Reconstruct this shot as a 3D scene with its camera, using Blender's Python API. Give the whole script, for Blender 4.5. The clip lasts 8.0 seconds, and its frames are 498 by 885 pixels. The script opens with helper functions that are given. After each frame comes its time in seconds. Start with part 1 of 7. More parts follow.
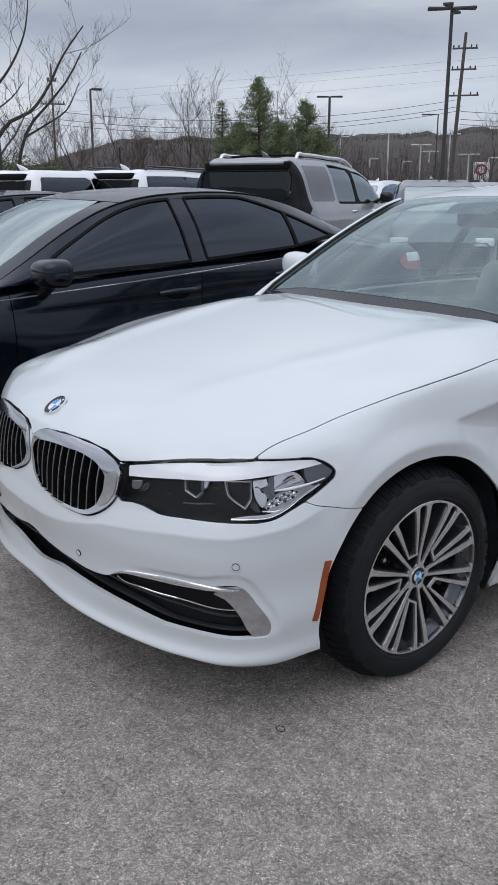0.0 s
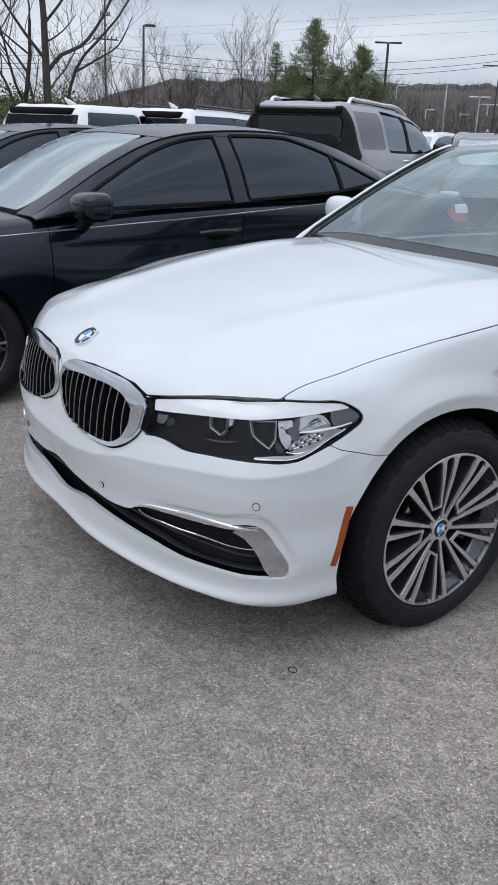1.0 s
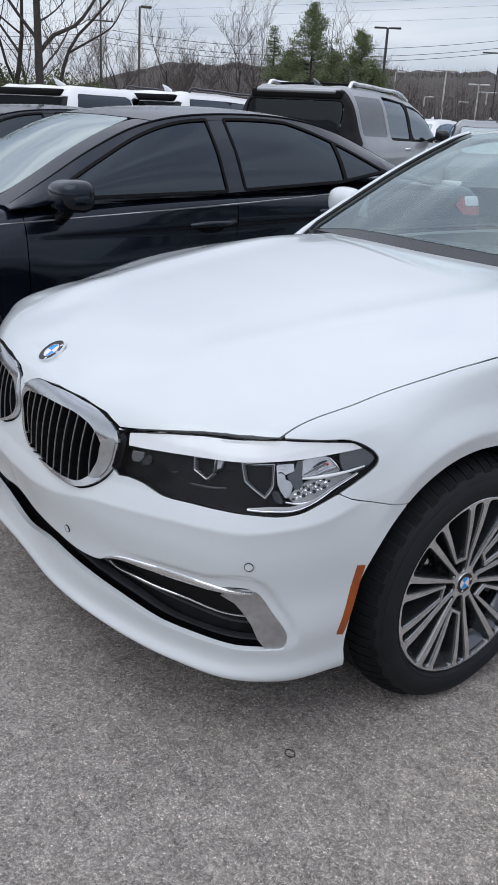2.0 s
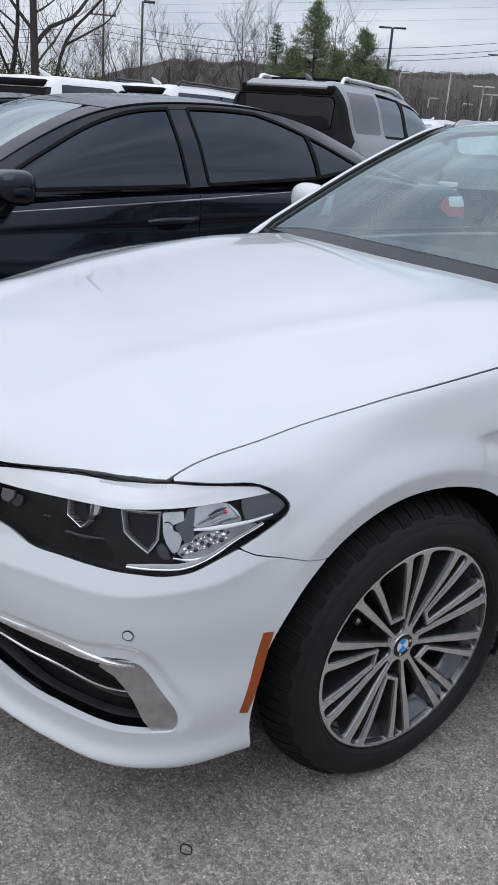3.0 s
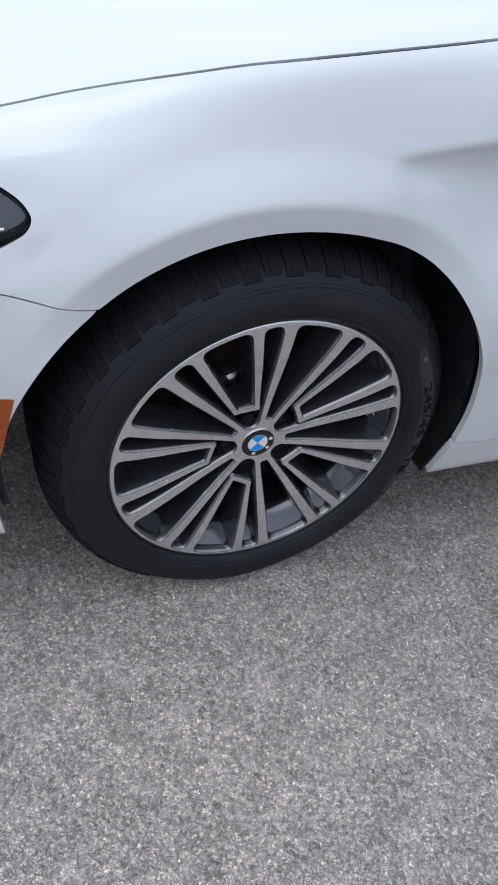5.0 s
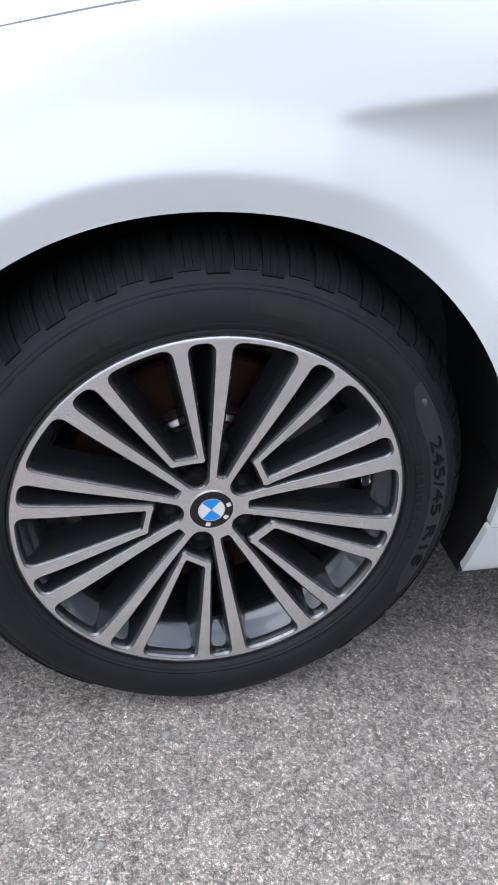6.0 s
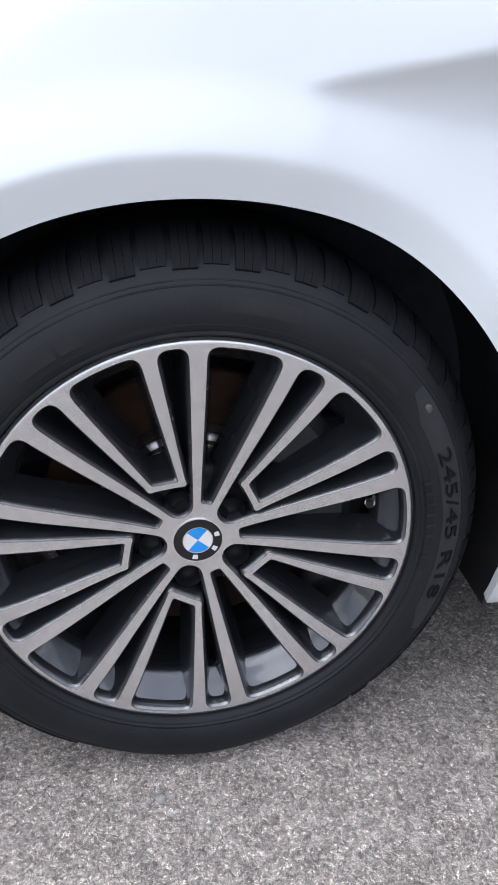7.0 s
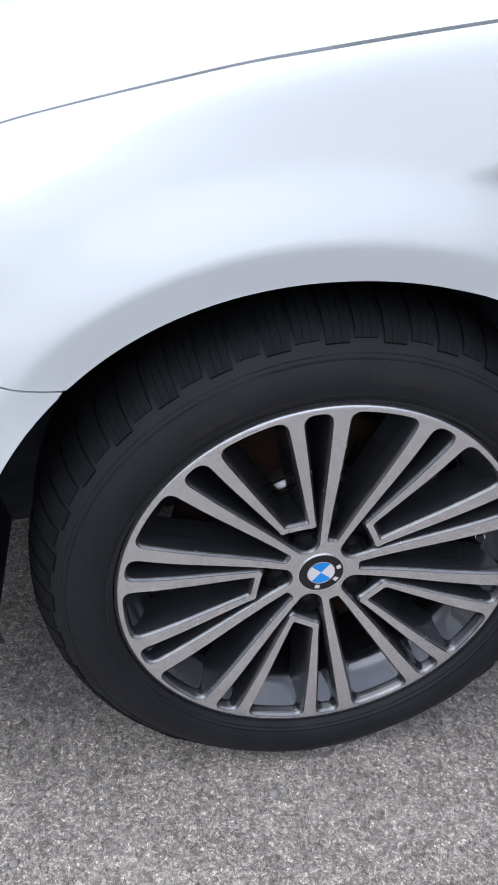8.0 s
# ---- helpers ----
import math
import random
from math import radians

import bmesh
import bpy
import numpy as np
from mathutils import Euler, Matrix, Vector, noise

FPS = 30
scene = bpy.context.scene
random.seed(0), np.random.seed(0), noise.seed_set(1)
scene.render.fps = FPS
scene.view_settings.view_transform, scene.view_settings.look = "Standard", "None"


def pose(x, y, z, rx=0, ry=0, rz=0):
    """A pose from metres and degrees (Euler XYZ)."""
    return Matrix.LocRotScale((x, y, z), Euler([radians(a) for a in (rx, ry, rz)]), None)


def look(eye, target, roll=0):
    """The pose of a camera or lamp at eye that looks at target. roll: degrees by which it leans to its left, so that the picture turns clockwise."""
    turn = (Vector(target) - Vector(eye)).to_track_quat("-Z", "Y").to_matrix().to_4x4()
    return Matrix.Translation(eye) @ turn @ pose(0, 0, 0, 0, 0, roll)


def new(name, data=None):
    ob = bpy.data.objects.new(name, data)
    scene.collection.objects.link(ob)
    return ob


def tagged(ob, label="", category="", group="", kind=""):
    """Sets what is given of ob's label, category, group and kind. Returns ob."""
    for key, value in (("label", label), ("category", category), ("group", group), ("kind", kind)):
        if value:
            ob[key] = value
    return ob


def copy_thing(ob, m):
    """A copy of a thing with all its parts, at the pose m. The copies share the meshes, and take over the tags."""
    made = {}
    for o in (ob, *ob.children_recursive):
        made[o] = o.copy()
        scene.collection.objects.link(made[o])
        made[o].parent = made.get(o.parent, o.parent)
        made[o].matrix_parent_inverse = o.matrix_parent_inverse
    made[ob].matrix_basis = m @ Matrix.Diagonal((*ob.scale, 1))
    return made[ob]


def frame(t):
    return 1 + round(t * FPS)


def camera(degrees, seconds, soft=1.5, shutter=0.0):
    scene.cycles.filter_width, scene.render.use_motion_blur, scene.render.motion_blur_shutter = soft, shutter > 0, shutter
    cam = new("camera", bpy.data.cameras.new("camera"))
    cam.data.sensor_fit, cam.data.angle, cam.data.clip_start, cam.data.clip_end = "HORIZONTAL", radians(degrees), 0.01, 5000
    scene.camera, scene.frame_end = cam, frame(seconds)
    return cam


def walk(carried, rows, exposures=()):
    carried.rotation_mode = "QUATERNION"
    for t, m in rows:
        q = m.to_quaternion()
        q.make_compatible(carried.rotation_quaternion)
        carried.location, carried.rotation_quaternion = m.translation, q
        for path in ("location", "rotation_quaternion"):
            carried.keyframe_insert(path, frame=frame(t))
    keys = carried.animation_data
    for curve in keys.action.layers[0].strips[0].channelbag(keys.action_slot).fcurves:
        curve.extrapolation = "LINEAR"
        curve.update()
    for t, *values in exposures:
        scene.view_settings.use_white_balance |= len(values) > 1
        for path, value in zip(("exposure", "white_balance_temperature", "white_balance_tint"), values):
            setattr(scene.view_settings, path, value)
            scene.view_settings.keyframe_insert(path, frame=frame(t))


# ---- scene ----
cam = camera(32.5, 8.0, soft=1.4)
PATH = [
    (0, (2.504, -1.797, 1.415), (0.946, -0.669, 0.868), 0.1),
    (0.5, (2.497, -1.797, 1.401), (0.896, -0.757, 0.805), 1.1),
    (1, (2.506, -1.769, 1.378), (0.931, -0.725, 0.721), 2.6),
    (1.2, (2.478, -1.764, 1.365), (0.918, -0.708, 0.692), 3.2),
    (2.3, (2.116, -1.431, 1.379), (0.558, -0.383, 0.692), 3.4),
    (2.5, (2.115, -1.357, 1.381), (0.537, -0.327, 0.710), 3.1),
    (3, (2.007, -1.198, 1.351), (0.452, -0.146, 0.664), 4.4),
    (3.5, (1.907, -1.004, 1.355), (0.477, 0.138, 0.547), 5.3),
    (4, (1.926, -0.753, 1.319), (0.479, 0.164, 0.287), 2.6),
    (4.5, (1.897, -0.613, 1.264), (0.494, 0.175, 0.076), 5.8),
    (5, (1.810, -0.465, 1.199), (0.440, 0.207, -0.094), 10.4),
    (5.2, (1.811, -0.376, 1.159), (0.361, 0.235, -0.076), 9.7),
    (6.3, (1.722, -0.072, 0.863), (-0.016, 0.185, -0.093), 1.1),
    (6.5, (1.704, -0.059, 0.838), (-0.052, 0.186, -0.087), 0.1),
    (7, (1.695, -0.048, 0.847), (-0.079, 0.195, -0.043), -0.8),
    (7.5, (1.687, -0.053, 0.854), (-0.070, 0.146, -0.080), -0.7),
    (8, (1.643, -0.195, 1.009), (-0.022, 0.050, -0.072), -0.1),
]
EXPOSURES = [(0, 0.06, 6180, 8), (0.8, 0.19, 6180, 8), (1.2, 0.23, 6180, 8), (2.3, 0.20, 6180, 8), (3, 0.18, 6160, 8), (4, 0.28, 6130, 8), (5, 0.43, 5980, 9), (6.3, 1.08, 6160, 9), (7.5, 1.02, 6130, 9), (8, 0.86, 6080, 9)]
walk(cam, [(t, look(eye, target, roll)) for t, eye, target, roll in PATH], EXPOSURES)

# ---- light: a bright overcast sky ----
world = bpy.data.worlds.new("overcast_sky")
scene.world = world
world.use_nodes = True
wn, wl = world.node_tree.nodes, world.node_tree.links
wn.clear()


def wnode(kind, **values):
    n = wn.new("ShaderNode" + kind)
    for k, v in values.items():
        n.inputs[k.replace("_", " ")].default_value = v
    return n


w_out, w_bg, w_sky = wnode("OutputWorld"), wnode("Background"), wnode("TexSky")
w_sky.sky_type, w_sky.sun_disc = "NISHITA", False
w_sky.sun_elevation, w_sky.sun_rotation = radians(55), radians(150)
w_tc, w_map = wnode("TexCoord"), wnode("Mapping")
w_map.inputs["Scale"].default_value = (1.0, 1.0, 4.5)
w_noise = wnode("TexNoise", Scale=2.6, Detail=6.0, Roughness=0.55, Distortion=0.6)
w_ramp = wn.new("ShaderNodeValToRGB")
w_ramp.color_ramp.elements[0].position, w_ramp.color_ramp.elements[1].position = 0.37, 0.63
w_ramp.color_ramp.elements[0].color, w_ramp.color_ramp.elements[1].color = (0.685, 0.698, 0.80, 1), (1.03, 1.018, 1.06, 1)
w_sep = wnode("SeparateXYZ")
# the cloud layer is darkest a little above the skyline and brightest overhead
w_grad = wn.new("ShaderNodeValToRGB")
g = w_grad.color_ramp
g.elements[0].position, g.elements[0].color = 0.0, (0.50, 0.50, 0.50, 1)
g.elements[1].position, g.elements[1].color = 1.0, (1.25, 1.25, 1.25, 1)
for p, c in ((0.05, 0.56), (0.115, 0.57), (0.175, 0.40), (0.30, 0.60), (0.50, 0.84), (0.70, 1.04), (0.87, 1.18)):
    e = g.elements.new(p)
    e.color = (c, c, c, 1)
w_mul = wn.new("ShaderNodeMix")
w_mul.data_type, w_mul.blend_type = "RGBA", "MULTIPLY"
w_mul.inputs["Factor"].default_value = 1.0
w_add = wn.new("ShaderNodeMix")
w_add.data_type, w_add.blend_type = "RGBA", "ADD"
w_add.inputs["Factor"].default_value = 0.02
w_bg.inputs["Strength"].default_value = 1.04
wl.new(w_tc.outputs["Generated"], w_map.inputs["Vector"])
wl.new(w_map.outputs[0], w_noise.inputs["Vector"])
wl.new(w_noise.outputs["Fac"], w_ramp.inputs["Fac"])
wl.new(w_tc.outputs["Generated"], w_sep.inputs[0])
wl.new(w_sep.outputs["Z"], w_grad.inputs["Fac"])
wl.new(w_ramp.outputs["Color"], w_mul.inputs[6])
wl.new(w_grad.outputs["Color"], w_mul.inputs[7])
wl.new(w_mul.outputs[2], w_add.inputs[6])
wl.new(w_sky.outputs[0], w_add.inputs[7])
wl.new(w_add.outputs[2], w_bg.inputs[0])
wl.new(w_bg.outputs[0], w_out.inputs[0])
sun = new("sun", bpy.data.lights.new("sun", "SUN"))
sun.data.energy, sun.data.angle, sun.data.color = 0.7, radians(60), (1.0, 0.98, 0.95)
sun.matrix_world = look((0.9, -5.6, 7.6), (0, 0, 0))


# ---- tools for building ----
def material(name, colour, rough=0.5, metal=0.0, coat=0.0):
    m = bpy.data.materials.new(name)
    m.use_nodes = True
    b = m.node_tree.nodes["Principled BSDF"]
    b.inputs["Base Color"].default_value = (*colour, 1)
    b.inputs["Roughness"].default_value, b.inputs["Metallic"].default_value = rough, metal
    b.inputs["Coat Weight"].default_value, b.inputs["Coat Roughness"].default_value = coat, 0.03
    return m


def mesh_object(name, verts, faces, mat, parent=None, label="", smooth=True):
    me = bpy.data.meshes.new(name)
    me.from_pydata([tuple(map(float, v)) for v in verts], [], [tuple(map(int, f)) for f in faces])
    me.update()
    if mat:
        me.materials.append(mat)
    if smooth:
        me.polygons.foreach_set("use_smooth", [True] * len(me.polygons))
    ob = new(name, me)
    if parent:
        ob.parent = parent
    if label:
        tagged(ob, label=label)
    return ob


def part(name, bm, mat, parent=None, label="", smooth=None):
    """Links a bmesh as one mesh object under a thing or a part. smooth: degrees up to which edges are shaded round."""
    if smooth is not None:
        bm.normal_update()
        for f in bm.faces:
            f.smooth = True
        for e in bm.edges:
            if len(e.link_faces) == 2 and e.calc_face_angle(0) > radians(smooth):
                e.smooth = False
    me = bpy.data.meshes.new(name)
    bm.to_mesh(me)
    bm.free()
    me.materials.append(mat)
    ob = new(name, me)
    if parent:
        ob.parent = parent
    if label:
        tagged(ob, label=label)
    return ob


def thing(name, label, category, group="", at=None):
    ob = new(name)
    ob.empty_display_size = 0.1
    if at is not None:
        ob.matrix_world = at
    return tagged(ob, label=label, category=category, group=group)


def hermite(xs, ys, x):
    """A smooth curve through the points (xs, ys), at x; ys may hold vectors."""
    xs, ys, x = np.asarray(xs, float), np.asarray(ys, float), np.clip(np.asarray(x, float), xs[0], xs[-1])
    flat = ys.ndim == 1
    ys = ys[:, None] if flat else ys
    h, d = np.diff(xs)[:, None], np.diff(ys, axis=0) / np.diff(xs)[:, None]
    m = np.concatenate([d[:1], (d[:-1] * h[1:] + d[1:] * h[:-1]) / (h[1:] + h[:-1]), d[-1:]])
    i = np.clip(np.searchsorted(xs, x, "right") - 1, 0, len(xs) - 2)
    t = ((x - xs[i]) / (xs[i + 1] - xs[i]))[..., None]
    hh = (xs[i + 1] - xs[i])[..., None]
    out = (2 * t**3 - 3 * t**2 + 1) * ys[i] + (t**3 - 2 * t**2 + t) * hh * m[i] + (3 * t**2 - 2 * t**3) * ys[i + 1] + (t**3 - t**2) * hh * m[i + 1]
    return out[..., 0] if flat else out


def chord(points):
    p = np.asarray(points, float)
    return np.concatenate([[0], np.cumsum(np.linalg.norm(np.diff(p, axis=0), axis=1))])


def along(points, n):
    """n points at even steps along the smooth curve through the given ones."""
    p = np.asarray(points, float)
    c = chord(p)
    fine = hermite(c, p, np.linspace(0, c[-1], 40 * len(p)))
    f = chord(fine)
    at = np.linspace(0, f[-1], n)
    return np.stack([np.interp(at, f, fine[:, k]) for k in range(p.shape[1])], 1)


def step01(x, a, b):
    t = np.clip((np.asarray(x, float) - a) / (b - a), 0, 1)
    return t * t * (3 - 2 * t)


def grid_faces(rows, cols, close_rows=False, close_cols=False):
    out = []
    for i in range(rows if close_rows else rows - 1):
        for j in range(cols if close_cols else cols - 1):
            a, b = i, (i + 1) % rows
            c, d = j, (j + 1) % cols
            out.append((a * cols + c, b * cols + c, b * cols + d, a * cols + d))
    return out


def clip(verts, faces, field):
    """Keeps what has field > 0, cut along field = 0. Returns points, faces and, for each new point, the two old ones and the share."""
    field = np.asarray(field, float)
    field = np.where(np.abs(field) < 1e-7, 1e-7, field)
    inside = field > 0
    new_v, new_f, remap, cuts = [], [], {}, {}

    def keep(i):
        if i not in remap:
            remap[i] = len(new_v)
            new_v.append(verts[i])
        return remap[i]

    def cut(i, j):
        key = (i, j) if i < j else (j, i)
        if key not in cuts:
            a, b = key
            t = field[a] / (field[a] - field[b])
            cuts[key] = len(new_v)
            new_v.append(verts[a] * (1 - t) + verts[b] * t)
        return cuts[key]

    for f in faces:
        flags = [inside[i] for i in f]
        if all(flags):
            new_f.append(tuple(keep(i) for i in f))
        elif any(flags):
            poly = []
            for k, i in enumerate(f):
                j = f[(k + 1) % len(f)]
                if inside[i]:
                    poly.append(keep(i))
                if inside[i] != inside[j]:
                    poly.append(cut(i, j))
            if len(poly) > 2:
                new_f.append(tuple(poly))
    return np.array(new_v).reshape(-1, 3), new_f


def outline_field(px, py, outline, smooth=6):
    """Signed distance (inside > 0) of points to a closed smooth outline in a plane."""
    o = np.asarray(outline, float)
    if smooth:
        o = np.concatenate([o[-2:], o, o[:3]])
        c = chord(o)
        o = hermite(c, o, np.concatenate([np.linspace(c[k], c[k + 1], smooth, endpoint=False) for k in range(2, len(o) - 3)]))
    p = np.stack([np.ravel(px), np.ravel(py)], 1)
    best, odd = np.full(len(p), 1e9), np.zeros(len(p), bool)
    for a, b in zip(o, np.roll(o, -1, 0)):
        ab = b - a
        t = np.clip(((p - a) @ ab) / (ab @ ab + 1e-12), 0, 1)
        best = np.minimum(best, np.linalg.norm(p - a - t[:, None] * ab, axis=1))
        hit = (a[1] > p[:, 1]) != (b[1] > p[:, 1])
        odd ^= hit & (p[:, 0] < a[0] + (p[:, 1] - a[1]) / (b[1] - a[1] + 1e-15) * (b[0] - a[0]))
    return np.where(odd, best, -best)


def panel(name, verts, faces, mat, parent, label="", mirror=False, depth=0.012, both=False, side=1.0):
    """A body panel: its skin, with edges turned inwards. mirror: on the car's other side; both: on both, welded at the middle."""
    bm = bmesh.new()
    flips = (1, -1) if both else ((-1,) if mirror else (1,))
    for sx in flips:
        vs = [bm.verts.new((sx * v[0], v[1], v[2])) for v in verts]
        for f in faces:
            loop = [vs[i] for i in dict.fromkeys(f)]
            if len(loop) > 2:
                try:
                    bm.faces.new(loop[::-1] if sx < 0 else loop)
                except ValueError:
                    pass
    bmesh.ops.remove_doubles(bm, verts=bm.verts[:], dist=0.0004)
    bm.normal_update()
    if depth:
        edge = [e for e in bm.edges if len(e.link_faces) == 1]
        normals = {v: v.normal.copy() for e in edge for v in e.verts}
        made = bmesh.ops.extrude_edge_only(bm, edges=edge)["geom"]
        for v in [g for g in made if isinstance(g, bmesh.types.BMVert)]:
            old = next((e.other_vert(v) for e in v.link_edges if e.other_vert(v) in normals), None)
            if old:
                v.co -= normals[old] * depth * side
        for e in edge:
            e.smooth = False
    for f in bm.faces:
        f.smooth = True
    return part(name, bm, mat, parent, label)


def tube(bm, points, radius, sides=8, closed=False, caps=True):
    """A round bar along points; radius: one number or one for each point."""
    p = [Vector(q) for q in points]
    n = len(p)
    r = [float(radius)] * n if isinstance(radius, (int, float)) else [float(q) for q in radius]
    up, rings = None, []
    for i in range(n):
        a, b = (p[(i - 1) % n], p[(i + 1) % n]) if closed else (p[max(i - 1, 0)], p[min(i + 1, n - 1)])
        d = (b - a).normalized()
        if up is None:
            up = d.orthogonal().normalized()
        up = (up - d * up.dot(d)).normalized()
        w = d.cross(up)
        rings.append([bm.verts.new(p[i] + r[i] * (math.cos(k * math.tau / sides) * up + math.sin(k * math.tau / sides) * w)) for k in range(sides)])
    for i in range(n if closed else n - 1):
        a, b = rings[i], rings[(i + 1) % n]
        for k in range(sides):
            bm.faces.new((a[k], a[(k + 1) % sides], b[(k + 1) % sides], b[k]))
    if caps and not closed:
        bm.faces.new(rings[0][::-1])
        bm.faces.new(rings[-1])
    return bm


def box(bm, x0, x1, y0, y1, z0, z1, bevel=0.0, seg=2):
    m = Matrix.LocRotScale(((x0 + x1) / 2, (y0 + y1) / 2, (z0 + z1) / 2), None, (abs(x1 - x0), abs(y1 - y0), abs(z1 - z0)))
    vs = bmesh.ops.create_cube(bm, size=1, matrix=m)["verts"]
    if bevel:
        bmesh.ops.bevel(bm, geom=list({e for v in vs for e in v.link_edges}), offset=bevel, segments=seg, affect="EDGES", profile=0.5)
    return bm


def lathe(profile, n=96, axis="x", arc=math.tau):
    """Points and faces of a profile of (radius, along) turned round an axis."""
    verts = []
    for k in range(n):
        c, s = math.cos(k * arc / n), math.sin(k * arc / n)
        for r, a in profile:
            verts.append((a, r * c, r * s) if axis == "x" else (r * c, r * s, a))
    return verts, grid_faces(n, len(profile), close_rows=True)


# ---- materials ----
def nodes_of(m):
    return m.node_tree.nodes, m.node_tree.links, m.node_tree.nodes["Principled BSDF"]


def mottled(name, a, b, scale, rough=(0.5, 0.6), bump=0.0, bump_scale=200.0, metal=0.0, coat=0.0, detail=6.0, local=True, distort=0.0):
    """A principled material that wanders between two colours, with grain."""
    m = material(name, a, rough[0], metal, coat)
    n, l, p = nodes_of(m)
    tc = n.new("ShaderNodeTexCoord")
    src = tc.outputs["Object"]
    t = n.new("ShaderNodeTexNoise")
    t.inputs["Scale"].default_value, t.inputs["Detail"].default_value, t.inputs["Distortion"].default_value = scale, detail, distort
    l.new(src, t.inputs["Vector"])
    ramp = n.new("ShaderNodeValToRGB")
    ramp.color_ramp.elements[0].position, ramp.color_ramp.elements[1].position = 0.32, 0.68
    ramp.color_ramp.elements[0].color, ramp.color_ramp.elements[1].color = (*a, 1), (*b, 1)
    l.new(t.outputs["Fac"], ramp.inputs["Fac"])
    l.new(ramp.outputs["Color"], p.inputs["Base Color"])
    r = n.new("ShaderNodeMapRange")
    r.inputs["To Min"].default_value, r.inputs["To Max"].default_value = rough
    l.new(t.outputs["Fac"], r.inputs["Value"])
    l.new(r.outputs["Result"], p.inputs["Roughness"])
    if bump:
        f = n.new("ShaderNodeTexNoise")
        f.inputs["Scale"].default_value, f.inputs["Detail"].default_value = bump_scale, 4
        l.new(src, f.inputs["Vector"])
        bp = n.new("ShaderNodeBump")
        bp.inputs["Strength"].default_value, bp.inputs["Distance"].default_value = bump, 0.002
        l.new(f.outputs["Fac"], bp.inputs["Height"])
        l.new(bp.outputs["Normal"], p.inputs["Normal"])
    return m


def clear_glass(name, tint, gloss=1.0, rough=0.01, ior=1.5):
    """A thin pane: it lets light through, tinted, and mirrors by Fresnel."""
    m = bpy.data.materials.new(name)
    m.use_nodes = True
    n, l = m.node_tree.nodes, m.node_tree.links
    n.clear()
    out, mix, tr, gl, lw, pw, ad = (n.new("ShaderNode" + k) for k in ("OutputMaterial", "MixShader", "BsdfTransparent", "BsdfGlossy", "LayerWeight", "Math", "Math"))
    tr.inputs["Color"].default_value = (*tint, 1)
    gl.inputs["Roughness"].default_value = rough
    gl.inputs["Color"].default_value = (*gloss, 1) if isinstance(gloss, tuple) else (gloss, gloss, gloss, 1)
    lw.inputs["Blend"].default_value = 0.5
    f0 = ((ior - 1) / (ior + 1)) ** 2
    pw.operation, ad.operation = "POWER", "MULTIPLY_ADD"
    pw.inputs[1].default_value = 4.6
    ad.inputs[1].default_value, ad.inputs[2].default_value = 1 - f0, f0
    l.new(lw.outputs["Facing"], pw.inputs[0])
    l.new(pw.outputs[0], ad.inputs[0])
    l.new(ad.outputs[0], mix.inputs[0])
    l.new(tr.outputs[0], mix.inputs[1])
    l.new(gl.outputs[0], mix.inputs[2])
    l.new(mix.outputs[0], out.inputs[0])
    return m


white_paint = mottled("white_paint", (0.563, 0.594, 0.609), (0.588, 0.617, 0.630), 1.3, (0.28, 0.34), coat=1.0, detail=2)
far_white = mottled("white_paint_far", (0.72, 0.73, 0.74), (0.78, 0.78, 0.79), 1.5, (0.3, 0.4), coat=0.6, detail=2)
black_paint = mottled("black_paint", (0.003, 0.0042, 0.0078), (0.0048, 0.0064, 0.0112), 2.5, (0.10, 0.2), coat=0.25, detail=3)
grey_paint = mottled("grey_paint", (0.065, 0.07, 0.078), (0.085, 0.091, 0.10), 2.0, (0.3, 0.36), coat=0.8, metal=0.4, detail=3)
silver_paint = mottled("silver_grey_paint", (0.20, 0.21, 0.22), (0.25, 0.26, 0.27), 2.0, (0.28, 0.34), coat=0.8, metal=0.4, detail=3)
chrome = mottled("chrome", (0.78, 0.79, 0.80), (0.84, 0.85, 0.86), 9, (0.06, 0.12), metal=1.0)
frame_chrome = mottled("grille_chrome", (0.55, 0.56, 0.58), (0.63, 0.64, 0.66), 9, (0.10, 0.17), metal=1.0)
bright_trim = mottled("bright_trim", (0.80, 0.81, 0.82), (0.88, 0.89, 0.90), 9, (0.22, 0.3), metal=1.0)
bowl_silver = mottled("lamp_reflector", (0.42, 0.43, 0.45), (0.58, 0.59, 0.61), 45, (0.16, 0.3), metal=0.6, coat=0.4, bump=0.08, bump_scale=60)
guide_grey = mottled("light_guide_plastic", (0.30, 0.306, 0.315), (0.40, 0.407, 0.42), 30, (0.25, 0.35), metal=0.3)
guide_dim = mottled("dim_light_guide", (0.13, 0.134, 0.14), (0.18, 0.185, 0.195), 30, (0.25, 0.35), metal=0.3)
satin = mottled("satin_aluminium", (0.42, 0.42, 0.43), (0.50, 0.50, 0.51), 60, (0.34, 0.44), metal=1.0, bump=0.05, bump_scale=900)
gloss_black = mottled("gloss_black_plastic", (0.008, 0.008, 0.009), (0.013, 0.013, 0.014), 12, (0.1, 0.22))
matt_black = mottled("matt_black_plastic", (0.014, 0.014, 0.015), (0.024, 0.024, 0.025), 30, (0.55, 0.75), bump=0.15, bump_scale=900)
liner_black = mottled("wheel_arch_felt", (0.050, 0.055, 0.070), (0.072, 0.078, 0.094), 25, (0.85, 0.97), bump=0.4, bump_scale=500)
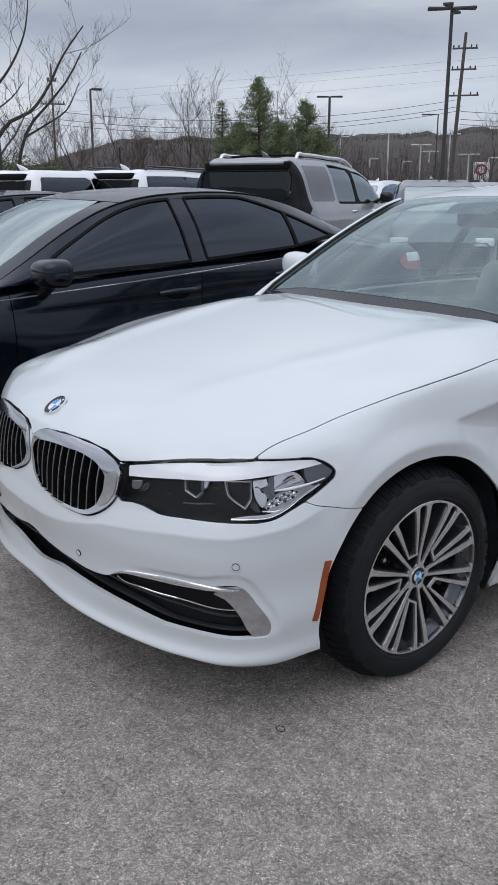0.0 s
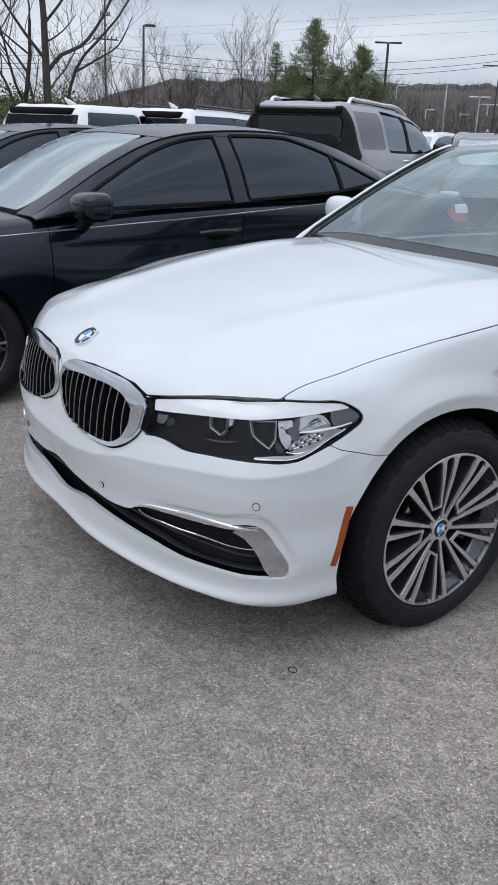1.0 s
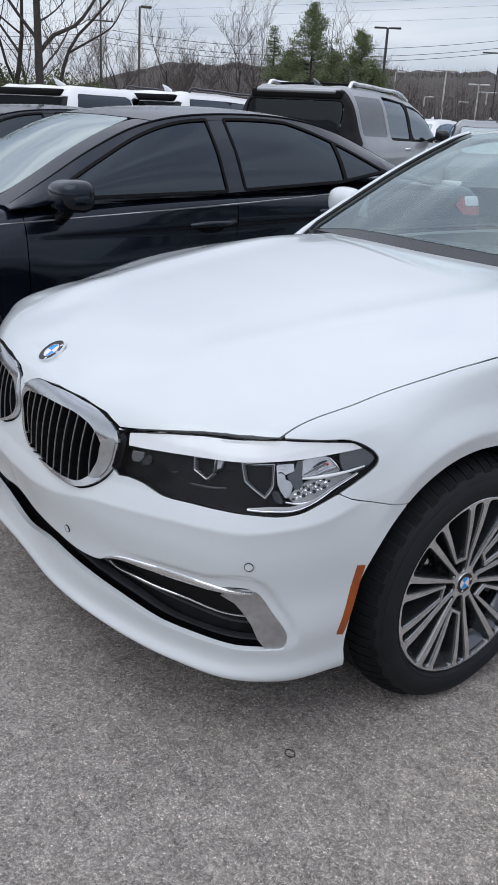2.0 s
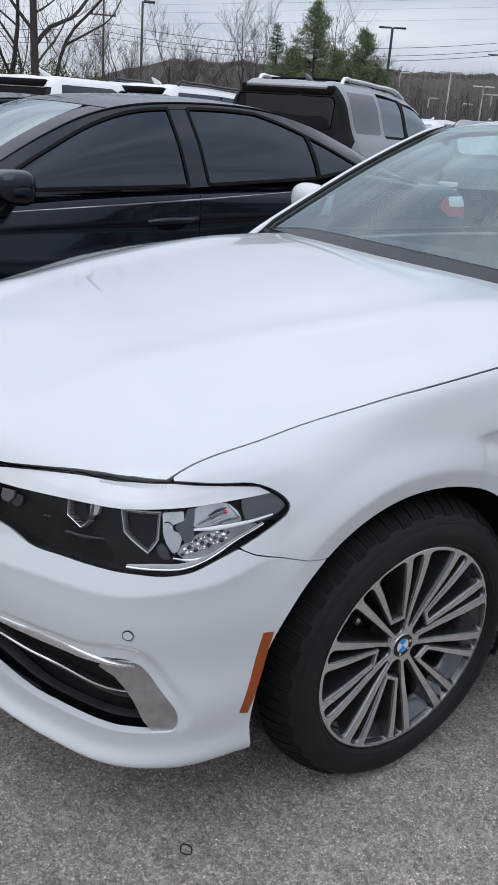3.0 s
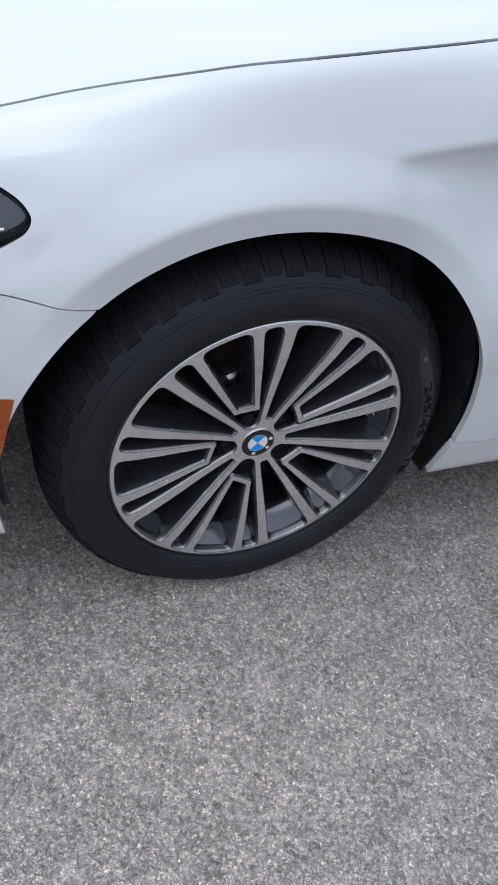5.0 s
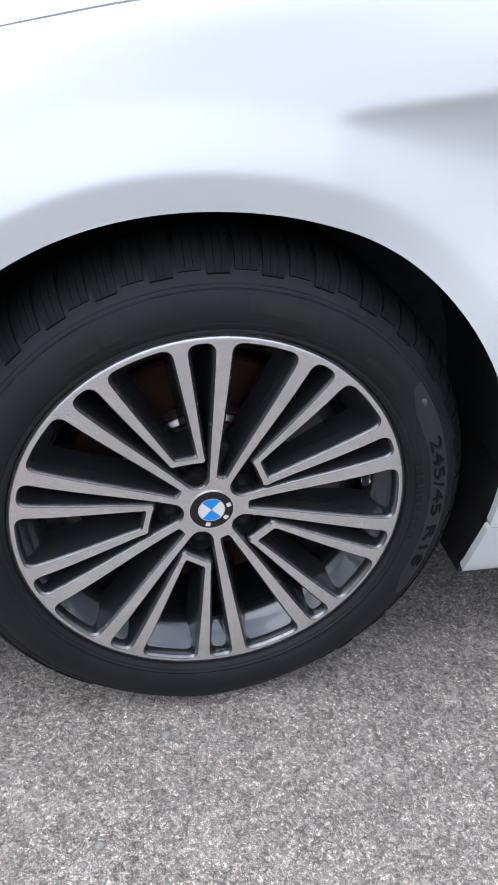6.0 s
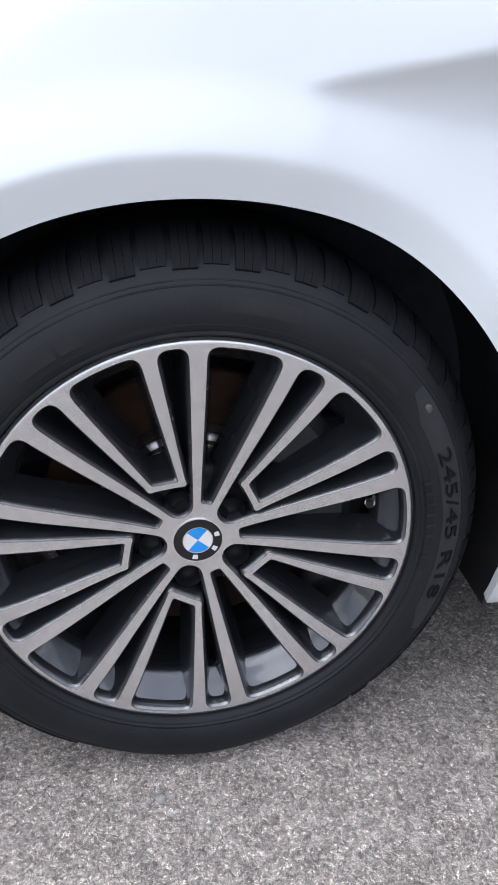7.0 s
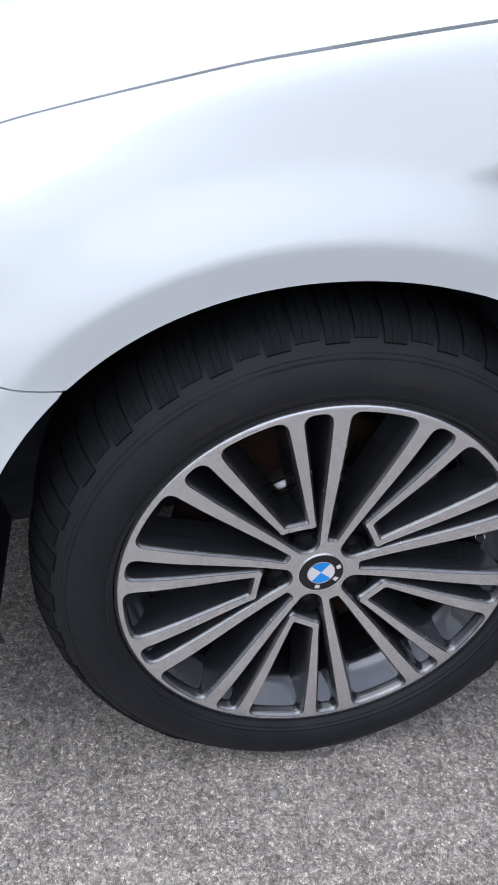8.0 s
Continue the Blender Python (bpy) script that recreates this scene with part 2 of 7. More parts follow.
rubber = mottled("tyre_rubber", (0.0074, 0.0083, 0.0103), (0.0128, 0.0140, 0.0166), 14, (0.55, 0.72), bump=0.12, bump_scale=420)
rubber_mark = mottled("tyre_side_band", (0.0165, 0.018, 0.0205), (0.0235, 0.0250, 0.0280), 25, (0.42, 0.55))
tread_rubber = mottled("tread_rubber", (0.0062, 0.0068, 0.0082), (0.0110, 0.0118, 0.0138), 14, (0.65, 0.8), bump=0.12, bump_scale=420)
rubber_dark = mottled("tyre_lettering", (0.0050, 0.0055, 0.0065), (0.0080, 0.0085, 0.0095), 40, (0.6, 0.7))
lamp_black = mottled("lamp_housing", (0.006, 0.006, 0.007), (0.010, 0.010, 0.012), 30, (0.35, 0.5))
bar_black = mottled("intake_bar_plastic", (0.022, 0.024, 0.028), (0.032, 0.034, 0.038), 30, (0.3, 0.42))
rim_face = mottled("machined_alloy", (0.67, 0.675, 0.69), (0.73, 0.735, 0.75), 70, (0.20, 0.30), metal=0.95, bump=0.06, bump_scale=1200)
barrel_paint = mottled("wheel_barrel_paint", (0.045, 0.049, 0.057), (0.062, 0.067, 0.076), 14, (0.16, 0.24), coat=0.9, metal=0.75)
rim_paint = mottled("dark_wheel_paint", (0.021, 0.0225, 0.026), (0.032, 0.034, 0.038), 20, (0.16, 0.26), coat=1.0, metal=0.4)
spoke_edge = mottled("spoke_edge_metal", (0.15, 0.154, 0.162), (0.20, 0.205, 0.214), 60, (0.22, 0.30), metal=0.85)
steel = mottled("brake_steel", (0.07, 0.068, 0.065), (0.13, 0.125, 0.12), 40, (0.3, 0.45), metal=1.0)
hat_steel = mottled("bare_hat_steel", (0.40, 0.395, 0.39), (0.54, 0.53, 0.52), 45, (0.34, 0.44), metal=1.0)
rust = mottled("rusty_iron", (0.026, 0.015, 0.0105), (0.056, 0.030, 0.020), 30, (0.7, 0.9), bump=0.4, bump_scale=300)
cast_alloy = mottled("cast_alloy", (0.045, 0.046, 0.048), (0.070, 0.071, 0.073), 50, (0.5, 0.65), metal=0.7, bump=0.3, bump_scale=400)
amber = mottled("amber_reflector", (0.25, 0.050, 0.004), (0.31, 0.064, 0.006), 60, (0.3, 0.4), coat=0.0, bump=0.2, bump_scale=700)
red_lens = mottled("red_lens", (0.36, 0.012, 0.016), (0.44, 0.02, 0.02), 20, (0.12, 0.2), coat=0.8)
lamp_white = mottled("lamp_white_plastic", (0.78, 0.79, 0.80), (0.83, 0.84, 0.85), 20, (0.16, 0.24), coat=0.5)
smoke_grey = mottled("smoked_plastic", (0.016, 0.018, 0.022), (0.024, 0.027, 0.032), 15, (0.18, 0.28), coat=0.2)
corner_grey = mottled("smoked_corner_plastic", (0.050, 0.055, 0.063), (0.066, 0.073, 0.082), 15, (0.2, 0.3), coat=0.3)
badge_blue = material("badge_blue", (0.004, 0.25, 0.72), 0.2, 0, 0.8)
badge_white = material("badge_white", (0.75, 0.76, 0.77), 0.22, 0.2, 0.8)
badge_black = material("badge_black", (0.005, 0.005, 0.006), 0.35, 0, 0.0)
lens_glass = clear_glass("headlight_lens", (0.97, 0.975, 0.98), gloss=0.30)
windscreen_glass = clear_glass("windscreen_glass", (0.74, 0.84, 0.83), gloss=(0.86, 0.98, 1.0), rough=0.0, ior=2.25)
sky_glass = clear_glass("sky_reflecting_glass", (0.30, 0.36, 0.36), gloss=(0.9, 1.0, 1.0), rough=0.0, ior=4.6)
side_glass = clear_glass("side_glass", (0.30, 0.34, 0.34), rough=0.01)
cabin_glass = clear_glass("cabin_side_glass", (0.74, 0.80, 0.79), rough=0.01)
tint_glass = clear_glass("dark_tinted_glass", (0.008, 0.009, 0.010), gloss=(0.72, 0.85, 1.0), rough=0.0, ior=1.62)
bright_pane = clear_glass("mirroring_side_glass", (0.02, 0.022, 0.024), gloss=(0.86, 0.94, 1.0), rough=0.0, ior=2.5)
dull_glass = clear_glass("privacy_glass", (0.006, 0.007, 0.008), gloss=(0.55, 0.6, 0.64), rough=0.03, ior=1.4)
# the sky mirrored in the fixed quarter glass is put into this grey colour
quarter_pane = mottled("sky_reflection_pane", (0.10, 0.105, 0.112), (0.13, 0.136, 0.144), 2, (0.12, 0.2), metal=0.6)
tail_black = mottled("dull_black_tailgate", (0.006, 0.0062, 0.007), (0.011, 0.0115, 0.0125), 6, (0.35, 0.5))
seal_black = mottled("rubber_seal", (0.004, 0.004, 0.0045), (0.007, 0.007, 0.008), 30, (0.6, 0.8))
cowl_black = mottled("cowl_plastic", (0.017, 0.019, 0.022), (0.026, 0.029, 0.033), 12, (0.22, 0.34))
rubber_faint = mottled("tyre_side_panel", (0.013, 0.013, 0.0138), (0.018, 0.018, 0.0185), 30, (0.5, 0.65))
dash_grey = mottled("dashboard_plastic", (0.026, 0.029, 0.031), (0.036, 0.040, 0.042), 30, (0.6, 0.75))
leather = mottled("grey_seat_leather", (0.15, 0.16, 0.16), (0.20, 0.21, 0.21), 40, (0.5, 0.65), bump=0.2, bump_scale=500)

for mat, level in ((rubber, 0.24), (liner_black, 0.15), (matt_black, 0.3), (rust, 0.2), (gloss_black, 0.4), (lamp_black, 0.15), (black_paint, 0.35), (rubber_mark, 0.3), (rubber_dark, 0.1), (tread_rubber, 0.12), (rubber_faint, 0.2), (tail_black, 0.12), (seal_black, 0.12)):
    nodes_of(mat)[2].inputs["Specular IOR Level"].default_value = level
nodes_of(black_paint)[2].inputs["Specular Tint"].default_value = (0.72, 0.85, 1.0, 1)


# ---- the skin of a saloon: plan outline, sections, hood heights ----
def saloon_skin(plan, keys, sections, spine, edge, edge_x, fine=0.010, coarse=0.035, fine_to=0.75, n_side=92, n_top=40, power=2.4, ridge=None, fan=1.45, rear_power=0.0):
    """Half of a car's skin, x >= 0. plan: outline from the nose's middle to the tail's; keys: y (and which end) of the sections, which are rows of
    (inward, height) from the sill to the shoulder; spine: (y, z) of the middle line; edge: (y, z) of the bonnet's edge at edge_x."""
    p = np.asarray(plan, float)
    c = chord(p)
    ss = np.linspace(0, c[-1], 4000)
    q = hermite(c, p, ss)
    arc = chord(q)
    y_at = q[:, 1]
    step = np.where(y_at < fine_to, fine, coarse)
    marks = np.cumsum(np.gradient(arc) / step)
    n = int(marks[-1])
    s = np.interp(np.linspace(marks[0], marks[-1], n), marks, arc)
    base = np.stack([np.interp(s, arc, q[:, k]) for k in range(2)], 1)
    tan = np.gradient(base, s, axis=0)
    tan /= np.linalg.norm(tan, axis=1)[:, None]
    tan[0], tan[-1] = (1, 0), (-1, 0)
    inward = np.stack([-tan[:, 1], tan[:, 0]], 1)
    key_s = [np.interp(y, y_at, arc) if isinstance(y, (int, float)) else (0.0 if y == "nose" else arc[-1]) for y in keys]
    sec = np.asarray(sections, float)
    mixed = hermite(key_s, sec.reshape(len(sec), -1), s).reshape(n, sec.shape[1], 2)
    verts = np.zeros((n, n_side + n_top, 3))
    ends = np.zeros((n, 3))
    sy, sz = np.array(spine, float).T
    ey, ez = np.array(edge, float).T

    def height(x, y):
        zc, ze = hermite(sy, sz, y), hermite(ey, ez, y)
        z = zc - (zc - ze) * (np.abs(x) / edge_x) ** (power + rear_power * step01(y, -0.15, 0.5))
        if ridge is not None:
            z = z + ridge(np.abs(x), y)
        return z

    for i in range(n):
        prof = along(mixed[i], n_side)
        xy = base[i] + prof[:, :1] * inward[i]
        xy[:, 0] = np.maximum(xy[:, 0], 0)
        if i in (0, n - 1):
            xy[:, 0] = 0
        verts[i, :n_side] = np.c_[xy, prof[:, 1]]
        ends[i] = verts[i, n_side - 1]
    # rows across the top fan out over the bonnet, so that none crowd at the nose
    y_mid = ends[:, 1].copy()
    near = s < fan
    if near.any():
        stop = np.argmax(s >= fan)
        y_mid[:stop] = ends[0, 1] + (ends[stop, 1] - ends[0, 1]) * np.linspace(0, 1, stop + 1)[:-1] ** 1.15
    t = np.arange(1, n_top + 1) / n_top
    for i in range(n):
        xe, ye, ze = ends[i]
        x = xe * (1 - t)
        y = ye + (y_mid[i] - ye) * t
        verts[i, n_side:] = np.c_[x, y, height(x, y) + (ze - height(xe, ye)) * (1 - t) ** 2]
    # round the shoulder
    low_rows, high_rows = round(8 * n_side / 92), 5
    for _ in range(round(14 * (n_side / 92) ** 1.5)):
        a = slice(n_side - low_rows, n_side + high_rows)
        v = verts[:, n_side - low_rows - 1 : n_side + high_rows + 1]
        verts[:, a] = 0.25 * v[:, :-2] + 0.5 * v[:, 1:-1] + 0.25 * v[:, 2:]
    rise = np.concatenate([np.zeros((n, 1)), np.cumsum(np.linalg.norm(np.diff(verts, axis=1), axis=2), axis=1)], 1)
    return verts.reshape(-1, 3), grid_faces(n, n_side + n_top), np.repeat(s, n_side + n_top), rise.ravel()


PLAN = [(0, -0.882), (0.25, -0.866), (0.5, -0.804), (0.7, -0.724), (0.83, -0.643), (0.892, -0.545), (0.92, -0.42), (0.932, -0.28), (0.936, 0), (0.925, 0.5), (0.92, 1.2),
        (0.925, 2.2), (0.93, 2.9), (0.92, 3.3), (0.87, 3.75), (0.7, 3.95), (0.4, 4.03), (0, 4.06)]
SECTION_AT = ["nose", -0.62, -0.30, -0.05, 0.30, 0.58, 1.2, 2.95, 3.75, "tail"]
SECTIONS = [
    [(.11, .214), (.055, .217), (.03, .228), (.038, .255), (.047, .30), (.032, .40), (.02, .50), (.034, .56), (.05, .62), (.055, .70), (.085, .75), (.13, .775)],
    [(.05, .203), (.015, .206), (-.006, .222), (.0, .26), (-.008, .33), (0, .42), (-.004, .53), (.003, .585), (.02, .65), (.04, .71), (.06, .755), (.085, .785)],
    [(.075, .185), (.043, .19), (.017, .232), (.009, .295), (0, .37), (0, .448), (-.001, .541), (.008, .615), (.02, .678), (.038, .742), (.064, .79), (.110, .838)],
    [(.09, .17), (.06, .176), (.03, .24), (.015, .32), (.006, .40), (0, .47), (.003, .55), (.017, .64), (.027, .70), (.044, .77), (.063, .828), (.087, .900)],
    [(.093, .17), (.061, .177), (.033, .243), (.018, .326), (.009, .406), (.002, .478), (.002, .564), (.012, .652), (.02, .718), (.034, .79), (.053, .862), (.088, .938)],
    [(.095, .17), (.062, .177), (.035, .246), (.02, .33), (.011, .411), (.006, .487), (.002, .576), (.006, .662), (.013, .733), (.024, .808), (.043, .87), (.102, .920)],
    [(.10, .17), (.065, .178), (.04, .25), (.024, .34), (.016, .42), (.012, .50), (0, .60), (-.002, .68), (.008, .76), (.012, .84), (.025, .92), (.11, .965)],
    [(.09, .19), (.04, .21), (.02, .27), (.01, .35), (.007, .42), (.005, .50), (0, .58), (0, .68), (.02, .78), (.02, .86), (.05, .95), (.15, .995)],
    [(.10, .22), (.04, .24), (.01, .3), (.005, .38), (.002, .44), (0, .50), (0, .58), (.01, .68), (.03, .78), (.04, .88), (.06, .97), (.13, 1.02)],
    [(.10, .24), (.04, .26), (0, .32), (0, .4), (.005, .46), (.01, .52), (.02, .6), (.03, .7), (.035, .8), (.04, .9), (.05, 1.0), (.09, 1.05)],
]
SPINE = [(-0.80, .755), (-0.74, .787), (-0.6, .84), (-0.4, .888), (-0.2, .925), (0, .953), (0.25, .985), (0.5, 1.01), (1.0, 1.02), (3.0, 1.05), (4.0, 1.06)]
EDGE = [(-0.8, .715), (-0.54, .776), (-0.4, .815), (-0.25, .853), (-0.05, .906), (0.13, .934), (0.30, .9435), (0.41, .9405), (0.54, .9335), (0.70, .931), (1.0, .948), (3.0, 1.0), (4.0, 1.02)]


def bonnet_ridge(x, y):
    centre = 0.44 + 0.16 * step01(y, -0.7, 0.5)
    return 0.010 * np.exp(-(((x - centre) / 0.09) ** 2)) * step01(y, -0.78, -0.4)


# the front arch: by the angle from the rear round over the top, the radius of its edge, that of its flat lip, and how far out the lip stands
ARCH = [(-25, .372, .40, .930), (20, .373, .405, .931), (55, .381, .418, .914), (90, .374, .413, .907), (125, .388, .430, .918), (160, .397, .440, .922), (200, .411, .445, .90)]
arch_a, arch_edge, arch_lip, arch_x = np.array(ARCH).T


def white_car_relief(v):
    """The flat lip round the wheel arches and the crease that starts on the wing."""
    x, y, z = v.T.copy()
    side = x > 0.7
    for wy in (0.0, 2.975):
        r = np.hypot(y - wy - 0.003, z - 0.327)
        a = np.degrees(np.arctan2(z - 0.327, y - wy))
        a = np.where(a < -90, a + 360, a)
        lip, out = hermite(arch_a, arch_lip, a), hermite(arch_a, arch_x, a)
        w = np.clip(1 - (r - lip) / 0.07, 0, 1) ** 2
        sa = np.sin(np.radians(a))
        w = w * np.where(y < wy, step01(sa, 0.42, 0.80), step01(sa, 0.25, 0.60))
        out = out + 0.005 - 0.20 * np.maximum(lip - r, 0)
        x = np.where(side & (r < 0.56), x + (out - x) * w, x)
    crease = 0.793 + 0.14 * np.clip(y - 0.12, 0, 0.35) + 0.02 * np.clip(y - 0.47, 0, 3)
    wide = 0.004 + 0.24 * np.clip(y - 0.115, 0, 0.30)
    depth = 0.68 * wide * step01(y, 0.10, 0.16) * (1 - step01(y, 2.9, 3.5))
    below = crease - z
    x = np.where(side, x - depth * (1 - (1 - np.clip(below / (1.7 * wide), 0, 1)) ** 2) * (1 - step01(below, wide, 0.28)), x)
    # the front corners stand a little further in
    w = step01(-y, 0.26, 0.38) * step01(x, 0.35, 0.75) * (1 - 0.45 * step01(z, 0.74, 0.80))
    return np.stack([x - 0.013 * w, y + 0.006 * w, z - 0.008 * w], 1)


N_SIDE, N_ALL = 140, 180
skin_v, skin_f, skin_s = saloon_skin(PLAN, SECTION_AT, SECTIONS, SPINE, EDGE, 0.80, fine=0.0075, n_side=N_SIDE, power=3.3, ridge=bonnet_ridge, rear_power=1.7)[:3]
skin_v = white_car_relief(skin_v)


# ---- the white saloon ----
rows_n = len(skin_v) // N_ALL
skin_grid = skin_v.reshape(rows_n, N_ALL, 3)
row_s = skin_s.reshape(rows_n, N_ALL)[:, 0]


def grid_normals(g):
    d0, d1 = np.gradient(g, axis=0), np.gradient(g, axis=1)
    nn = np.cross(d0, d1)
    return nn / (np.linalg.norm(nn, axis=2, keepdims=True) + 1e-12)


# the fold across the bumper and the hollow round its lower openings
FOLD = [(0, .488), (.15, .491), (.30, .508), (.45, .538), (.69, .560), (.887, .573), (1.046, .600), (1.177, .640), (1.3, .66)]
INTAKE = [(0.0, .381), (.133, .386), (.253, .382), (.402, .374), (.467, .384), (.492, .398), (.636, .421), (.782, .430), (.915, .441), (.949, .399), (.989, .322), (.984, .308),
          (.951, .303), (.823, .299), (.680, .292), (.528, .309), (.371, .321), (.219, .327), (0.0, .331)]
intake_open = [(-0.05, .381)] + INTAKE[1:-1] + [(-0.05, .331)]
normals0 = grid_normals(skin_grid)
fold_z = np.interp(skin_s, *np.array(FOLD).T)
up = skin_v[:, 2] - fold_z
bulge = 0.0095 * np.where(up > 0, 1 - np.clip(up / 0.05, 0, 1) ** 0.8, np.exp(np.minimum(up, 0) / 0.036)) * (1 - step01(skin_s, 1.05, 1.25))
bulge = np.where(skin_s < 1.3, bulge, 0)
d_in = -outline_field(skin_s, skin_v[:, 2], intake_open)
hollow = 0.008 * (1 - step01(d_in, 0.012, 0.026)) * step01(skin_s, 0.50, 0.75) * (skin_s < 1.25) * step01(skin_v[:, 2], 0.285, 0.335)
skin_v = skin_v + normals0.reshape(-1, 3) * (bulge - hollow)[:, None]
skin_grid = skin_v.reshape(rows_n, N_ALL, 3)
skin_nrm = grid_normals(skin_grid)


Z_TABLE = np.linspace(0.16, 1.06, 451)
table = np.zeros((rows_n, len(Z_TABLE), 6))
for r in range(rows_n):
    zz = np.maximum.accumulate(skin_grid[r, : N_SIDE + 4, 2]) + np.arange(N_SIDE + 4) * 1e-9
    both_pn = np.concatenate([skin_grid[r, : N_SIDE + 4], skin_nrm[r, : N_SIDE + 4]], 1)
    for c in range(6):
        table[r, :, c] = np.interp(Z_TABLE, zz, both_pn[:, c])


def corner_drop(s):
    return 0.010 * step01(s, 0.60, 0.90) * (1 - step01(s, 1.22, 1.35))


def surf(s, z, off=0.0):
    """The place on the skin at the length s along the outline (minus: the car's right) and the height z, off metres outside it."""
    s, z = np.broadcast_arrays(np.asarray(s, float), np.asarray(z, float))
    z = z - corner_drop(np.abs(s))
    k = np.clip(np.interp(np.abs(s), row_s, np.arange(rows_n)), 0, rows_n - 1.001)
    j = np.clip((z - Z_TABLE[0]) / (Z_TABLE[1] - Z_TABLE[0]), 0, len(Z_TABLE) - 1.001)
    a, b = k.astype(int), j.astype(int)
    t, w = (k - a)[..., None], (j - b)[..., None]
    q = (table[a, b] * (1 - w) + table[a, b + 1] * w) * (1 - t) + (table[a + 1, b] * (1 - w) + table[a + 1, b + 1] * w) * t
    p = q[..., :3] + off * q[..., 3:]
    p[..., 0] *= np.where(s >= 0, 1, -1)
    return p


def inlay(name, outline, off, mat, parent, depth=0.006, h=0.004, hole=None, smooth=6, sx=1, label="", dome=0.0):
    """A piece let into the skin: an outline in (s, z), off metres outside the skin, with its edge turned in by depth."""
    o = np.array(outline, float)
    s = np.arange(o[:, 0].min() - h, o[:, 0].max() + 2 * h, h)
    z = np.arange(o[:, 1].min() - h, o[:, 1].max() + 2 * h, h)
    ss, zz = np.meshgrid(s, z, indexing="ij")
    f = outline_field(ss, zz, o, smooth)
    if hole is not None:
        f = np.minimum(f, -outline_field(ss, zz, hole, smooth))
    v = surf(ss, zz, off).reshape(-1, 3)
    v, fc = clip(v, grid_faces(len(s), len(z)), f)
    return panel(name, v, fc, mat, parent, label, mirror=sx < 0, depth=depth)


def strip(name, path, width, off, mat, parent, thick=0.006, sx=1, label="", n=40):
    """A bar that lies along the skin."""
    p = along(path, n)
    bm = bmesh.new()
    rings = []
    w = np.interp(np.linspace(0, 1, n), np.linspace(0, 1, len(np.atleast_1d(width))), np.atleast_1d(width))
    for (s, z), ww in zip(p, w):
        ring = [surf(s, z + ww / 2, off - thick), surf(s, z + ww / 2, off - thick * 0.3), surf(s, z + ww * 0.25, off), surf(s, z - ww * 0.25, off), surf(s, z - ww / 2, off - thick * 0.3), surf(s, z - ww / 2, off - thick)]
        rings.append([bm.verts.new((sx * q[0], q[1], q[2])) for q in ring])
    for a, b in zip(rings[:-1], rings[1:]):
        for k in range(6):
            loop = (a[k], a[(k + 1) % 6], b[(k + 1) % 6], b[k])
            bm.faces.new(loop)
    bm.faces.new(rings[0])
    bm.faces.new(rings[-1])
    bmesh.ops.recalc_face_normals(bm, faces=bm.faces[:])
    return part(name, bm, mat, parent, label, smooth=50)


car = thing("car", "white saloon car with chrome kidney grille and alloy wheels", "car")

# outlines in (s, z)
LAMP = [(.497, .710), (.574, .7245), (.644, .7370), (.731, .7525), (.790, .7625), (.881, .7730), (.962, .777), (1.061, .774), (1.143, .767), (1.172, .755), (1.191, .741), (1.197, .730), (1.191, .717), (1.174, .705),
        (1.142, .689), (1.094, .668), (1.046, .650), (.999, .633), (.955, .626), (.898, .625), (.834, .622), (.778, .617), (.720, .611), (.684, .6075), (.655, .607), (.632, .610), (.608, .6145), (.575, .618), (.540, .6175), (.512, .614)]
KIDNEY = [(.024, .682), (.037, .712), (.073, .728), (.189, .739), (.326, .739), (.430, .729), (.485, .709), (.503, .693), (.503, .661), (.493, .620), (.466, .588), (.404, .554),
          (.325, .546), (.180, .557), (.086, .574), (.026, .612)]
KIDNEY_IN = [(.036, .676), (.057, .696), (.098, .703), (.255, .712), (.349, .709), (.411, .694), (.446, .668), (.444, .632), (.424, .586), (.395, .5655), (.345, .5565), (.252, .5575),
             (.110, .573), (.045, .613)]
HOOD_FRONT = [(0, .700), (.012, .706), (.037, .722), (.076, .734), (.184, .744), (.321, .744), (.427, .735), (.489, .716), (.564, .727), (.644, .7405), (.720, .7545), (.790, .766), (.874, .7755), (.962, .778), (1.0, .70), (5, .60)]
WING_GAP = [(0, .95), (.55, .95), (.6, .70), (1.05, .69), (1.09, .666), (1.121, .652), (1.193, .635), (1.271, .619), (1.5, .575), (9, .3)]
S, Z = skin_s, skin_v[:, 2]
ZD = Z + corner_drop(S)
X, Y = skin_v[:, 0], skin_v[:, 1]
GAP = 0.0017
HOOD_SIDE = [(-.56, .797), (-.40, .797), (-.25, .811), (-.12, .832), (0, .8435), (.12, .846), (.25, .8385), (.40, .814), (.55, .797), (.75, .79)]
f_hood = np.minimum(ZD - np.interp(S, *np.array(HOOD_FRONT).T), np.where(Y > -0.56, hermite(*np.array(HOOD_SIDE).T, Y) - X, 1.0))
f_hood = np.minimum(f_hood, 0.591 + 0.075 * (X / 0.75) ** 2 - Y)
f_lamp = outline_field(S, ZD, LAMP)
f_lamp = np.where((Z > 0.77) & (S > 1.25), -1, f_lamp)
f_kid = outline_field(S, ZD, KIDNEY)
f_int = outline_field(S, ZD, intake_open)
f_bump = np.minimum(np.interp(S, *np.array(WING_GAP).T) - ZD, 1.6 - S)
arch_deg = np.degrees(np.arctan2(Z - 0.327, Y - 0.003))
arch_r = np.hypot(Y - 0.003, Z - 0.327) - hermite(arch_a, arch_edge, np.where(arch_deg < -90, arch_deg + 360, arch_deg))
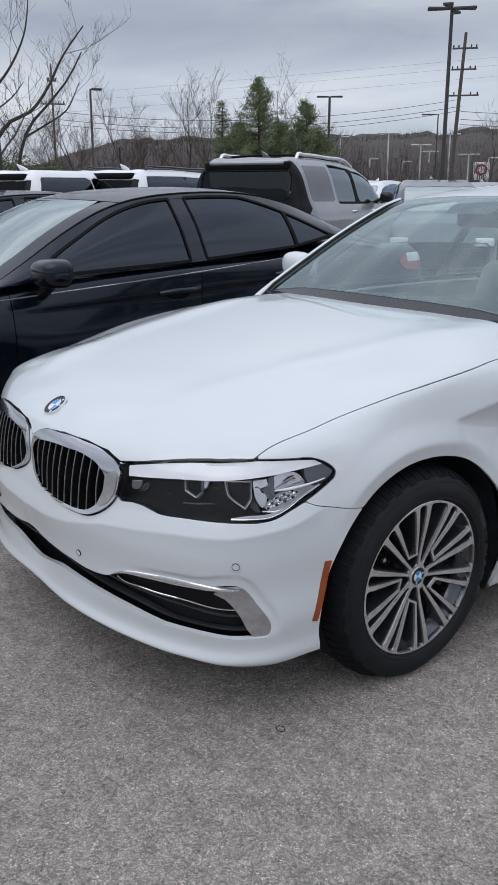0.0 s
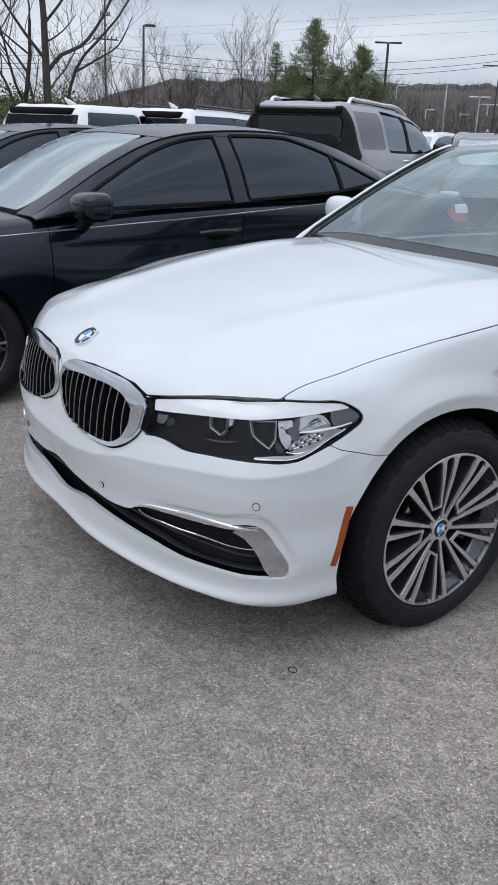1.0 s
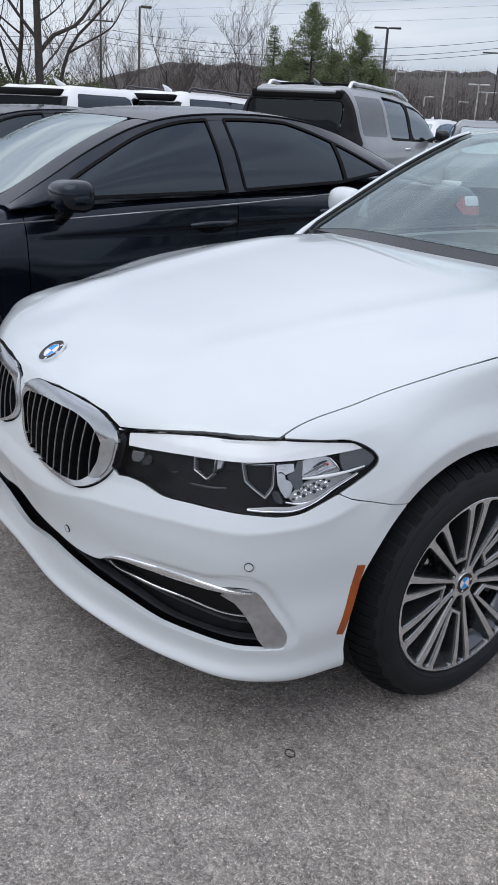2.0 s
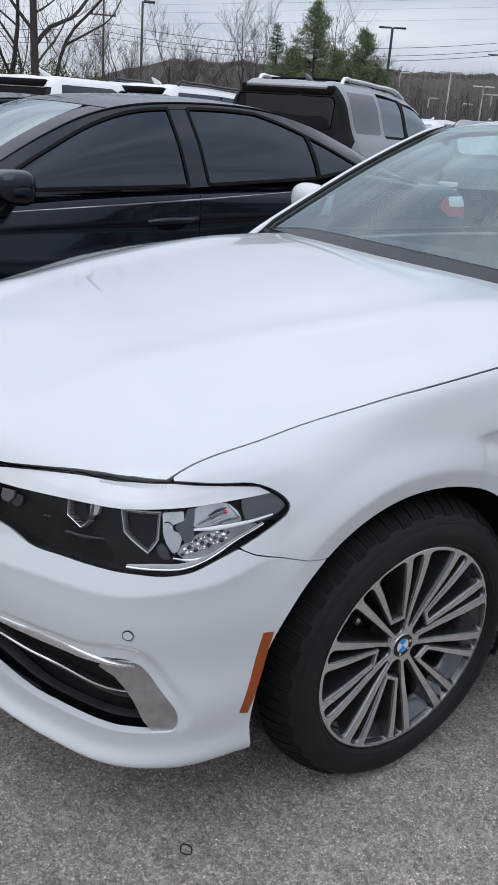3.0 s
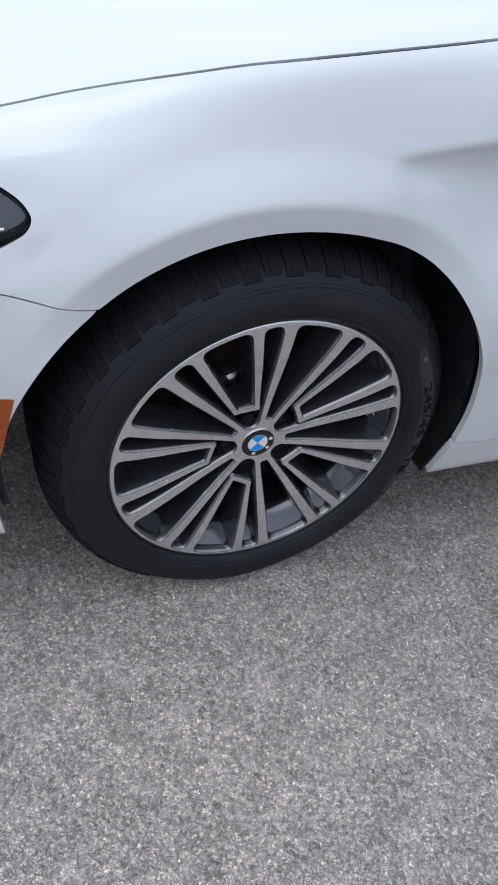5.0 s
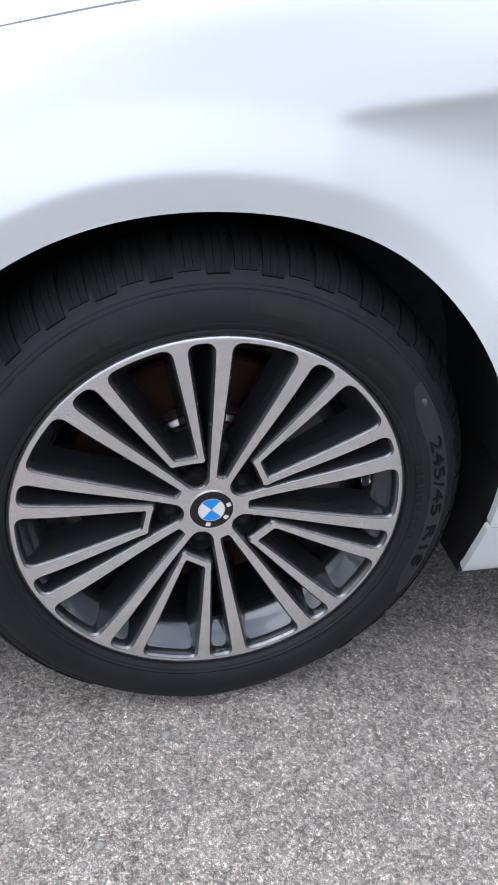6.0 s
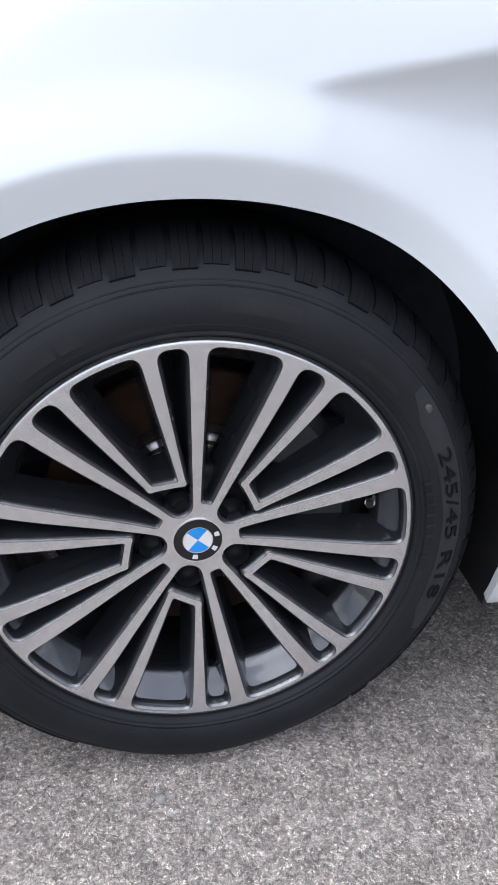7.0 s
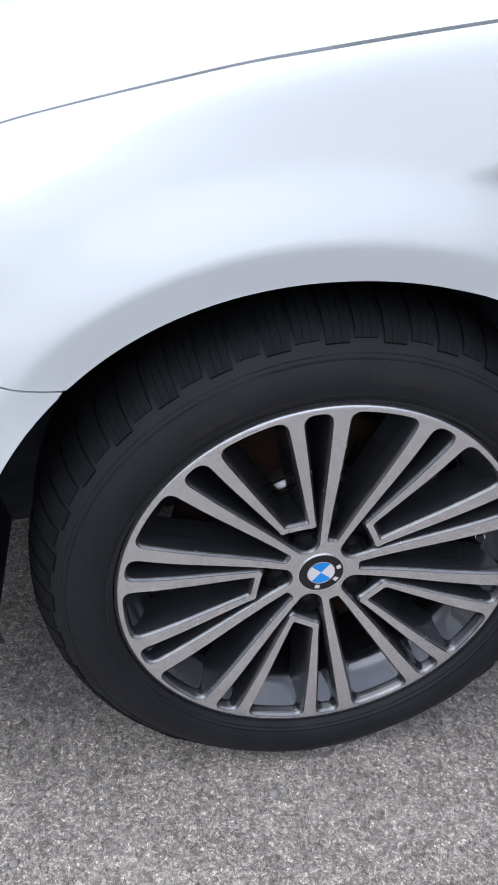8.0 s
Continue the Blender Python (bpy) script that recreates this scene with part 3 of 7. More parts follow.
f_arch = np.where(X > 0.6, np.maximum(arch_r, Z - 0.76), 1.0)
rear_r = np.hypot(Y - 2.975, Z - 0.330) - 0.372
f_rear_arch = np.where(X > 0.6, np.maximum(rear_r, Z - 0.76), 1.0)

v, f = clip(skin_v, skin_f, f_hood - GAP)
hood = panel("bonnet", v, f, white_paint, car, both=True, depth=0.014)
# dark rubber under the gap between bonnet and wing
gap_line = np.where((Y > -0.50) & (Y < 0.75) & (X > 0.6) & (S > 0.9), 0.007 - np.abs(f_hood), -1.0)
v, f = clip(skin_v - skin_nrm.reshape(-1, 3) * 0.005, skin_f, gap_line)
for m in (False, True):
    panel("bonnet_seal", v, f, liner_black, hood, mirror=m, depth=0.002)
front = np.minimum.reduce([f_bump - 0.0011, np.where((Y > -0.66) & (X > 0.6), Z - 0.195 - 0.02 * step01(Y, -0.65, -0.42), 1.0), -f_hood - GAP, -f_lamp - GAP, -f_kid - 0.0034, -f_int, f_arch])
v, f = clip(skin_v, skin_f, front)
bumper = panel("front_bumper", v, f, white_paint, car, both=True, depth=0.016)
door_y = 0.86
SILL_LINE = [(-1, .28), (0.36, .283), (.45, .268), (.62, .281), (0.9, .29), (2.5, .29), (5, .29)]
sill_z = np.interp(Y, *np.array(SILL_LINE).T)
cabin_edge = np.where(Y > 0.58 + 0.085 * (X / 0.75) ** 2, X - (0.80 + 0.03 * step01(Y, 0.7, 1.0)), 1.0)
wing = np.minimum.reduce([-f_hood - GAP, -f_lamp - GAP, -f_bump - 0.0011, f_arch, np.where(S > 0.96, 1.0, -1.0), door_y - Y - GAP, Z - sill_z - 0.001, cabin_edge, X - 0.3])
v, f = clip(skin_v, skin_f, wing)
panel("front_wing", v, f, white_paint, car)
panel("front_wing", v, f, white_paint, car, mirror=True)
sill = np.minimum.reduce([sill_z - Z - 0.001, Y - 0.362 - 0.15 * (Z - 0.21), np.where(Y < 0.5, Z - 0.188, 1.0), 2.62 - Y, f_arch, f_rear_arch, X - 0.5])
v, f = clip(skin_v, skin_f, sill)
for m in (False, True):
    panel("sill", v, f, white_paint, car, mirror=m)
for y0, y1, nm in ((door_y, 2.0, "front_door"), (2.0, 3.0, "rear_door")):
    fd = np.minimum.reduce([Y - y0 - GAP, y1 - Y - GAP, Z - sill_z - 0.001, f_rear_arch, X - 0.80])
    v, f = clip(skin_v, skin_f, fd)
    for m in (False, True):
        d = panel(nm, v, f, white_paint, car, mirror=m)
        bm = bmesh.new()
        yh = y1 - 0.20
        tube(bm, along([(0.905, yh - 0.11, 0.80), (0.945, yh - 0.06, 0.805), (0.945, yh + 0.06, 0.81), (0.905, yh + 0.11, 0.81)], 14), 0.012, 8)
        if m:
            bmesh.ops.scale(bm, vec=(-1, 1, 1), verts=bm.verts[:])
            bmesh.ops.reverse_faces(bm, faces=bm.faces[:])
        part("door_handle", bm, white_paint, d, smooth=60)
boot = np.minimum.reduce([Y - 3.45, Z - 0.80, np.where(Y < 3.9, 0.78 - X, 1.0)])
v, f = clip(skin_v, skin_f, boot - GAP)
panel("boot_lid", v, f, white_paint, car, both=True)
rear = np.minimum.reduce([Y - 3.0 - GAP, f_rear_arch, -boot - GAP, np.where(Y < 3.45, X - 0.70, 1.0)])
v, f = clip(skin_v, skin_f, rear)
panel("rear_body", v, f, white_paint, car, both=True)
for sx in (1, -1):
    inlay("tail_light", [(5.15, .82), (5.35, .80), (5.7, .80), (5.7, .92), (5.35, .95), (5.12, .93)], 0.004, red_lens, car, h=0.02, sx=sx)

# headlights
for sx in (1, -1):
    hl = inlay("headlight", LAMP, -0.030, lamp_black, car, depth=-0.026, h=0.006, sx=sx, label="clear headlight with a white brow and dark housing")
    lens = inlay("lens", [(s, z) for s, z in LAMP], 0.0005, lens_glass, hl, depth=0.004, h=0.005, sx=sx)
    lens.visible_shadow = False
    inlay("brow", [(.518, .7115), (.600, .7285), (.733, .7518), (.870, .7712), (.962, .7758), (1.061, .7725), (1.142, .765), (1.166, .753), (1.108, .748), (1.044, .743), (.974, .737), (.922, .732), (.864, .7265), (.802, .718), (.732, .708), (.656, .698), (.588, .690), (.524, .684)],
          -0.008, lamp_white, hl, depth=0.010, h=0.003, smooth=1, sx=sx)
    # fine moulded ribs along the upper edge of the brow
    for k in range(22):
        s0 = 0.785 + 0.0078 * k
        z0 = float(np.interp(s0, (.733, .870, .962), (.7518, .7712, .7758)))
        strip("rib", [(s0, z0 - 0.0005), (s0 - 0.007, z0 - 0.0065 - 0.0002 * k)], (.0012, .0006), -0.0068, corner_grey, hl, thick=0.0012, sx=sx, n=3)
    # two projectors: a double bright guide round a deep dark bowl
    for ring, r_off in (([(.718, .706), (.724, .681), (.760, .667), (.775, .684), (.774, .716)], -0.012), ([(.845, .725), (.862, .690), (.919, .6575), (.937, .681), (.9385, .729)], -0.010)):
        c = np.mean(ring, 0)
        shrink = lambda k: [tuple(c + (np.array(q) - c) * k) for q in ring]
        inlay("bowl", shrink(0.99), r_off - 0.016, lamp_black, hl, depth=0.004, h=0.003, smooth=0, sx=sx)
        inlay("lamp_ring", shrink(1.0), r_off, guide_grey, hl, depth=0.016, h=0.0015, hole=shrink(0.945), smooth=0, sx=sx)
        inlay("lamp_ring", shrink(0.90), r_off - 0.004, guide_dim, hl, depth=0.012, h=0.0015, hole=shrink(0.855), smooth=0, sx=sx)
        low, right, up = ring[2], ring[3], ring[4]
        strip("light_edge", [(ring[1][0] + .001, ring[1][1] - .001), (low[0], low[1] + .001)], (.0022, .0026), r_off + 0.0015, bright_trim, hl, thick=0.002, sx=sx)
        strip("light_edge", [(low[0], low[1] + .001), (right[0] - .001, right[1]), (up[0] - .002, up[1] - .004)], (.0030, .0022, .0022), r_off + 0.0015, bright_trim, hl, thick=0.002, sx=sx)
        strip("inner_bowl_edge", [tuple(c + (np.array(up) - c) * .70 + np.array((-.018, 0))), tuple(c + np.array((.004, .006))), tuple(c + np.array((.012, -.004)))], (.004, .003, .002), r_off - 0.012, smoke_grey, hl, thick=0.003, sx=sx)
    inlay("cheek", [(.778, .716), (.793, .7175), (.790, .700), (.781, .696)], -0.013, guide_grey, hl, depth=0.008, h=0.003, smooth=1, sx=sx)
    strip("bezel", [(.716, .645), (.76, .650), (.81, .662)], (.004, .007, .004), -0.024, smoke_grey, hl, thick=0.003, sx=sx)
    strip("bezel", [(.655, .656), (.672, .659)], (.003, .003), -0.024, smoke_grey, hl, thick=0.002, sx=sx)
    inlay("divider", [(.797, .7175), (.843, .724), (.856, .700), (.828, .706), (.800, .699)], -0.020, lamp_black, hl, depth=0.006, h=0.003, smooth=1, sx=sx)
    # stepped bright reflector beside the outer projector
    inlay("reflector", [(.942, .728), (.985, .732), (.987, .717), (.963, .708), (.966, .699), (.985, .694), (.978, .665), (.967, .660), (.953, .676), (.946, .692)], -0.012, bowl_silver, hl, depth=0.012, h=0.003, smooth=1, sx=sx)
    strip("reflector_step", [(.947, .712), (.956, .713), (.963, .709)], (.002, .003, .002), -0.0105, smoke_grey, hl, thick=0.002, sx=sx)
    strip("reflector_step", [(.950, .719), (.959, .7205)], (.0015, .0015), -0.0105, satin, hl, thick=0.002, sx=sx)
    inlay("reflector", [(.935, .672), (.945, .676), (.957, .662), (.962, .650), (.944, .651)], -0.016, smoke_grey, hl, depth=0.010, h=0.003, smooth=2, sx=sx)
    # side reflector with slanting fins
    inlay("reflector", [(1.010, .736), (1.079, .743), (1.101, .727), (1.106, .709), (1.037, .701), (1.007, .706)], -0.018, bowl_silver, hl, depth=0.010, h=0.003, smooth=2, sx=sx)
    for (s0, z0), (s1, z1), wd, mt in (((1.014, .709), (1.072, .728), .004, guide_dim), ((1.030, .706), (1.094, .722), .003, chrome), ((1.040, .724), (1.075, .735), .005, smoke_grey), ((1.058, .708), (1.100, .716), .003, guide_dim), ((1.083, .740), (1.103, .716), .006, bright_trim), ((1.045, .715), (1.062, .722), .003, chrome)):
        strip("fin", [(s0, z0), ((s0 + s1) / 2, (z0 + z1) / 2 + .0015), (s1, z1)], (wd * .5, wd, wd * .6), -0.012, mt, hl, thick=0.005, sx=sx, n=10)
    bm = bmesh.new()
    c = surf(1.074, .7285, -0.012)
    bmesh.ops.create_icosphere(bm, subdivisions=2, radius=0.0035, matrix=Matrix.Translation((sx * c[0], c[1], c[2])))
    part("marker_bulb", bm, red_lens, hl, "small red bulb", smooth=60)
    inlay("divider", [(.993, .735), (1.009, .737), (1.005, .707), (1.007, .688), (.990, .678), (.977, .696), (.968, .706), (.987, .717)], -0.010, corner_grey, hl, depth=0.008, h=0.003, smooth=2, sx=sx)
    inlay("smoked_corner", [(1.108, .748), (1.169, .751), (1.191, .731), (1.168, .714), (1.112, .710)], -0.010, corner_grey, hl, depth=0.006, sx=sx)
    strip("light_guide", [(1.006, .7015), (1.06, .703), (1.11, .707), (1.165, .716)], (.004, .008, .006, .003), -0.007, lamp_white, hl, sx=sx)
    strip("lower_strip", [(.879, .633), (.93, .637), (.985, .641), (1.035, .655), (1.09, .680), (1.145, .703)], (.005, .010, .010, .006, .005, .004), -0.009, guide_grey, hl, thick=0.003, sx=sx)
    strip("lower_edge", [(.879, .632), (.93, .6335), (.985, .637), (1.035, .652), (1.09, .678), (1.145, .7015)], .0028, -0.0065, bright_trim, hl, thick=0.002, sx=sx)
    inlay("inner_lamp", [(.562, .664), (.590, .674), (.592, .660), (.578, .650), (.560, .651)], -0.022, smoke_grey, hl, depth=0.008, h=0.003, smooth=2, sx=sx)
    inlay("inner_trim", [(.531, .672), (.566, .677), (.568, .666), (.556, .652), (.537, .650), (.529, .656)], -0.018, guide_dim, hl, depth=0.006, h=0.002, smooth=1, sx=sx)
    strip("inner_trim", [(.532, .6725), (.566, .6775)], (.002, .002), -0.017, bright_trim, hl, thick=0.002, sx=sx, n=4)
    inlay("reflector", [(.975, .660), (1.0, .686), (1.03, .697), (1.11, .704), (1.14, .701), (1.09, .679), (1.04, .656), (1.0, .648)], -0.016, guide_grey, hl, depth=0.010, h=0.003, smooth=2, sx=sx)
    strip("reflector_lip", [(.967, .652), (1.0, .650), (1.04, .657)], (.003, .004, .003), -0.012, bright_trim, hl, thick=0.003, sx=sx, n=12)
    for k in range(33):
        s0 = 0.985 + 0.0088 * (k % 11) + 0.0045 * (k // 11)
        z0 = 0.6585 + (s0 - 0.985) * 0.27 + 0.0085 * (k // 11)
        c = surf(s0, z0, -0.0155)
        bm = bmesh.new()
        bmesh.ops.create_icosphere(bm, subdivisions=1, radius=0.0040 + 0.0008 * math.sin(k * 2.3), matrix=Matrix.Translation((sx * c[0], c[1], c[2])) @ Matrix.Rotation(k * 0.7, 4, "X"))
        part("facet", bm, chrome if k % 3 else smoke_grey, hl)

# kidney grille
for sx in (1, -1):
    k = inlay("grille", KIDNEY, 0.010, frame_chrome, car, depth=0.05, h=0.005, hole=KIDNEY_IN, sx=sx, label="chrome kidney grille frame with upright bars")
    mid = np.mean(KIDNEY, 0)
    inlay("grille_surround", [tuple(np.array(q) + 0.010 * (np.array(q) - mid) / np.linalg.norm(np.array(q) - mid)) for q in KIDNEY], -0.007, seal_black, k, depth=0.01, h=0.005, hole=KIDNEY_IN, sx=sx)
    inlay("backing", KIDNEY_IN, -0.055, matt_black, k, depth=-0.05, h=0.01, sx=sx)
    inlay("side_cheek", [(.452, .672), (.494, .690), (.495, .660), (.486, .622), (.462, .594), (.432, .584), (.446, .628)], 0.0125, satin, k, depth=0.006, sx=sx)
    zt = lambda s: np.interp(s, [.036, .057, .098, .255, .349, .411, .446], [.676, .696, .703, .712, .709, .694, .668])
    zb = lambda s: np.interp(s, [.036, .045, .110, .252, .345, .395, .424, .446], [.66, .613, .573, .5575, .5565, .5655, .586, .655])
    for i in range(10):
        s0 = 0.072 + i * 0.0385
        z0, z1 = zb(s0) - 0.004, zt(s0) + 0.004
        p0, p1, zm = surf(s0, z0), surf(s0, z1), (z0 + z1) / 2
        out_n = (surf(s0, zm, 0.01) - surf(s0, zm)) / 0.01
        wide_n = surf(s0 + 0.01, zm) - surf(s0 - 0.01, zm)
        wide_n = wide_n / np.linalg.norm(wide_n)
        for nm, w0, o0, o1, mt in (("slat", 0.0055, -0.045, 0.001, gloss_black), ("slat_edge", 0.0017, -0.004, 0.0030, satin)):
            bm = bmesh.new()
            rings = []
            for tt_ in np.linspace(0, 1, 10):
                mid_p = p0 + (p1 - p0) * tt_ + out_n * 0.010 * math.sin(math.pi * min(tt_ * 0.75, 1.0))
                rings.append([bm.verts.new((sx * q[0], q[1], q[2])) for q in (mid_p - wide_n * w0 + out_n * o0, mid_p - wide_n * w0 * 0.55 + out_n * o1, mid_p + wide_n * w0 * 0.55 + out_n * o1, mid_p + wide_n * w0 + out_n * o0)])
            for a, b in zip(rings[:-1], rings[1:]):
                for j in range(4):
                    bm.faces.new((a[j], a[(j + 1) % 4], b[(j + 1) % 4], b[j]))
            bmesh.ops.recalc_face_normals(bm, faces=bm.faces[:])
            if nm == "slat":
                slat = part(nm, bm, mt, k)
            else:
                part(nm, bm, mt, slat)

# lower openings
lower = inlay("lower_intake", [(-1.04, .25), (0, .25), (1.04, .25), (1.04, .47), (0, .43), (-1.04, .47)], -0.06, lamp_black, car, depth=0, h=0.02, smooth=0, label="black lower air intake with bars")
for sx in (1, -1):
    strip("intake_bar", [(0, .362), (.25, .361), (.40, .352), (.53, .347), (.64, .342), (.736, .342), (.822, .344), (.915, .347)], .010, -0.045, bar_black, lower, thick=0.02, sx=sx)
    strip("intake_bar", [(0, .338), (.243, .335), (.400, .327), (.552, .316), (.681, .303), (.823, .309), (.943, .312)], .012, -0.034, bar_black, lower, thick=0.02, sx=sx)
    strip("intake_strip", [(.49, .384), (.503, .379), (.573, .374), (.638, .371), (.733, .374), (.819, .375), (.890, .378)], (.003, .006, .006, .005, .004), -0.008, bright_trim, lower, sx=sx, label="thin chrome strip")
    strip("fog_trim", [(.487, .395), (.504, .402), (.636, .419), (.782, .428), (.905, .438)], (.008, .018, .023, .019, .005), 0.003, bright_trim, lower, thick=0.014, sx=sx, label="chrome trim strip")
    inlay("fog_cheek", [(.826, .415), (.921, .447), (.957, .400), (.998, .318), (.946, .299), (.905, .362), (.863, .405)], -0.006, satin, lower, depth=0.03, h=0.004, smooth=2, sx=sx, label="satin aluminium cheek")
    inlay("side_marker", [(1.145, .494), (1.167, .492), (1.1505, .414), (1.127, .320), (1.109, .325), (1.1265, .400), (1.1365, .45)], 0.0015, amber, car, depth=0.006, h=0.003, smooth=0, sx=sx, label="amber side reflector")
    for s0, z0 in ((.329, .415), (.8945, .510)):
        ring = [(s0 + 0.0100 * math.cos(a), z0 + 0.0100 * math.sin(a)) for a in np.linspace(0, math.tau, 16, endpoint=False)]
        hole = [(s0 + 0.0088 * math.cos(a), z0 + 0.0088 * math.sin(a)) for a in np.linspace(0, math.tau, 16, endpoint=False)]
        seat = inlay("parking_sensor", ring, 0.0032, matt_black, car, depth=0.0045, h=0.0011, hole=hole, smooth=2, sx=sx)
        inlay("sensor_face", hole, 0.0028, white_paint, seat, depth=0.004, h=0.003, smooth=2, sx=sx)
    vent = [(1.956, .509), (2.006, .508), (2.076, .452), (2.150, .322), (2.104, .326)]
    inlay("wing_vent", vent, 0.003, corner_grey, car, depth=0.012, h=0.005, smooth=0, sx=sx, label="grey vent trim behind the front wheel")
    strip("vent_edge", [(1.958, .509), (1.985, .511), (2.004, .508)], .006, 0.007, chrome, car, sx=sx)


def roundel(parent, m, r, thick=0.004, name="badge", turn=0.0, flat=False, mark=0.0):
    """A round badge: a silver edge, a black band and four coloured quarters. It faces +z of m."""
    def ring(r0, r1, z0, z1, mat, nm, par, a0=0.0, a1=math.tau, n=40):
        bm = bmesh.new()
        k = n if a1 - a0 > 6 else n // 4
        pts = []
        for i in range(k + 1):
            a = a0 + (a1 - a0) * i / k
            c, s = math.cos(a), math.sin(a)
            pts.append([bm.verts.new(m @ Vector((c * rr, s * rr, zz))) for rr, zz in ((r1, 0), (r1, z1), (r0, z1), (r0, z0))])
        for a, b in zip(pts[:-1], pts[1:]):
            for j in range(3):
                bm.faces.new((a[j], b[j], b[j + 1], a[j + 1]))
        bmesh.ops.remove_doubles(bm, verts=bm.verts[:], dist=1e-5)
        bmesh.ops.recalc_face_normals(bm, faces=bm.faces[:])
        return part(nm, bm, mat, par, smooth=40)
    base = ring(r * 0.955, r, 0, thick, chrome, name, parent)
    base = parent if flat else base
    ring(r * 0.60, r * 0.955, 0, thick * 0.8, badge_black, "band", base)
    ring(r * 0.565, r * 0.60, 0, thick * 0.95, chrome, "inner_ring", base)
    # three pale marks on the black band
    for deg in (18, -32, -98):
        a = turn + math.radians(deg) + mark
        ring(r * 0.68, r * 0.87, thick * 0.7, thick * 0.93, badge_white, "mark", base, a - 0.13, a + 0.13, 16)
    for i in range(4):
        ring(0.0004, r * 0.565, 0, thick * 0.75, badge_blue if i % 2 else badge_white, "quarter", base, turn + i * math.pi / 2, turn + (i + 1) * math.pi / 2)
    return base


hb = Matrix.Translation((0, -0.743, 0.783)) @ Matrix.Rotation(radians(34), 4, "X")
roundel(car, hb, 0.041, 0.007, turn=0.0, mark=0.7)


# ---- wheels ----
WHEEL_TURN = 22.2


def wheel_face_field(a, b):
    """Where the machined face of the alloy wheel is (> 0), in its plane: ring, hub, five pairs of hub bars and five hooks."""
    r = np.hypot(a, b)
    out = np.maximum(r - 0.2372, 0.047 - r)

    def bar(p0, p1, w0, w1):
        p0, p1 = np.array(p0), np.array(p1)
        d = p1 - p0
        t = np.clip(((a - p0[0]) * d[0] + (b - p0[1]) * d[1]) / (d @ d), 0, 1)
        dist = np.hypot(a - p0[0] - t * d[0], b - p0[1] - t * d[1])
        return (w0 + (w1 - w0) * t) / 2 - dist

    def at(rr, deg):
        return (rr * math.cos(radians(deg)), rr * math.sin(radians(deg)))

    def union(x, y, k=None):
        k = 0.004 + 0.010 * step01(r, 0.16, 0.228) if k is None else k
        h = np.clip(0.5 + 0.5 * (x - y) / k, 0, 1)
        return y + (x - y) * h + k * h * (1 - h)
    for i in range(5):
        bolt = WHEEL_TURN + 18 + 72 * i
        vee = bolt + 36
        for sgn in (-1, 1):
            out = union(out, bar(at(0.034, vee + sgn * 13), at(0.24, vee + sgn * 12.1), 0.0072, 0.0185))
            out = union(out, bar(at(0.087 if sgn > 0 else 0.077, bolt + sgn * 11.8), at(0.24, bolt + sgn * 11.6), 0.0066, 0.0165))
        out = union(out, bar(at(0.087, bolt + 11.8), at(0.077, bolt - 11.8), 0.0070, 0.0070), 0.003)
    # round wells for the bolts bite into the hub
    for i in range(5):
        a0 = radians(WHEEL_TURN + 18 + 72 * i)
        out = np.minimum(out, np.hypot(a - 0.0505 * math.cos(a0), b - 0.0505 * math.sin(a0)) - 0.0160)
    return out


def dish(r):
    return -0.019 + 0.019 * step01(r, 0.03, 0.235)


def side_x(r):
    return float(np.interp(r, [0.252, 0.260, 0.272, 0.284, 0.297, 0.308, 0.318], [0.005, 0.010, 0.0125, 0.0115, 0.006, -0.002, -0.012]))


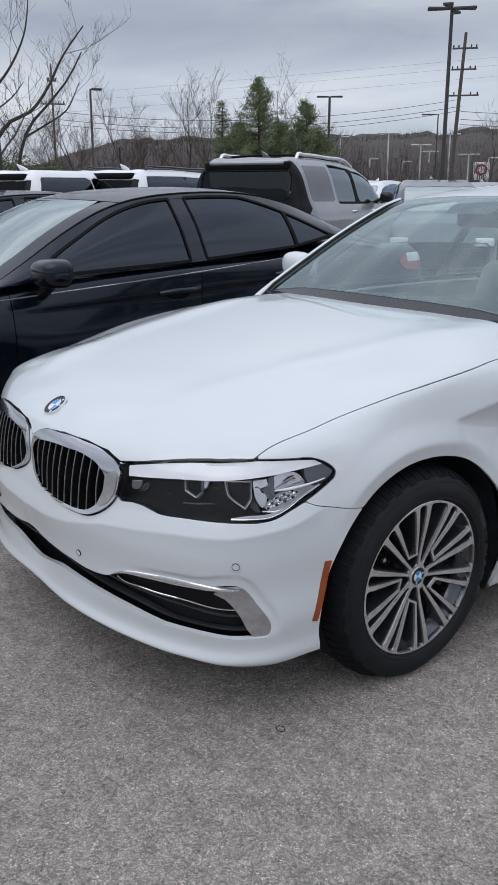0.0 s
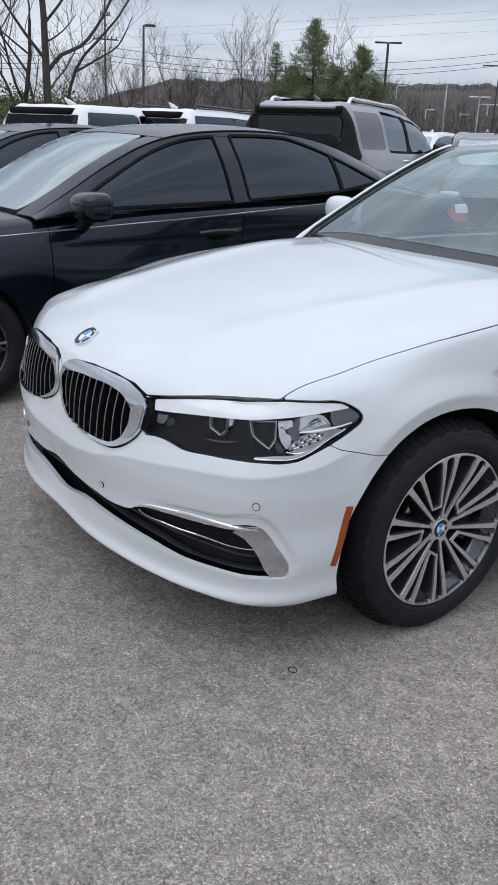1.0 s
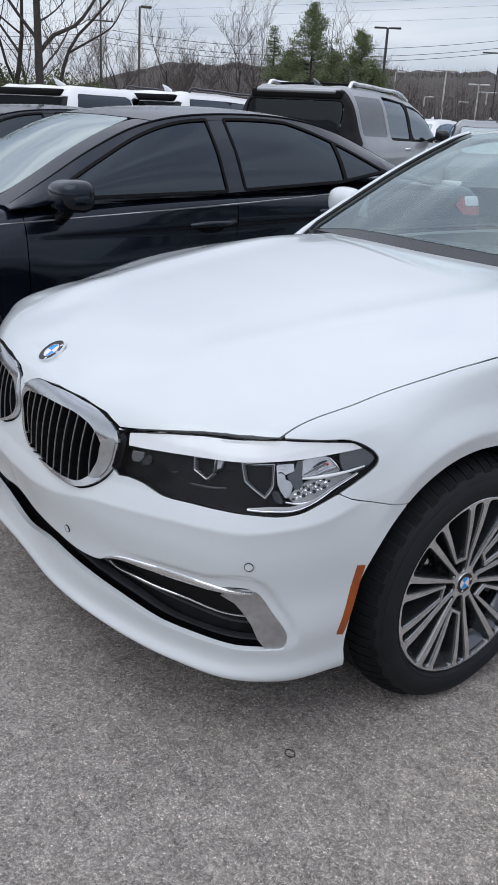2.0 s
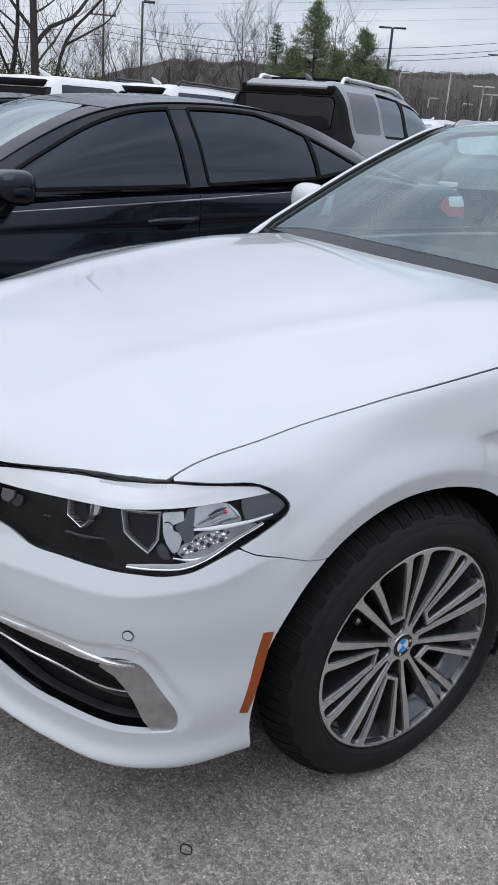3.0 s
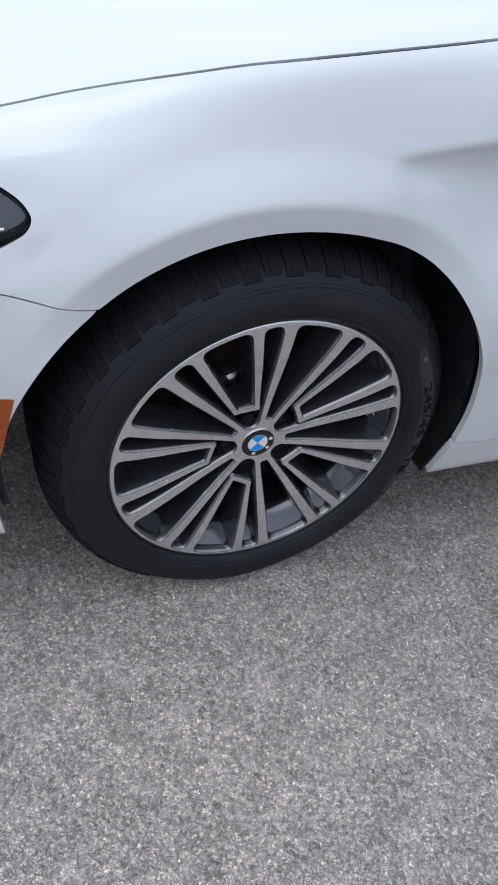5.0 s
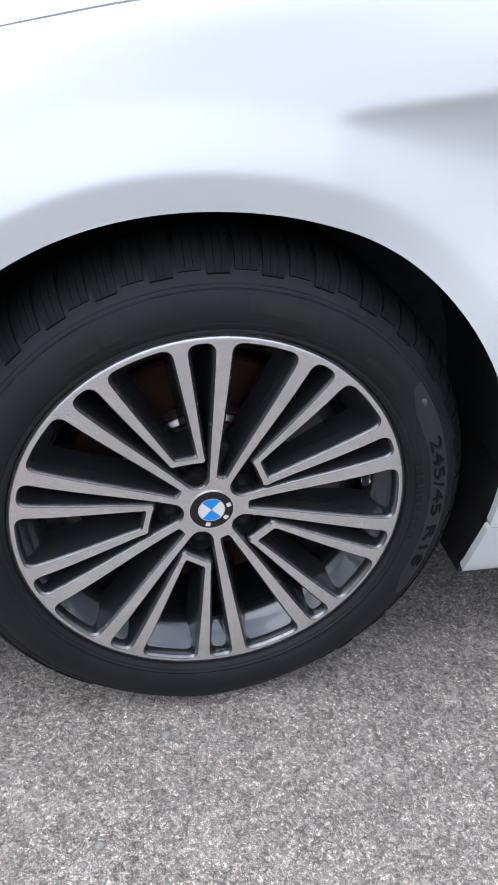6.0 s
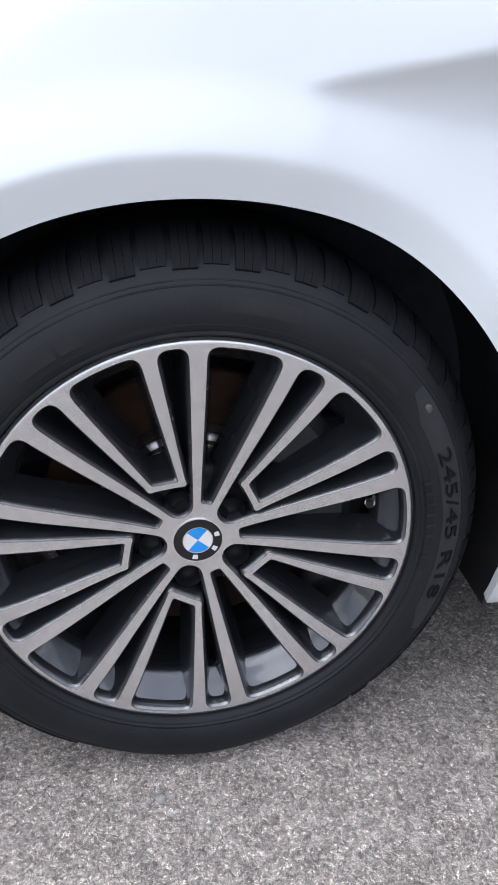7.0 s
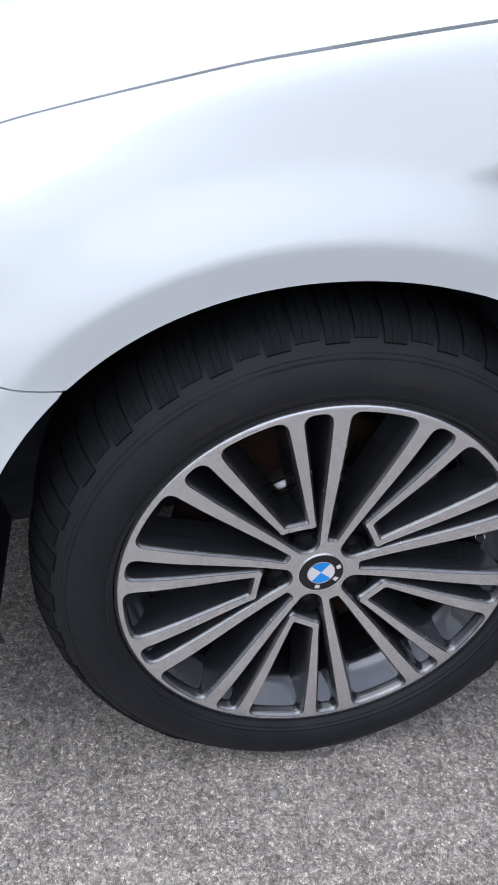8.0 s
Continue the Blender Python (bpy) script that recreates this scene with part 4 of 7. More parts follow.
def build_wheel(parent, treads=True):
    """A wheel round the x axis; +x is its outside, and x = 0 the plane of the rim's edge. All its pieces hang under the alloy rim."""
    # machined face and the dark sides of the spokes
    nr, na = 96, 720
    rr = np.linspace(0.027, 0.2465, nr)
    aa = np.arange(na) * math.tau / na
    R, A = np.meshgrid(rr, aa, indexing="ij")
    ya, zb = (R * np.cos(A)).ravel(), (R * np.sin(A)).ravel()
    x = dish(R).ravel()
    # the edge of the ring is rolled over
    x = x - 0.004 * step01(R.ravel(), 0.2425, 0.2465)
    v, f = clip(np.stack([x, ya, zb], 1), grid_faces(nr, na, close_cols=True), wheel_face_field(ya, zb))
    bm = bmesh.new()
    vs = [bm.verts.new(p) for p in v]
    for q in f:
        q = list(dict.fromkeys(q))
        if len(q) > 2:
            try:
                bm.faces.new([vs[i] for i in q])
            except ValueError:
                pass
    bmesh.ops.recalc_face_normals(bm, faces=bm.faces[:])
    if sum(q.normal.x for q in bm.faces) < 0:
        bmesh.ops.reverse_faces(bm, faces=bm.faces[:])
    edge = [e for e in bm.edges if len(e.link_faces) == 1]
    inner_edge = [e for e in edge if 0.03 < math.hypot(*e.verts[0].co.yz) < 0.2455]
    for k, (drop, out) in enumerate(((0.0010, 0.0006), (0.0030, 0.0024), (0.022, 0.0030), (0.022, 0.0065))):
        made = bmesh.ops.extrude_edge_only(bm, edges=inner_edge)["geom"]
        verts = [g for g in made if isinstance(g, bmesh.types.BMVert)]
        py, pz = np.array([q.co.y for q in verts]), np.array([q.co.z for q in verts])
        g = 1e-4
        gy = wheel_face_field(py + g, pz) - wheel_face_field(py - g, pz)
        gz = wheel_face_field(py, pz + g) - wheel_face_field(py, pz - g)
        n = np.hypot(gy, gz) + 1e-12
        for q, dy, dz in zip(verts, out * gy / n, out * gz / n):
            q.co.x -= drop
            q.co.y -= dy
            q.co.z -= dz
        for q in [g for g in made if isinstance(g, bmesh.types.BMFace)]:
            q.material_index = 2 if k == 1 else 1
            q.smooth = True
        inner_edge = [g for g in made if isinstance(g, bmesh.types.BMEdge)]
    for q in bm.faces:
        if q.material_index == 0:
            q.smooth = True
    for e in bm.edges:
        if len(e.link_faces) == 2 and e.calc_face_angle(0) > radians(35):
            e.smooth = False
    rim = w = part("wheel", bm, rim_face, parent, "machined multi-spoke alloy wheel with dark painted spoke sides")
    rim.data.materials.append(rim_paint)
    rim.data.materials.append(spoke_edge)
    v, f = lathe([(0.2465, -0.004), (0.2475, -0.008), (0.244, -0.014), (0.2385, -0.014)], 120)
    mesh_object("rim_lip", v, f, rim_paint, rim)
    v, f = lathe([tuple(p) for p in along([(0.2385, -0.008), (0.2335, -0.014), (0.224, -0.026), (0.213, -0.040), (0.207, -0.054), (0.205, -0.075), (0.207, -0.12), (0.212, -0.17), (0.224, -0.20), (0.236, -0.215)], 44)], 160)
    mesh_object("barrel", v, f, barrel_paint, rim)
    v, f = lathe([(0.084, -0.062), (0.082, -0.052), (0.078, -0.046), (0.070, -0.043), (0.045, -0.043), (0.040, -0.024)], 72)
    mesh_object("hub_web", v, f, lamp_black, rim)
    # wheel bolts in their wells
    for i in range(5):
        a = radians(WHEEL_TURN + 18 + 72 * i)
        c = Vector((0, 0.0505 * math.cos(a), 0.0505 * math.sin(a)))
        v, f = lathe([tuple(p) for p in along([(0.0, -0.041), (0.005, -0.0405), (0.010, -0.038), (0.0135, -0.0335), (0.0152, -0.028), (0.0162, -0.022)], 12)], 28)
        mesh_object("wheel_bolt", [(p[0], p[1] + c.y, p[2] + c.z) for p in v], f, lamp_black, w)
    cap = Matrix.Translation((dish(0.0) - 0.001, 0, 0)) @ Matrix.Rotation(radians(90), 4, "Y") @ Matrix.Rotation(radians(45 + 3), 4, "Z")
    roundel(w, cap, 0.0288, 0.0022, "hub_cap", flat=True, mark=0.7)
    # valve
    bm = bmesh.new()
    a = radians(7)
    tube(bm, [(-0.055, 0.212 * math.cos(a), 0.212 * math.sin(a)), (-0.035, 0.206 * math.cos(a), 0.206 * math.sin(a)), (-0.018, 0.199 * math.cos(a), 0.199 * math.sin(a))], 0.0048, 12)
    part("valve", bm, matt_black, w, smooth=40)
    bm = bmesh.new()
    tube(bm, [(-0.030, 0.204 * math.cos(a), 0.204 * math.sin(a)), (-0.022, 0.2008 * math.cos(a), 0.2008 * math.sin(a))], 0.0062, 12)
    part("valve_collar", bm, chrome, w, smooth=40)
    # tyre, flattened where it stands
    prof = [(0.236, -0.20), (0.262, -0.232), (0.30, -0.236), (0.322, -0.222), (0.334, -0.20), (0.3385, -0.17), (0.3395, -0.11), (0.338, -0.07), (0.3335, -0.045), (0.327, -0.028), (0.318, -0.012),
            (0.308, -0.002), (0.297, 0.006), (0.284, 0.0115), (0.272, 0.0125), (0.260, 0.010), (0.252, 0.005), (0.2475, -0.003), (0.2470, -0.010), (0.240, -0.014)]
    prof = along(prof, 64)
    v, f = lathe([tuple(p) for p in prof], 160)
    v = np.array(v)
    floor_z = -0.3235
    low = v[:, 2] < floor_z + 0.03
    v[:, 2] = np.maximum(v[:, 2], floor_z)
    bulge_w = np.clip((-v[:, 2] - 0.24) / 0.09, 0, 1) * np.clip(1 - np.abs(v[:, 1]) / 0.16, 0, 1)
    v[:, 0] += np.where(v[:, 0] > -0.06, 0.006, np.where(v[:, 0] < -0.16, -0.006, 0)) * bulge_w
    tyre = mesh_object("tyre", v, f, rubber, w, "black low-profile road tyre")
    for rr_, rad in ((0.2545, 0.0032), (0.2645, 0.0007), (0.3005, 0.0011), (0.3050, 0.0008)):
        bm = bmesh.new()
        tube(bm, [(side_x(rr_), rr_ * math.cos(q), rr_ * math.sin(q)) for q in np.linspace(0, math.tau, 160, endpoint=False)], rad, 6, closed=True)
        for q in bm.verts:
            q.co.z = max(q.co.z, floor_z + 0.002)
        part("sidewall_rib", bm, rubber, tyre, smooth=60)
    # tread blocks and sipes on the shoulder
    for k in range(198 if treads else 0):
        bm = bmesh.new()
        a0 = math.tau * (k // 3 + (0.09, 0.365, 0.64)[k % 3]) / 66
        a1 = a0 + math.tau * (0.263, 0.263, 0.26)[k % 3] / 66
        if -0.86 > math.sin((a0 + a1) / 2):
            continue
        sk = 0.012
        outer = [(0.3425, -0.080), (0.3396, -0.054), (0.3335, -0.0345), (0.3245, -0.016), (0.3150, -0.0052)]
        if k // 3 % 2:
            outer[-1] = (0.3175, -0.0095)
        rows = []
        for j, (r, x0) in enumerate(outer):
            t0 = sk * (j / 4 - 0.5)
            rows.append([bm.verts.new((x0, r * math.cos(a), r * math.sin(a))) for a in (a0 + t0, (a0 + a1) / 2 + t0, a1 + t0)])
        for q0, q1 in zip(rows[:-1], rows[1:]):
            for j in range(2):
                bm.faces.new((q0[j], q0[j + 1], q1[j + 1], q1[j]))
        loop = [e for e in bm.edges if len(e.link_faces) == 1]
        made = bmesh.ops.extrude_edge_only(bm, edges=loop)["geom"]
        for q in made:
            if isinstance(q, bmesh.types.BMVert):
                r = math.hypot(q.co.y, q.co.z)
                s = (r - 0.008) / r
                q.co.y, q.co.z, q.co.x = q.co.y * s, q.co.z * s, q.co.x - 0.004
        bmesh.ops.recalc_face_normals(bm, faces=bm.faces[:])
        part("tread_block", bm, tread_rubber, w, smooth=40)
    return w


def raised_text(word, size, radius, start, span, tyre, mat, x_of, name):
    """Raised letters along the sidewall, read clockwise with their heads outwards."""
    cu = bpy.data.curves.new(name, "FONT")
    cu.body, cu.size, cu.extrude = word, size, 0.0006
    tmp = bpy.data.objects.new(name, cu)
    scene.collection.objects.link(tmp)
    me = bpy.data.meshes.new_from_object(tmp.evaluated_get(bpy.context.evaluated_depsgraph_get()))
    bpy.data.objects.remove(tmp)
    wide = max(p.co.x for p in me.vertices)
    for p in me.vertices:
        r = radius + p.co.y
        a = radians(start - span * p.co.x / wide)
        p.co = (x_of(r) + p.co.z * 1.2, r * math.cos(a), r * math.sin(a))
    me.materials.append(mat)
    ob = new(name, me)
    ob.parent = tyre
    return ob


front_wheel = build_wheel(car)
front_tyre = front_wheel
bm = bmesh.new()
rows = []
for k in range(61):
    a = radians(37 - 66 * k / 60)
    edge_in = 0.2745 + 0.012 * (1 - min(k, 60 - k, 6) / 6)
    rows.append([bm.verts.new((side_x(r) + d, r * math.cos(a), r * math.sin(a))) for r, d in [(edge_in, -0.001)] + [(edge_in + (0.2995 - edge_in) * j / 6, 0.0005) for j in range(7)] + [(0.2995, -0.001)]])
for q0, q1 in zip(rows[:-1], rows[1:]):
    for j in range(8):
        bm.faces.new((q0[j], q0[j + 1], q1[j + 1], q1[j]))
bmesh.ops.recalc_face_normals(bm, faces=bm.faces[:])
part("sidewall_panel", bm, rubber_mark, front_tyre, smooth=40)
raised_text("245/45 R18", 0.022, 0.2795, 21.5, 41, front_tyre, rubber_dark, lambda r: side_x(r) + 0.0014, "size_lettering")
# raised ribs and plain bars where the other lettering cannot be read
for a0, a1, r0, r1 in ((118, 127, .272, .290), (112, 117, .272, .290), (96, 109, .262, .268), (68, 84, .277, .292), (40, 52, .270, .276)):
    bm = bmesh.new()
    n = 14
    rows = []
    for k in range(n + 1):
        a = radians(a0 + (a1 - a0) * k / n)
        rows.append([bm.verts.new((side_x(r) + d, r * math.cos(a), r * math.sin(a))) for r, d in ((r0, -0.001), (r0, 0.0006), ((r0 + r1) / 2, 0.0006), (r1, 0.0006), (r1, -0.001))])
    for q0, q1 in zip(rows[:-1], rows[1:]):
        for j in range(4):
            bm.faces.new((q0[j], q0[j + 1], q1[j + 1], q1[j]))
    bm.faces.new(rows[0])
    bm.faces.new(rows[-1])
    bmesh.ops.recalc_face_normals(bm, faces=bm.faces[:])
    part("sidewall_bar", bm, rubber_faint, front_tyre, smooth=30)
for k in range(9):
    a = radians(14 - k * 3.1)
    bm = bmesh.new()
    box(bm, 0, 0.001, -0.005, 0.005, -0.0022, 0.0022)
    bmesh.ops.transform(bm, matrix=Matrix.Translation((side_x(0.262) + 0.0005, 0.262 * math.cos(a), 0.262 * math.sin(a))) @ Matrix.Rotation(a, 4, "X"), verts=bm.verts[:])
    part("sidewall_bar", bm, rubber_faint, front_tyre)
a = radians(32)
v, f = lathe([(0.0, 0.001), (0.0045, 0.001), (0.0055, 0.0), (0.0058, -0.002)], 16)
mesh_object("balance_dot", [(p[0] + side_x(0.289), p[1] + 0.289 * math.cos(a), p[2] + 0.289 * math.sin(a)) for p in v], f, mottled("pale_mark", (0.060, 0.058, 0.050), (0.075, 0.072, 0.062), 80), front_tyre)


def brakes(parent, m):
    """Disc, hat and caliper behind the spokes."""
    prof = [(0.172, -0.114), (0.172, -0.102), (0.112, -0.102), (0.108, -0.100), (0.106, -0.080), (0.096, -0.073), (0.04, -0.073)]
    v, f = lathe(prof, 96)
    disc = mesh_object("brake_disc", [m @ Vector(p) for p in v], f, rust, parent, "rusty brake disc")
    v, f = lathe([(0.170, -0.1015), (0.116, -0.1015)], 96)
    mesh_object("swept_face", [m @ Vector(p) for p in v], f, rust, disc)
    v, f = lathe([tuple(p) for p in along([(0.1085, -0.098), (0.1078, -0.086), (0.104, -0.078), (0.096, -0.0735), (0.082, -0.0722), (0.06, -0.0722)], 14)], 96)
    mesh_object("disc_hat", [m @ Vector(p) for p in v], f, hat_steel, disc, "bright steel hat of the brake disc")
    for a0, a1, r0, r1, x0, x1, mt, nm in ((-30, 42, .112, .19, -.110, -.052, cast_alloy, "caliper"), (52, 66, .112, .140, -.104, -.076, cast_alloy, "caliper_bracket"), (-52, -36, .112, .140, -.104, -.076, cast_alloy, "caliper_bracket")):
        bm = bmesh.new()
        n = 16
        rows = []
        for k in range(n + 1):
            a = radians(a0 + (a1 - a0) * k / n)
            c, s = math.cos(a), math.sin(a)
            pr = ((r0, x0), (r0, x1 - 0.01), (r0 + 0.01, x1), (r1 - 0.015, x1), (r1, x1 - 0.015), (r1, x0))
            rows.append([bm.verts.new(m @ Vector((x, r * c, r * s))) for r, x in pr])
        for q0, q1 in zip(rows[:-1], rows[1:]):
            for j in range(6):
                bm.faces.new((q0[j], q0[(j + 1) % 6], q1[(j + 1) % 6], q1[j]))
        bm.faces.new(rows[0])
        bm.faces.new(rows[-1])
        bmesh.ops.recalc_face_normals(bm, faces=bm.faces[:])
        part(nm, bm, mt, disc, smooth=35)


front_wheel.matrix_basis = Matrix.Translation((0.9045, 0.004, 0.3235)) @ Matrix.Rotation(radians(1.6), 4, "Z") @ Matrix.Rotation(radians(1.2), 4, "Y")
brakes(car, front_wheel.matrix_basis.copy())
for m in (Matrix.Translation((0.9045, 2.975, 0.3235)), Matrix.Translation((-0.9045, 2.975, 0.3235)) @ Matrix.Rotation(math.pi, 4, "Z"), Matrix.Translation((-0.9045, 0.004, 0.3235)) @ Matrix.Rotation(math.pi, 4, "Z")):
    copy_thing(front_wheel, m)


# ---- the white saloon: arches, cabin, glass, mirrors, seats ----
for sx in (1, -1):
    for wy, r0 in ((0.003, 0.392), (2.975, 0.386)):
        bm = bmesh.new()
        rows = []
        for k in range(33):
            a = math.pi * (-0.015 + 1.085 * k / 32)
            c, s = math.cos(a), math.sin(a)
            rows.append([bm.verts.new((sx * x, wy + r * c, 0.33 + r * s)) for x, r in ((0.868, r0), (0.86, r0 + 0.012), (0.60, r0 + 0.02), (0.58, r0 - 0.03), (0.58, 0.02))])
        for a, b in zip(rows[:-1], rows[1:]):
            for j in range(4):
                bm.faces.new((a[j], a[j + 1], b[j + 1], b[j]))
        bmesh.ops.recalc_face_normals(bm, faces=bm.faces[:])
        part("arch_liner", bm, liner_black, car, smooth=60)
    bm = bmesh.new()
    rows = []
    for y, z in ((0.402, 0.33), (0.390, 0.27), (0.376, 0.22), (0.368, 0.165)):
        rows.append([bm.verts.new((sx * x, y + d, z)) for x, d in ((0.585, 0), (0.872 - 0.15 * (0.31 - z), 0), (0.872 - 0.15 * (0.31 - z), 0.007), (0.585, 0.007))])
    for a, b in zip(rows[:-1], rows[1:]):
        for j in range(4):
            bm.faces.new((a[j], a[(j + 1) % 4], b[(j + 1) % 4], b[j]))
    bm.faces.new(rows[-1])
    bmesh.ops.recalc_face_normals(bm, faces=bm.faces[:])
    part("arch_end_plate", bm, matt_black, car)

# underside
bm = bmesh.new()
for x0, x1, y0, y1 in ((-0.58, 0.58, -0.76, 3.85), (-0.86, -0.581, 0.42, 2.55), (0.581, 0.86, 0.42, 2.55), (-0.84, -0.581, -0.55, -0.40), (0.581, 0.84, -0.55, -0.40), (-0.84, -0.581, 3.39, 3.7), (0.581, 0.84, 3.39, 3.7)):
    box(bm, x0, x1, y0, y1, 0.215, 0.25)
part("underbody", bm, liner_black, car)

RAIL = [(0.788, 0.698, 1.004), (0.760, 0.887, 1.121), (0.725, 1.081, 1.238), (0.680, 1.258, 1.337), (0.633, 1.40, 1.404), (0.612, 1.65, 1.444), (0.600, 2.0, 1.458), (0.592, 2.35, 1.432), (0.590, 2.65, 1.395),
        (0.605, 2.95, 1.310), (0.640, 3.2, 1.195), (0.69, 3.42, 1.09), (0.71, 3.52, 1.05)]
MIDDLE = [(0, 0.595, 1.018), (0, 0.78, 1.140), (0, 0.96, 1.255), (0, 1.13, 1.352), (0, 1.285, 1.427), (0, 1.60, 1.486), (0, 2.0, 1.504), (0, 2.4, 1.470), (0, 2.72, 1.432), (0, 3.02, 1.345), (0, 3.27, 1.225), (0, 3.50, 1.10), (0, 3.60, 1.065)]
n_t = 121
t_key = np.linspace(0, 1, len(RAIL))
tt = np.linspace(0, 1, n_t)
rail, middle = hermite(t_key, RAIL, tt), hermite(t_key, MIDDLE, tt)
n_u = 25
u = np.linspace(0, 1, n_u)
q = 1 - u
top = np.stack([rail[:, None, 0] * q, middle[:, None, 1] + (rail[:, None, 1] - middle[:, None, 1]) * q**2.2, middle[:, None, 2] - (middle[:, None, 2] - rail[:, None, 2]) * q**2.2], 2)
top_v, top_f = top.reshape(-1, 3), grid_faces(n_t, n_u)
t_of, u_of = np.repeat(tt, n_u), np.tile(u, n_t)
t_head, t_back = 4 / 12 + 0.004, 8.35 / 12


def base_y(x):
    """Where the windscreen's foot runs, behind the bonnet's rear edge."""
    return 0.592 + 0.075 * (x / 0.75) ** 2


behind_base = top_v[:, 1] - base_y(top_v[:, 0])
cowl_deep = 0.046 - 0.022 * step01(np.abs(top_v[:, 0]), 0.45, 0.75)
v, f = clip(top_v, top_f, np.minimum.reduce([t_head - t_of, behind_base - cowl_deep, u_of - 0.045]))
glass = panel("windscreen", v, f, windscreen_glass, car, both=True, depth=0, label="tinted windscreen reflecting the sky")
glass.visible_shadow = False
# black plastic cowl at the foot of the windscreen
v, f = clip(top_v, top_f, np.minimum.reduce([cowl_deep - behind_base, behind_base, u_of - 0.03]))
panel("cowl_panel", v - np.array([0, 0, 0.003]), f, cowl_black, car, both=True, depth=0.004)
# dark printed edge behind the glass
inset = top_v - np.array([0, -0.004, 0.006])
v, f = clip(inset, top_f, np.minimum.reduce([t_head - t_of, behind_base, u_of - 0.045, np.maximum.reduce([cowl_deep + 0.012 - behind_base, 0.10 - u_of, t_of - (t_head - 0.022), np.minimum(t_of - (t_head - 0.075), u_of - 0.80)])]))
panel("glass_border", v, f, gloss_black, glass, both=True, depth=0)
v, f = clip(top_v, top_f, np.minimum.reduce([t_of - t_head - 0.003, t_back - t_of, u_of - 0.0]))
panel("roof", v, f, white_paint, car, both=True, depth=0.012)
v, f = clip(top_v, top_f, np.minimum.reduce([t_of - t_back - 0.003, 0.985 - t_of, u_of - 0.07]))
back = panel("rear_window", v, f, cabin_glass, car, both=True, depth=0)
back.visible_shadow = False
v, f = clip(top_v, top_f, np.minimum.reduce([t_of - t_back - 0.003, 1.01 - t_of, 0.068 - u_of]))
for m in (False, True):
    panel("rear_pillar", v, f, white_paint, car, mirror=m, depth=0.01)
for sx in (1, -1):
    bm = bmesh.new()
    foot = 1
    pil = [(sx * 0.800, 0.635, 0.962), (sx * 0.793, 0.672, 0.990)] + [(sx * p[0], p[1], p[2] + 0.004) for p in rail[foot:41]]
    tube(bm, pil, 0.018, 10)
    part("windscreen_pillar", bm, white_paint, car, smooth=60)
    bm = bmesh.new()
    tube(bm, [(sx * 0.777, 0.645, 0.968), (sx * 0.771, 0.68, 0.998)] + [(sx * (p[0] - 0.021), p[1] - 0.004, p[2] + 0.013) for p in rail[foot:41]], [0.0075] * 36 + [0.006, 0.005, 0.004, 0.003, 0.002, 0.0015], 8)
    part("pillar_seal", bm, matt_black, car, smooth=60)
# side windows and their frames, from the rail to the belt
belt_y = [0.66, 0.9, 1.5, 2.3, 3.0, 3.52]
belt_x = [0.815, 0.848, 0.862, 0.862, 0.82, 0.74]
belt_z = [0.955, 0.975, 0.985, 0.998, 1.015, 1.03]
n_w = 17
w = np.linspace(0, 1, n_w)
low = np.stack([np.interp(rail[:, 1], belt_y, belt_x), rail[:, 1], np.interp(rail[:, 1], belt_y, belt_z)], 1)
side = rail[:, None] * (1 - w)[None, :, None] + low[:, None] * w[None, :, None]
side[:, :, 0] += 0.03 * np.sin(w * math.pi)[None]
side_v, side_f = side.reshape(-1, 3), [tuple(reversed(q)) for q in grid_faces(n_t, n_w)]
side_f = [tuple(q) for q in side_f]
sy, sz = side_v[:, 1], side_v[:, 2]
rail_z, low_z = np.interp(sy, rail[:, 1], rail[:, 2]), np.interp(sy, low[:, 1], low[:, 2])
f_win = np.minimum.reduce([rail_z - 0.045 - sz, sz - low_z - 0.012, sy - 0.98, 3.02 - sy])
f_post = np.abs(sy - 1.99 - 0.12 * (sz - 1.0)) - 0.035
for m in (False, True):
    v, f = clip(side_v, side_f, np.minimum(f_win, f_post))
    o = panel("side_window", v, f, cabin_glass, car, mirror=m, depth=0)
    o.visible_shadow = False
    v, f = clip(side_v, side_f, np.maximum(-f_win, -f_post))
    panel("window_frame", v, f, gloss_black, car, mirror=m, depth=0.01)
# scuttle
bm = bmesh.new()
rows = []
spine_y, spine_z = np.array(SPINE).T
edge_yy, edge_zz = np.array(EDGE).T
for x in np.linspace(-0.76, 0.76, 61):
    y = float(base_y(x))
    zc, ze = float(hermite(spine_y, spine_z, y)), float(hermite(edge_yy, edge_zz, y))
    zb = zc - (zc - ze) * (abs(x) / 0.80) ** 5.0
    qq = np.clip(abs(x) / rail[:30, 0], 0, 1) ** 2.2
    gy = middle[:30, 1] + (rail[:30, 1] - middle[:30, 1]) * qq
    gz = middle[:30, 2] - (middle[:30, 2] - rail[:30, 2]) * qq
    zg = min(max(float(np.interp(y + 0.004, gy, gz)), zb), zb + 0.075)
    rows.append([bm.verts.new(p) for p in ((x, y - 0.05, zb - 0.06), (x, y - 0.006, zb - 0.02), (x, y + 0.001, zg - 0.004), (x, y + 0.05, zg - 0.02))])
for a, b in zip(rows[:-1], rows[1:]):
    for j in range(3):
        bm.faces.new((a[j], b[j], b[j + 1], a[j + 1]))
part("scuttle", bm, cowl_black, car, smooth=50)
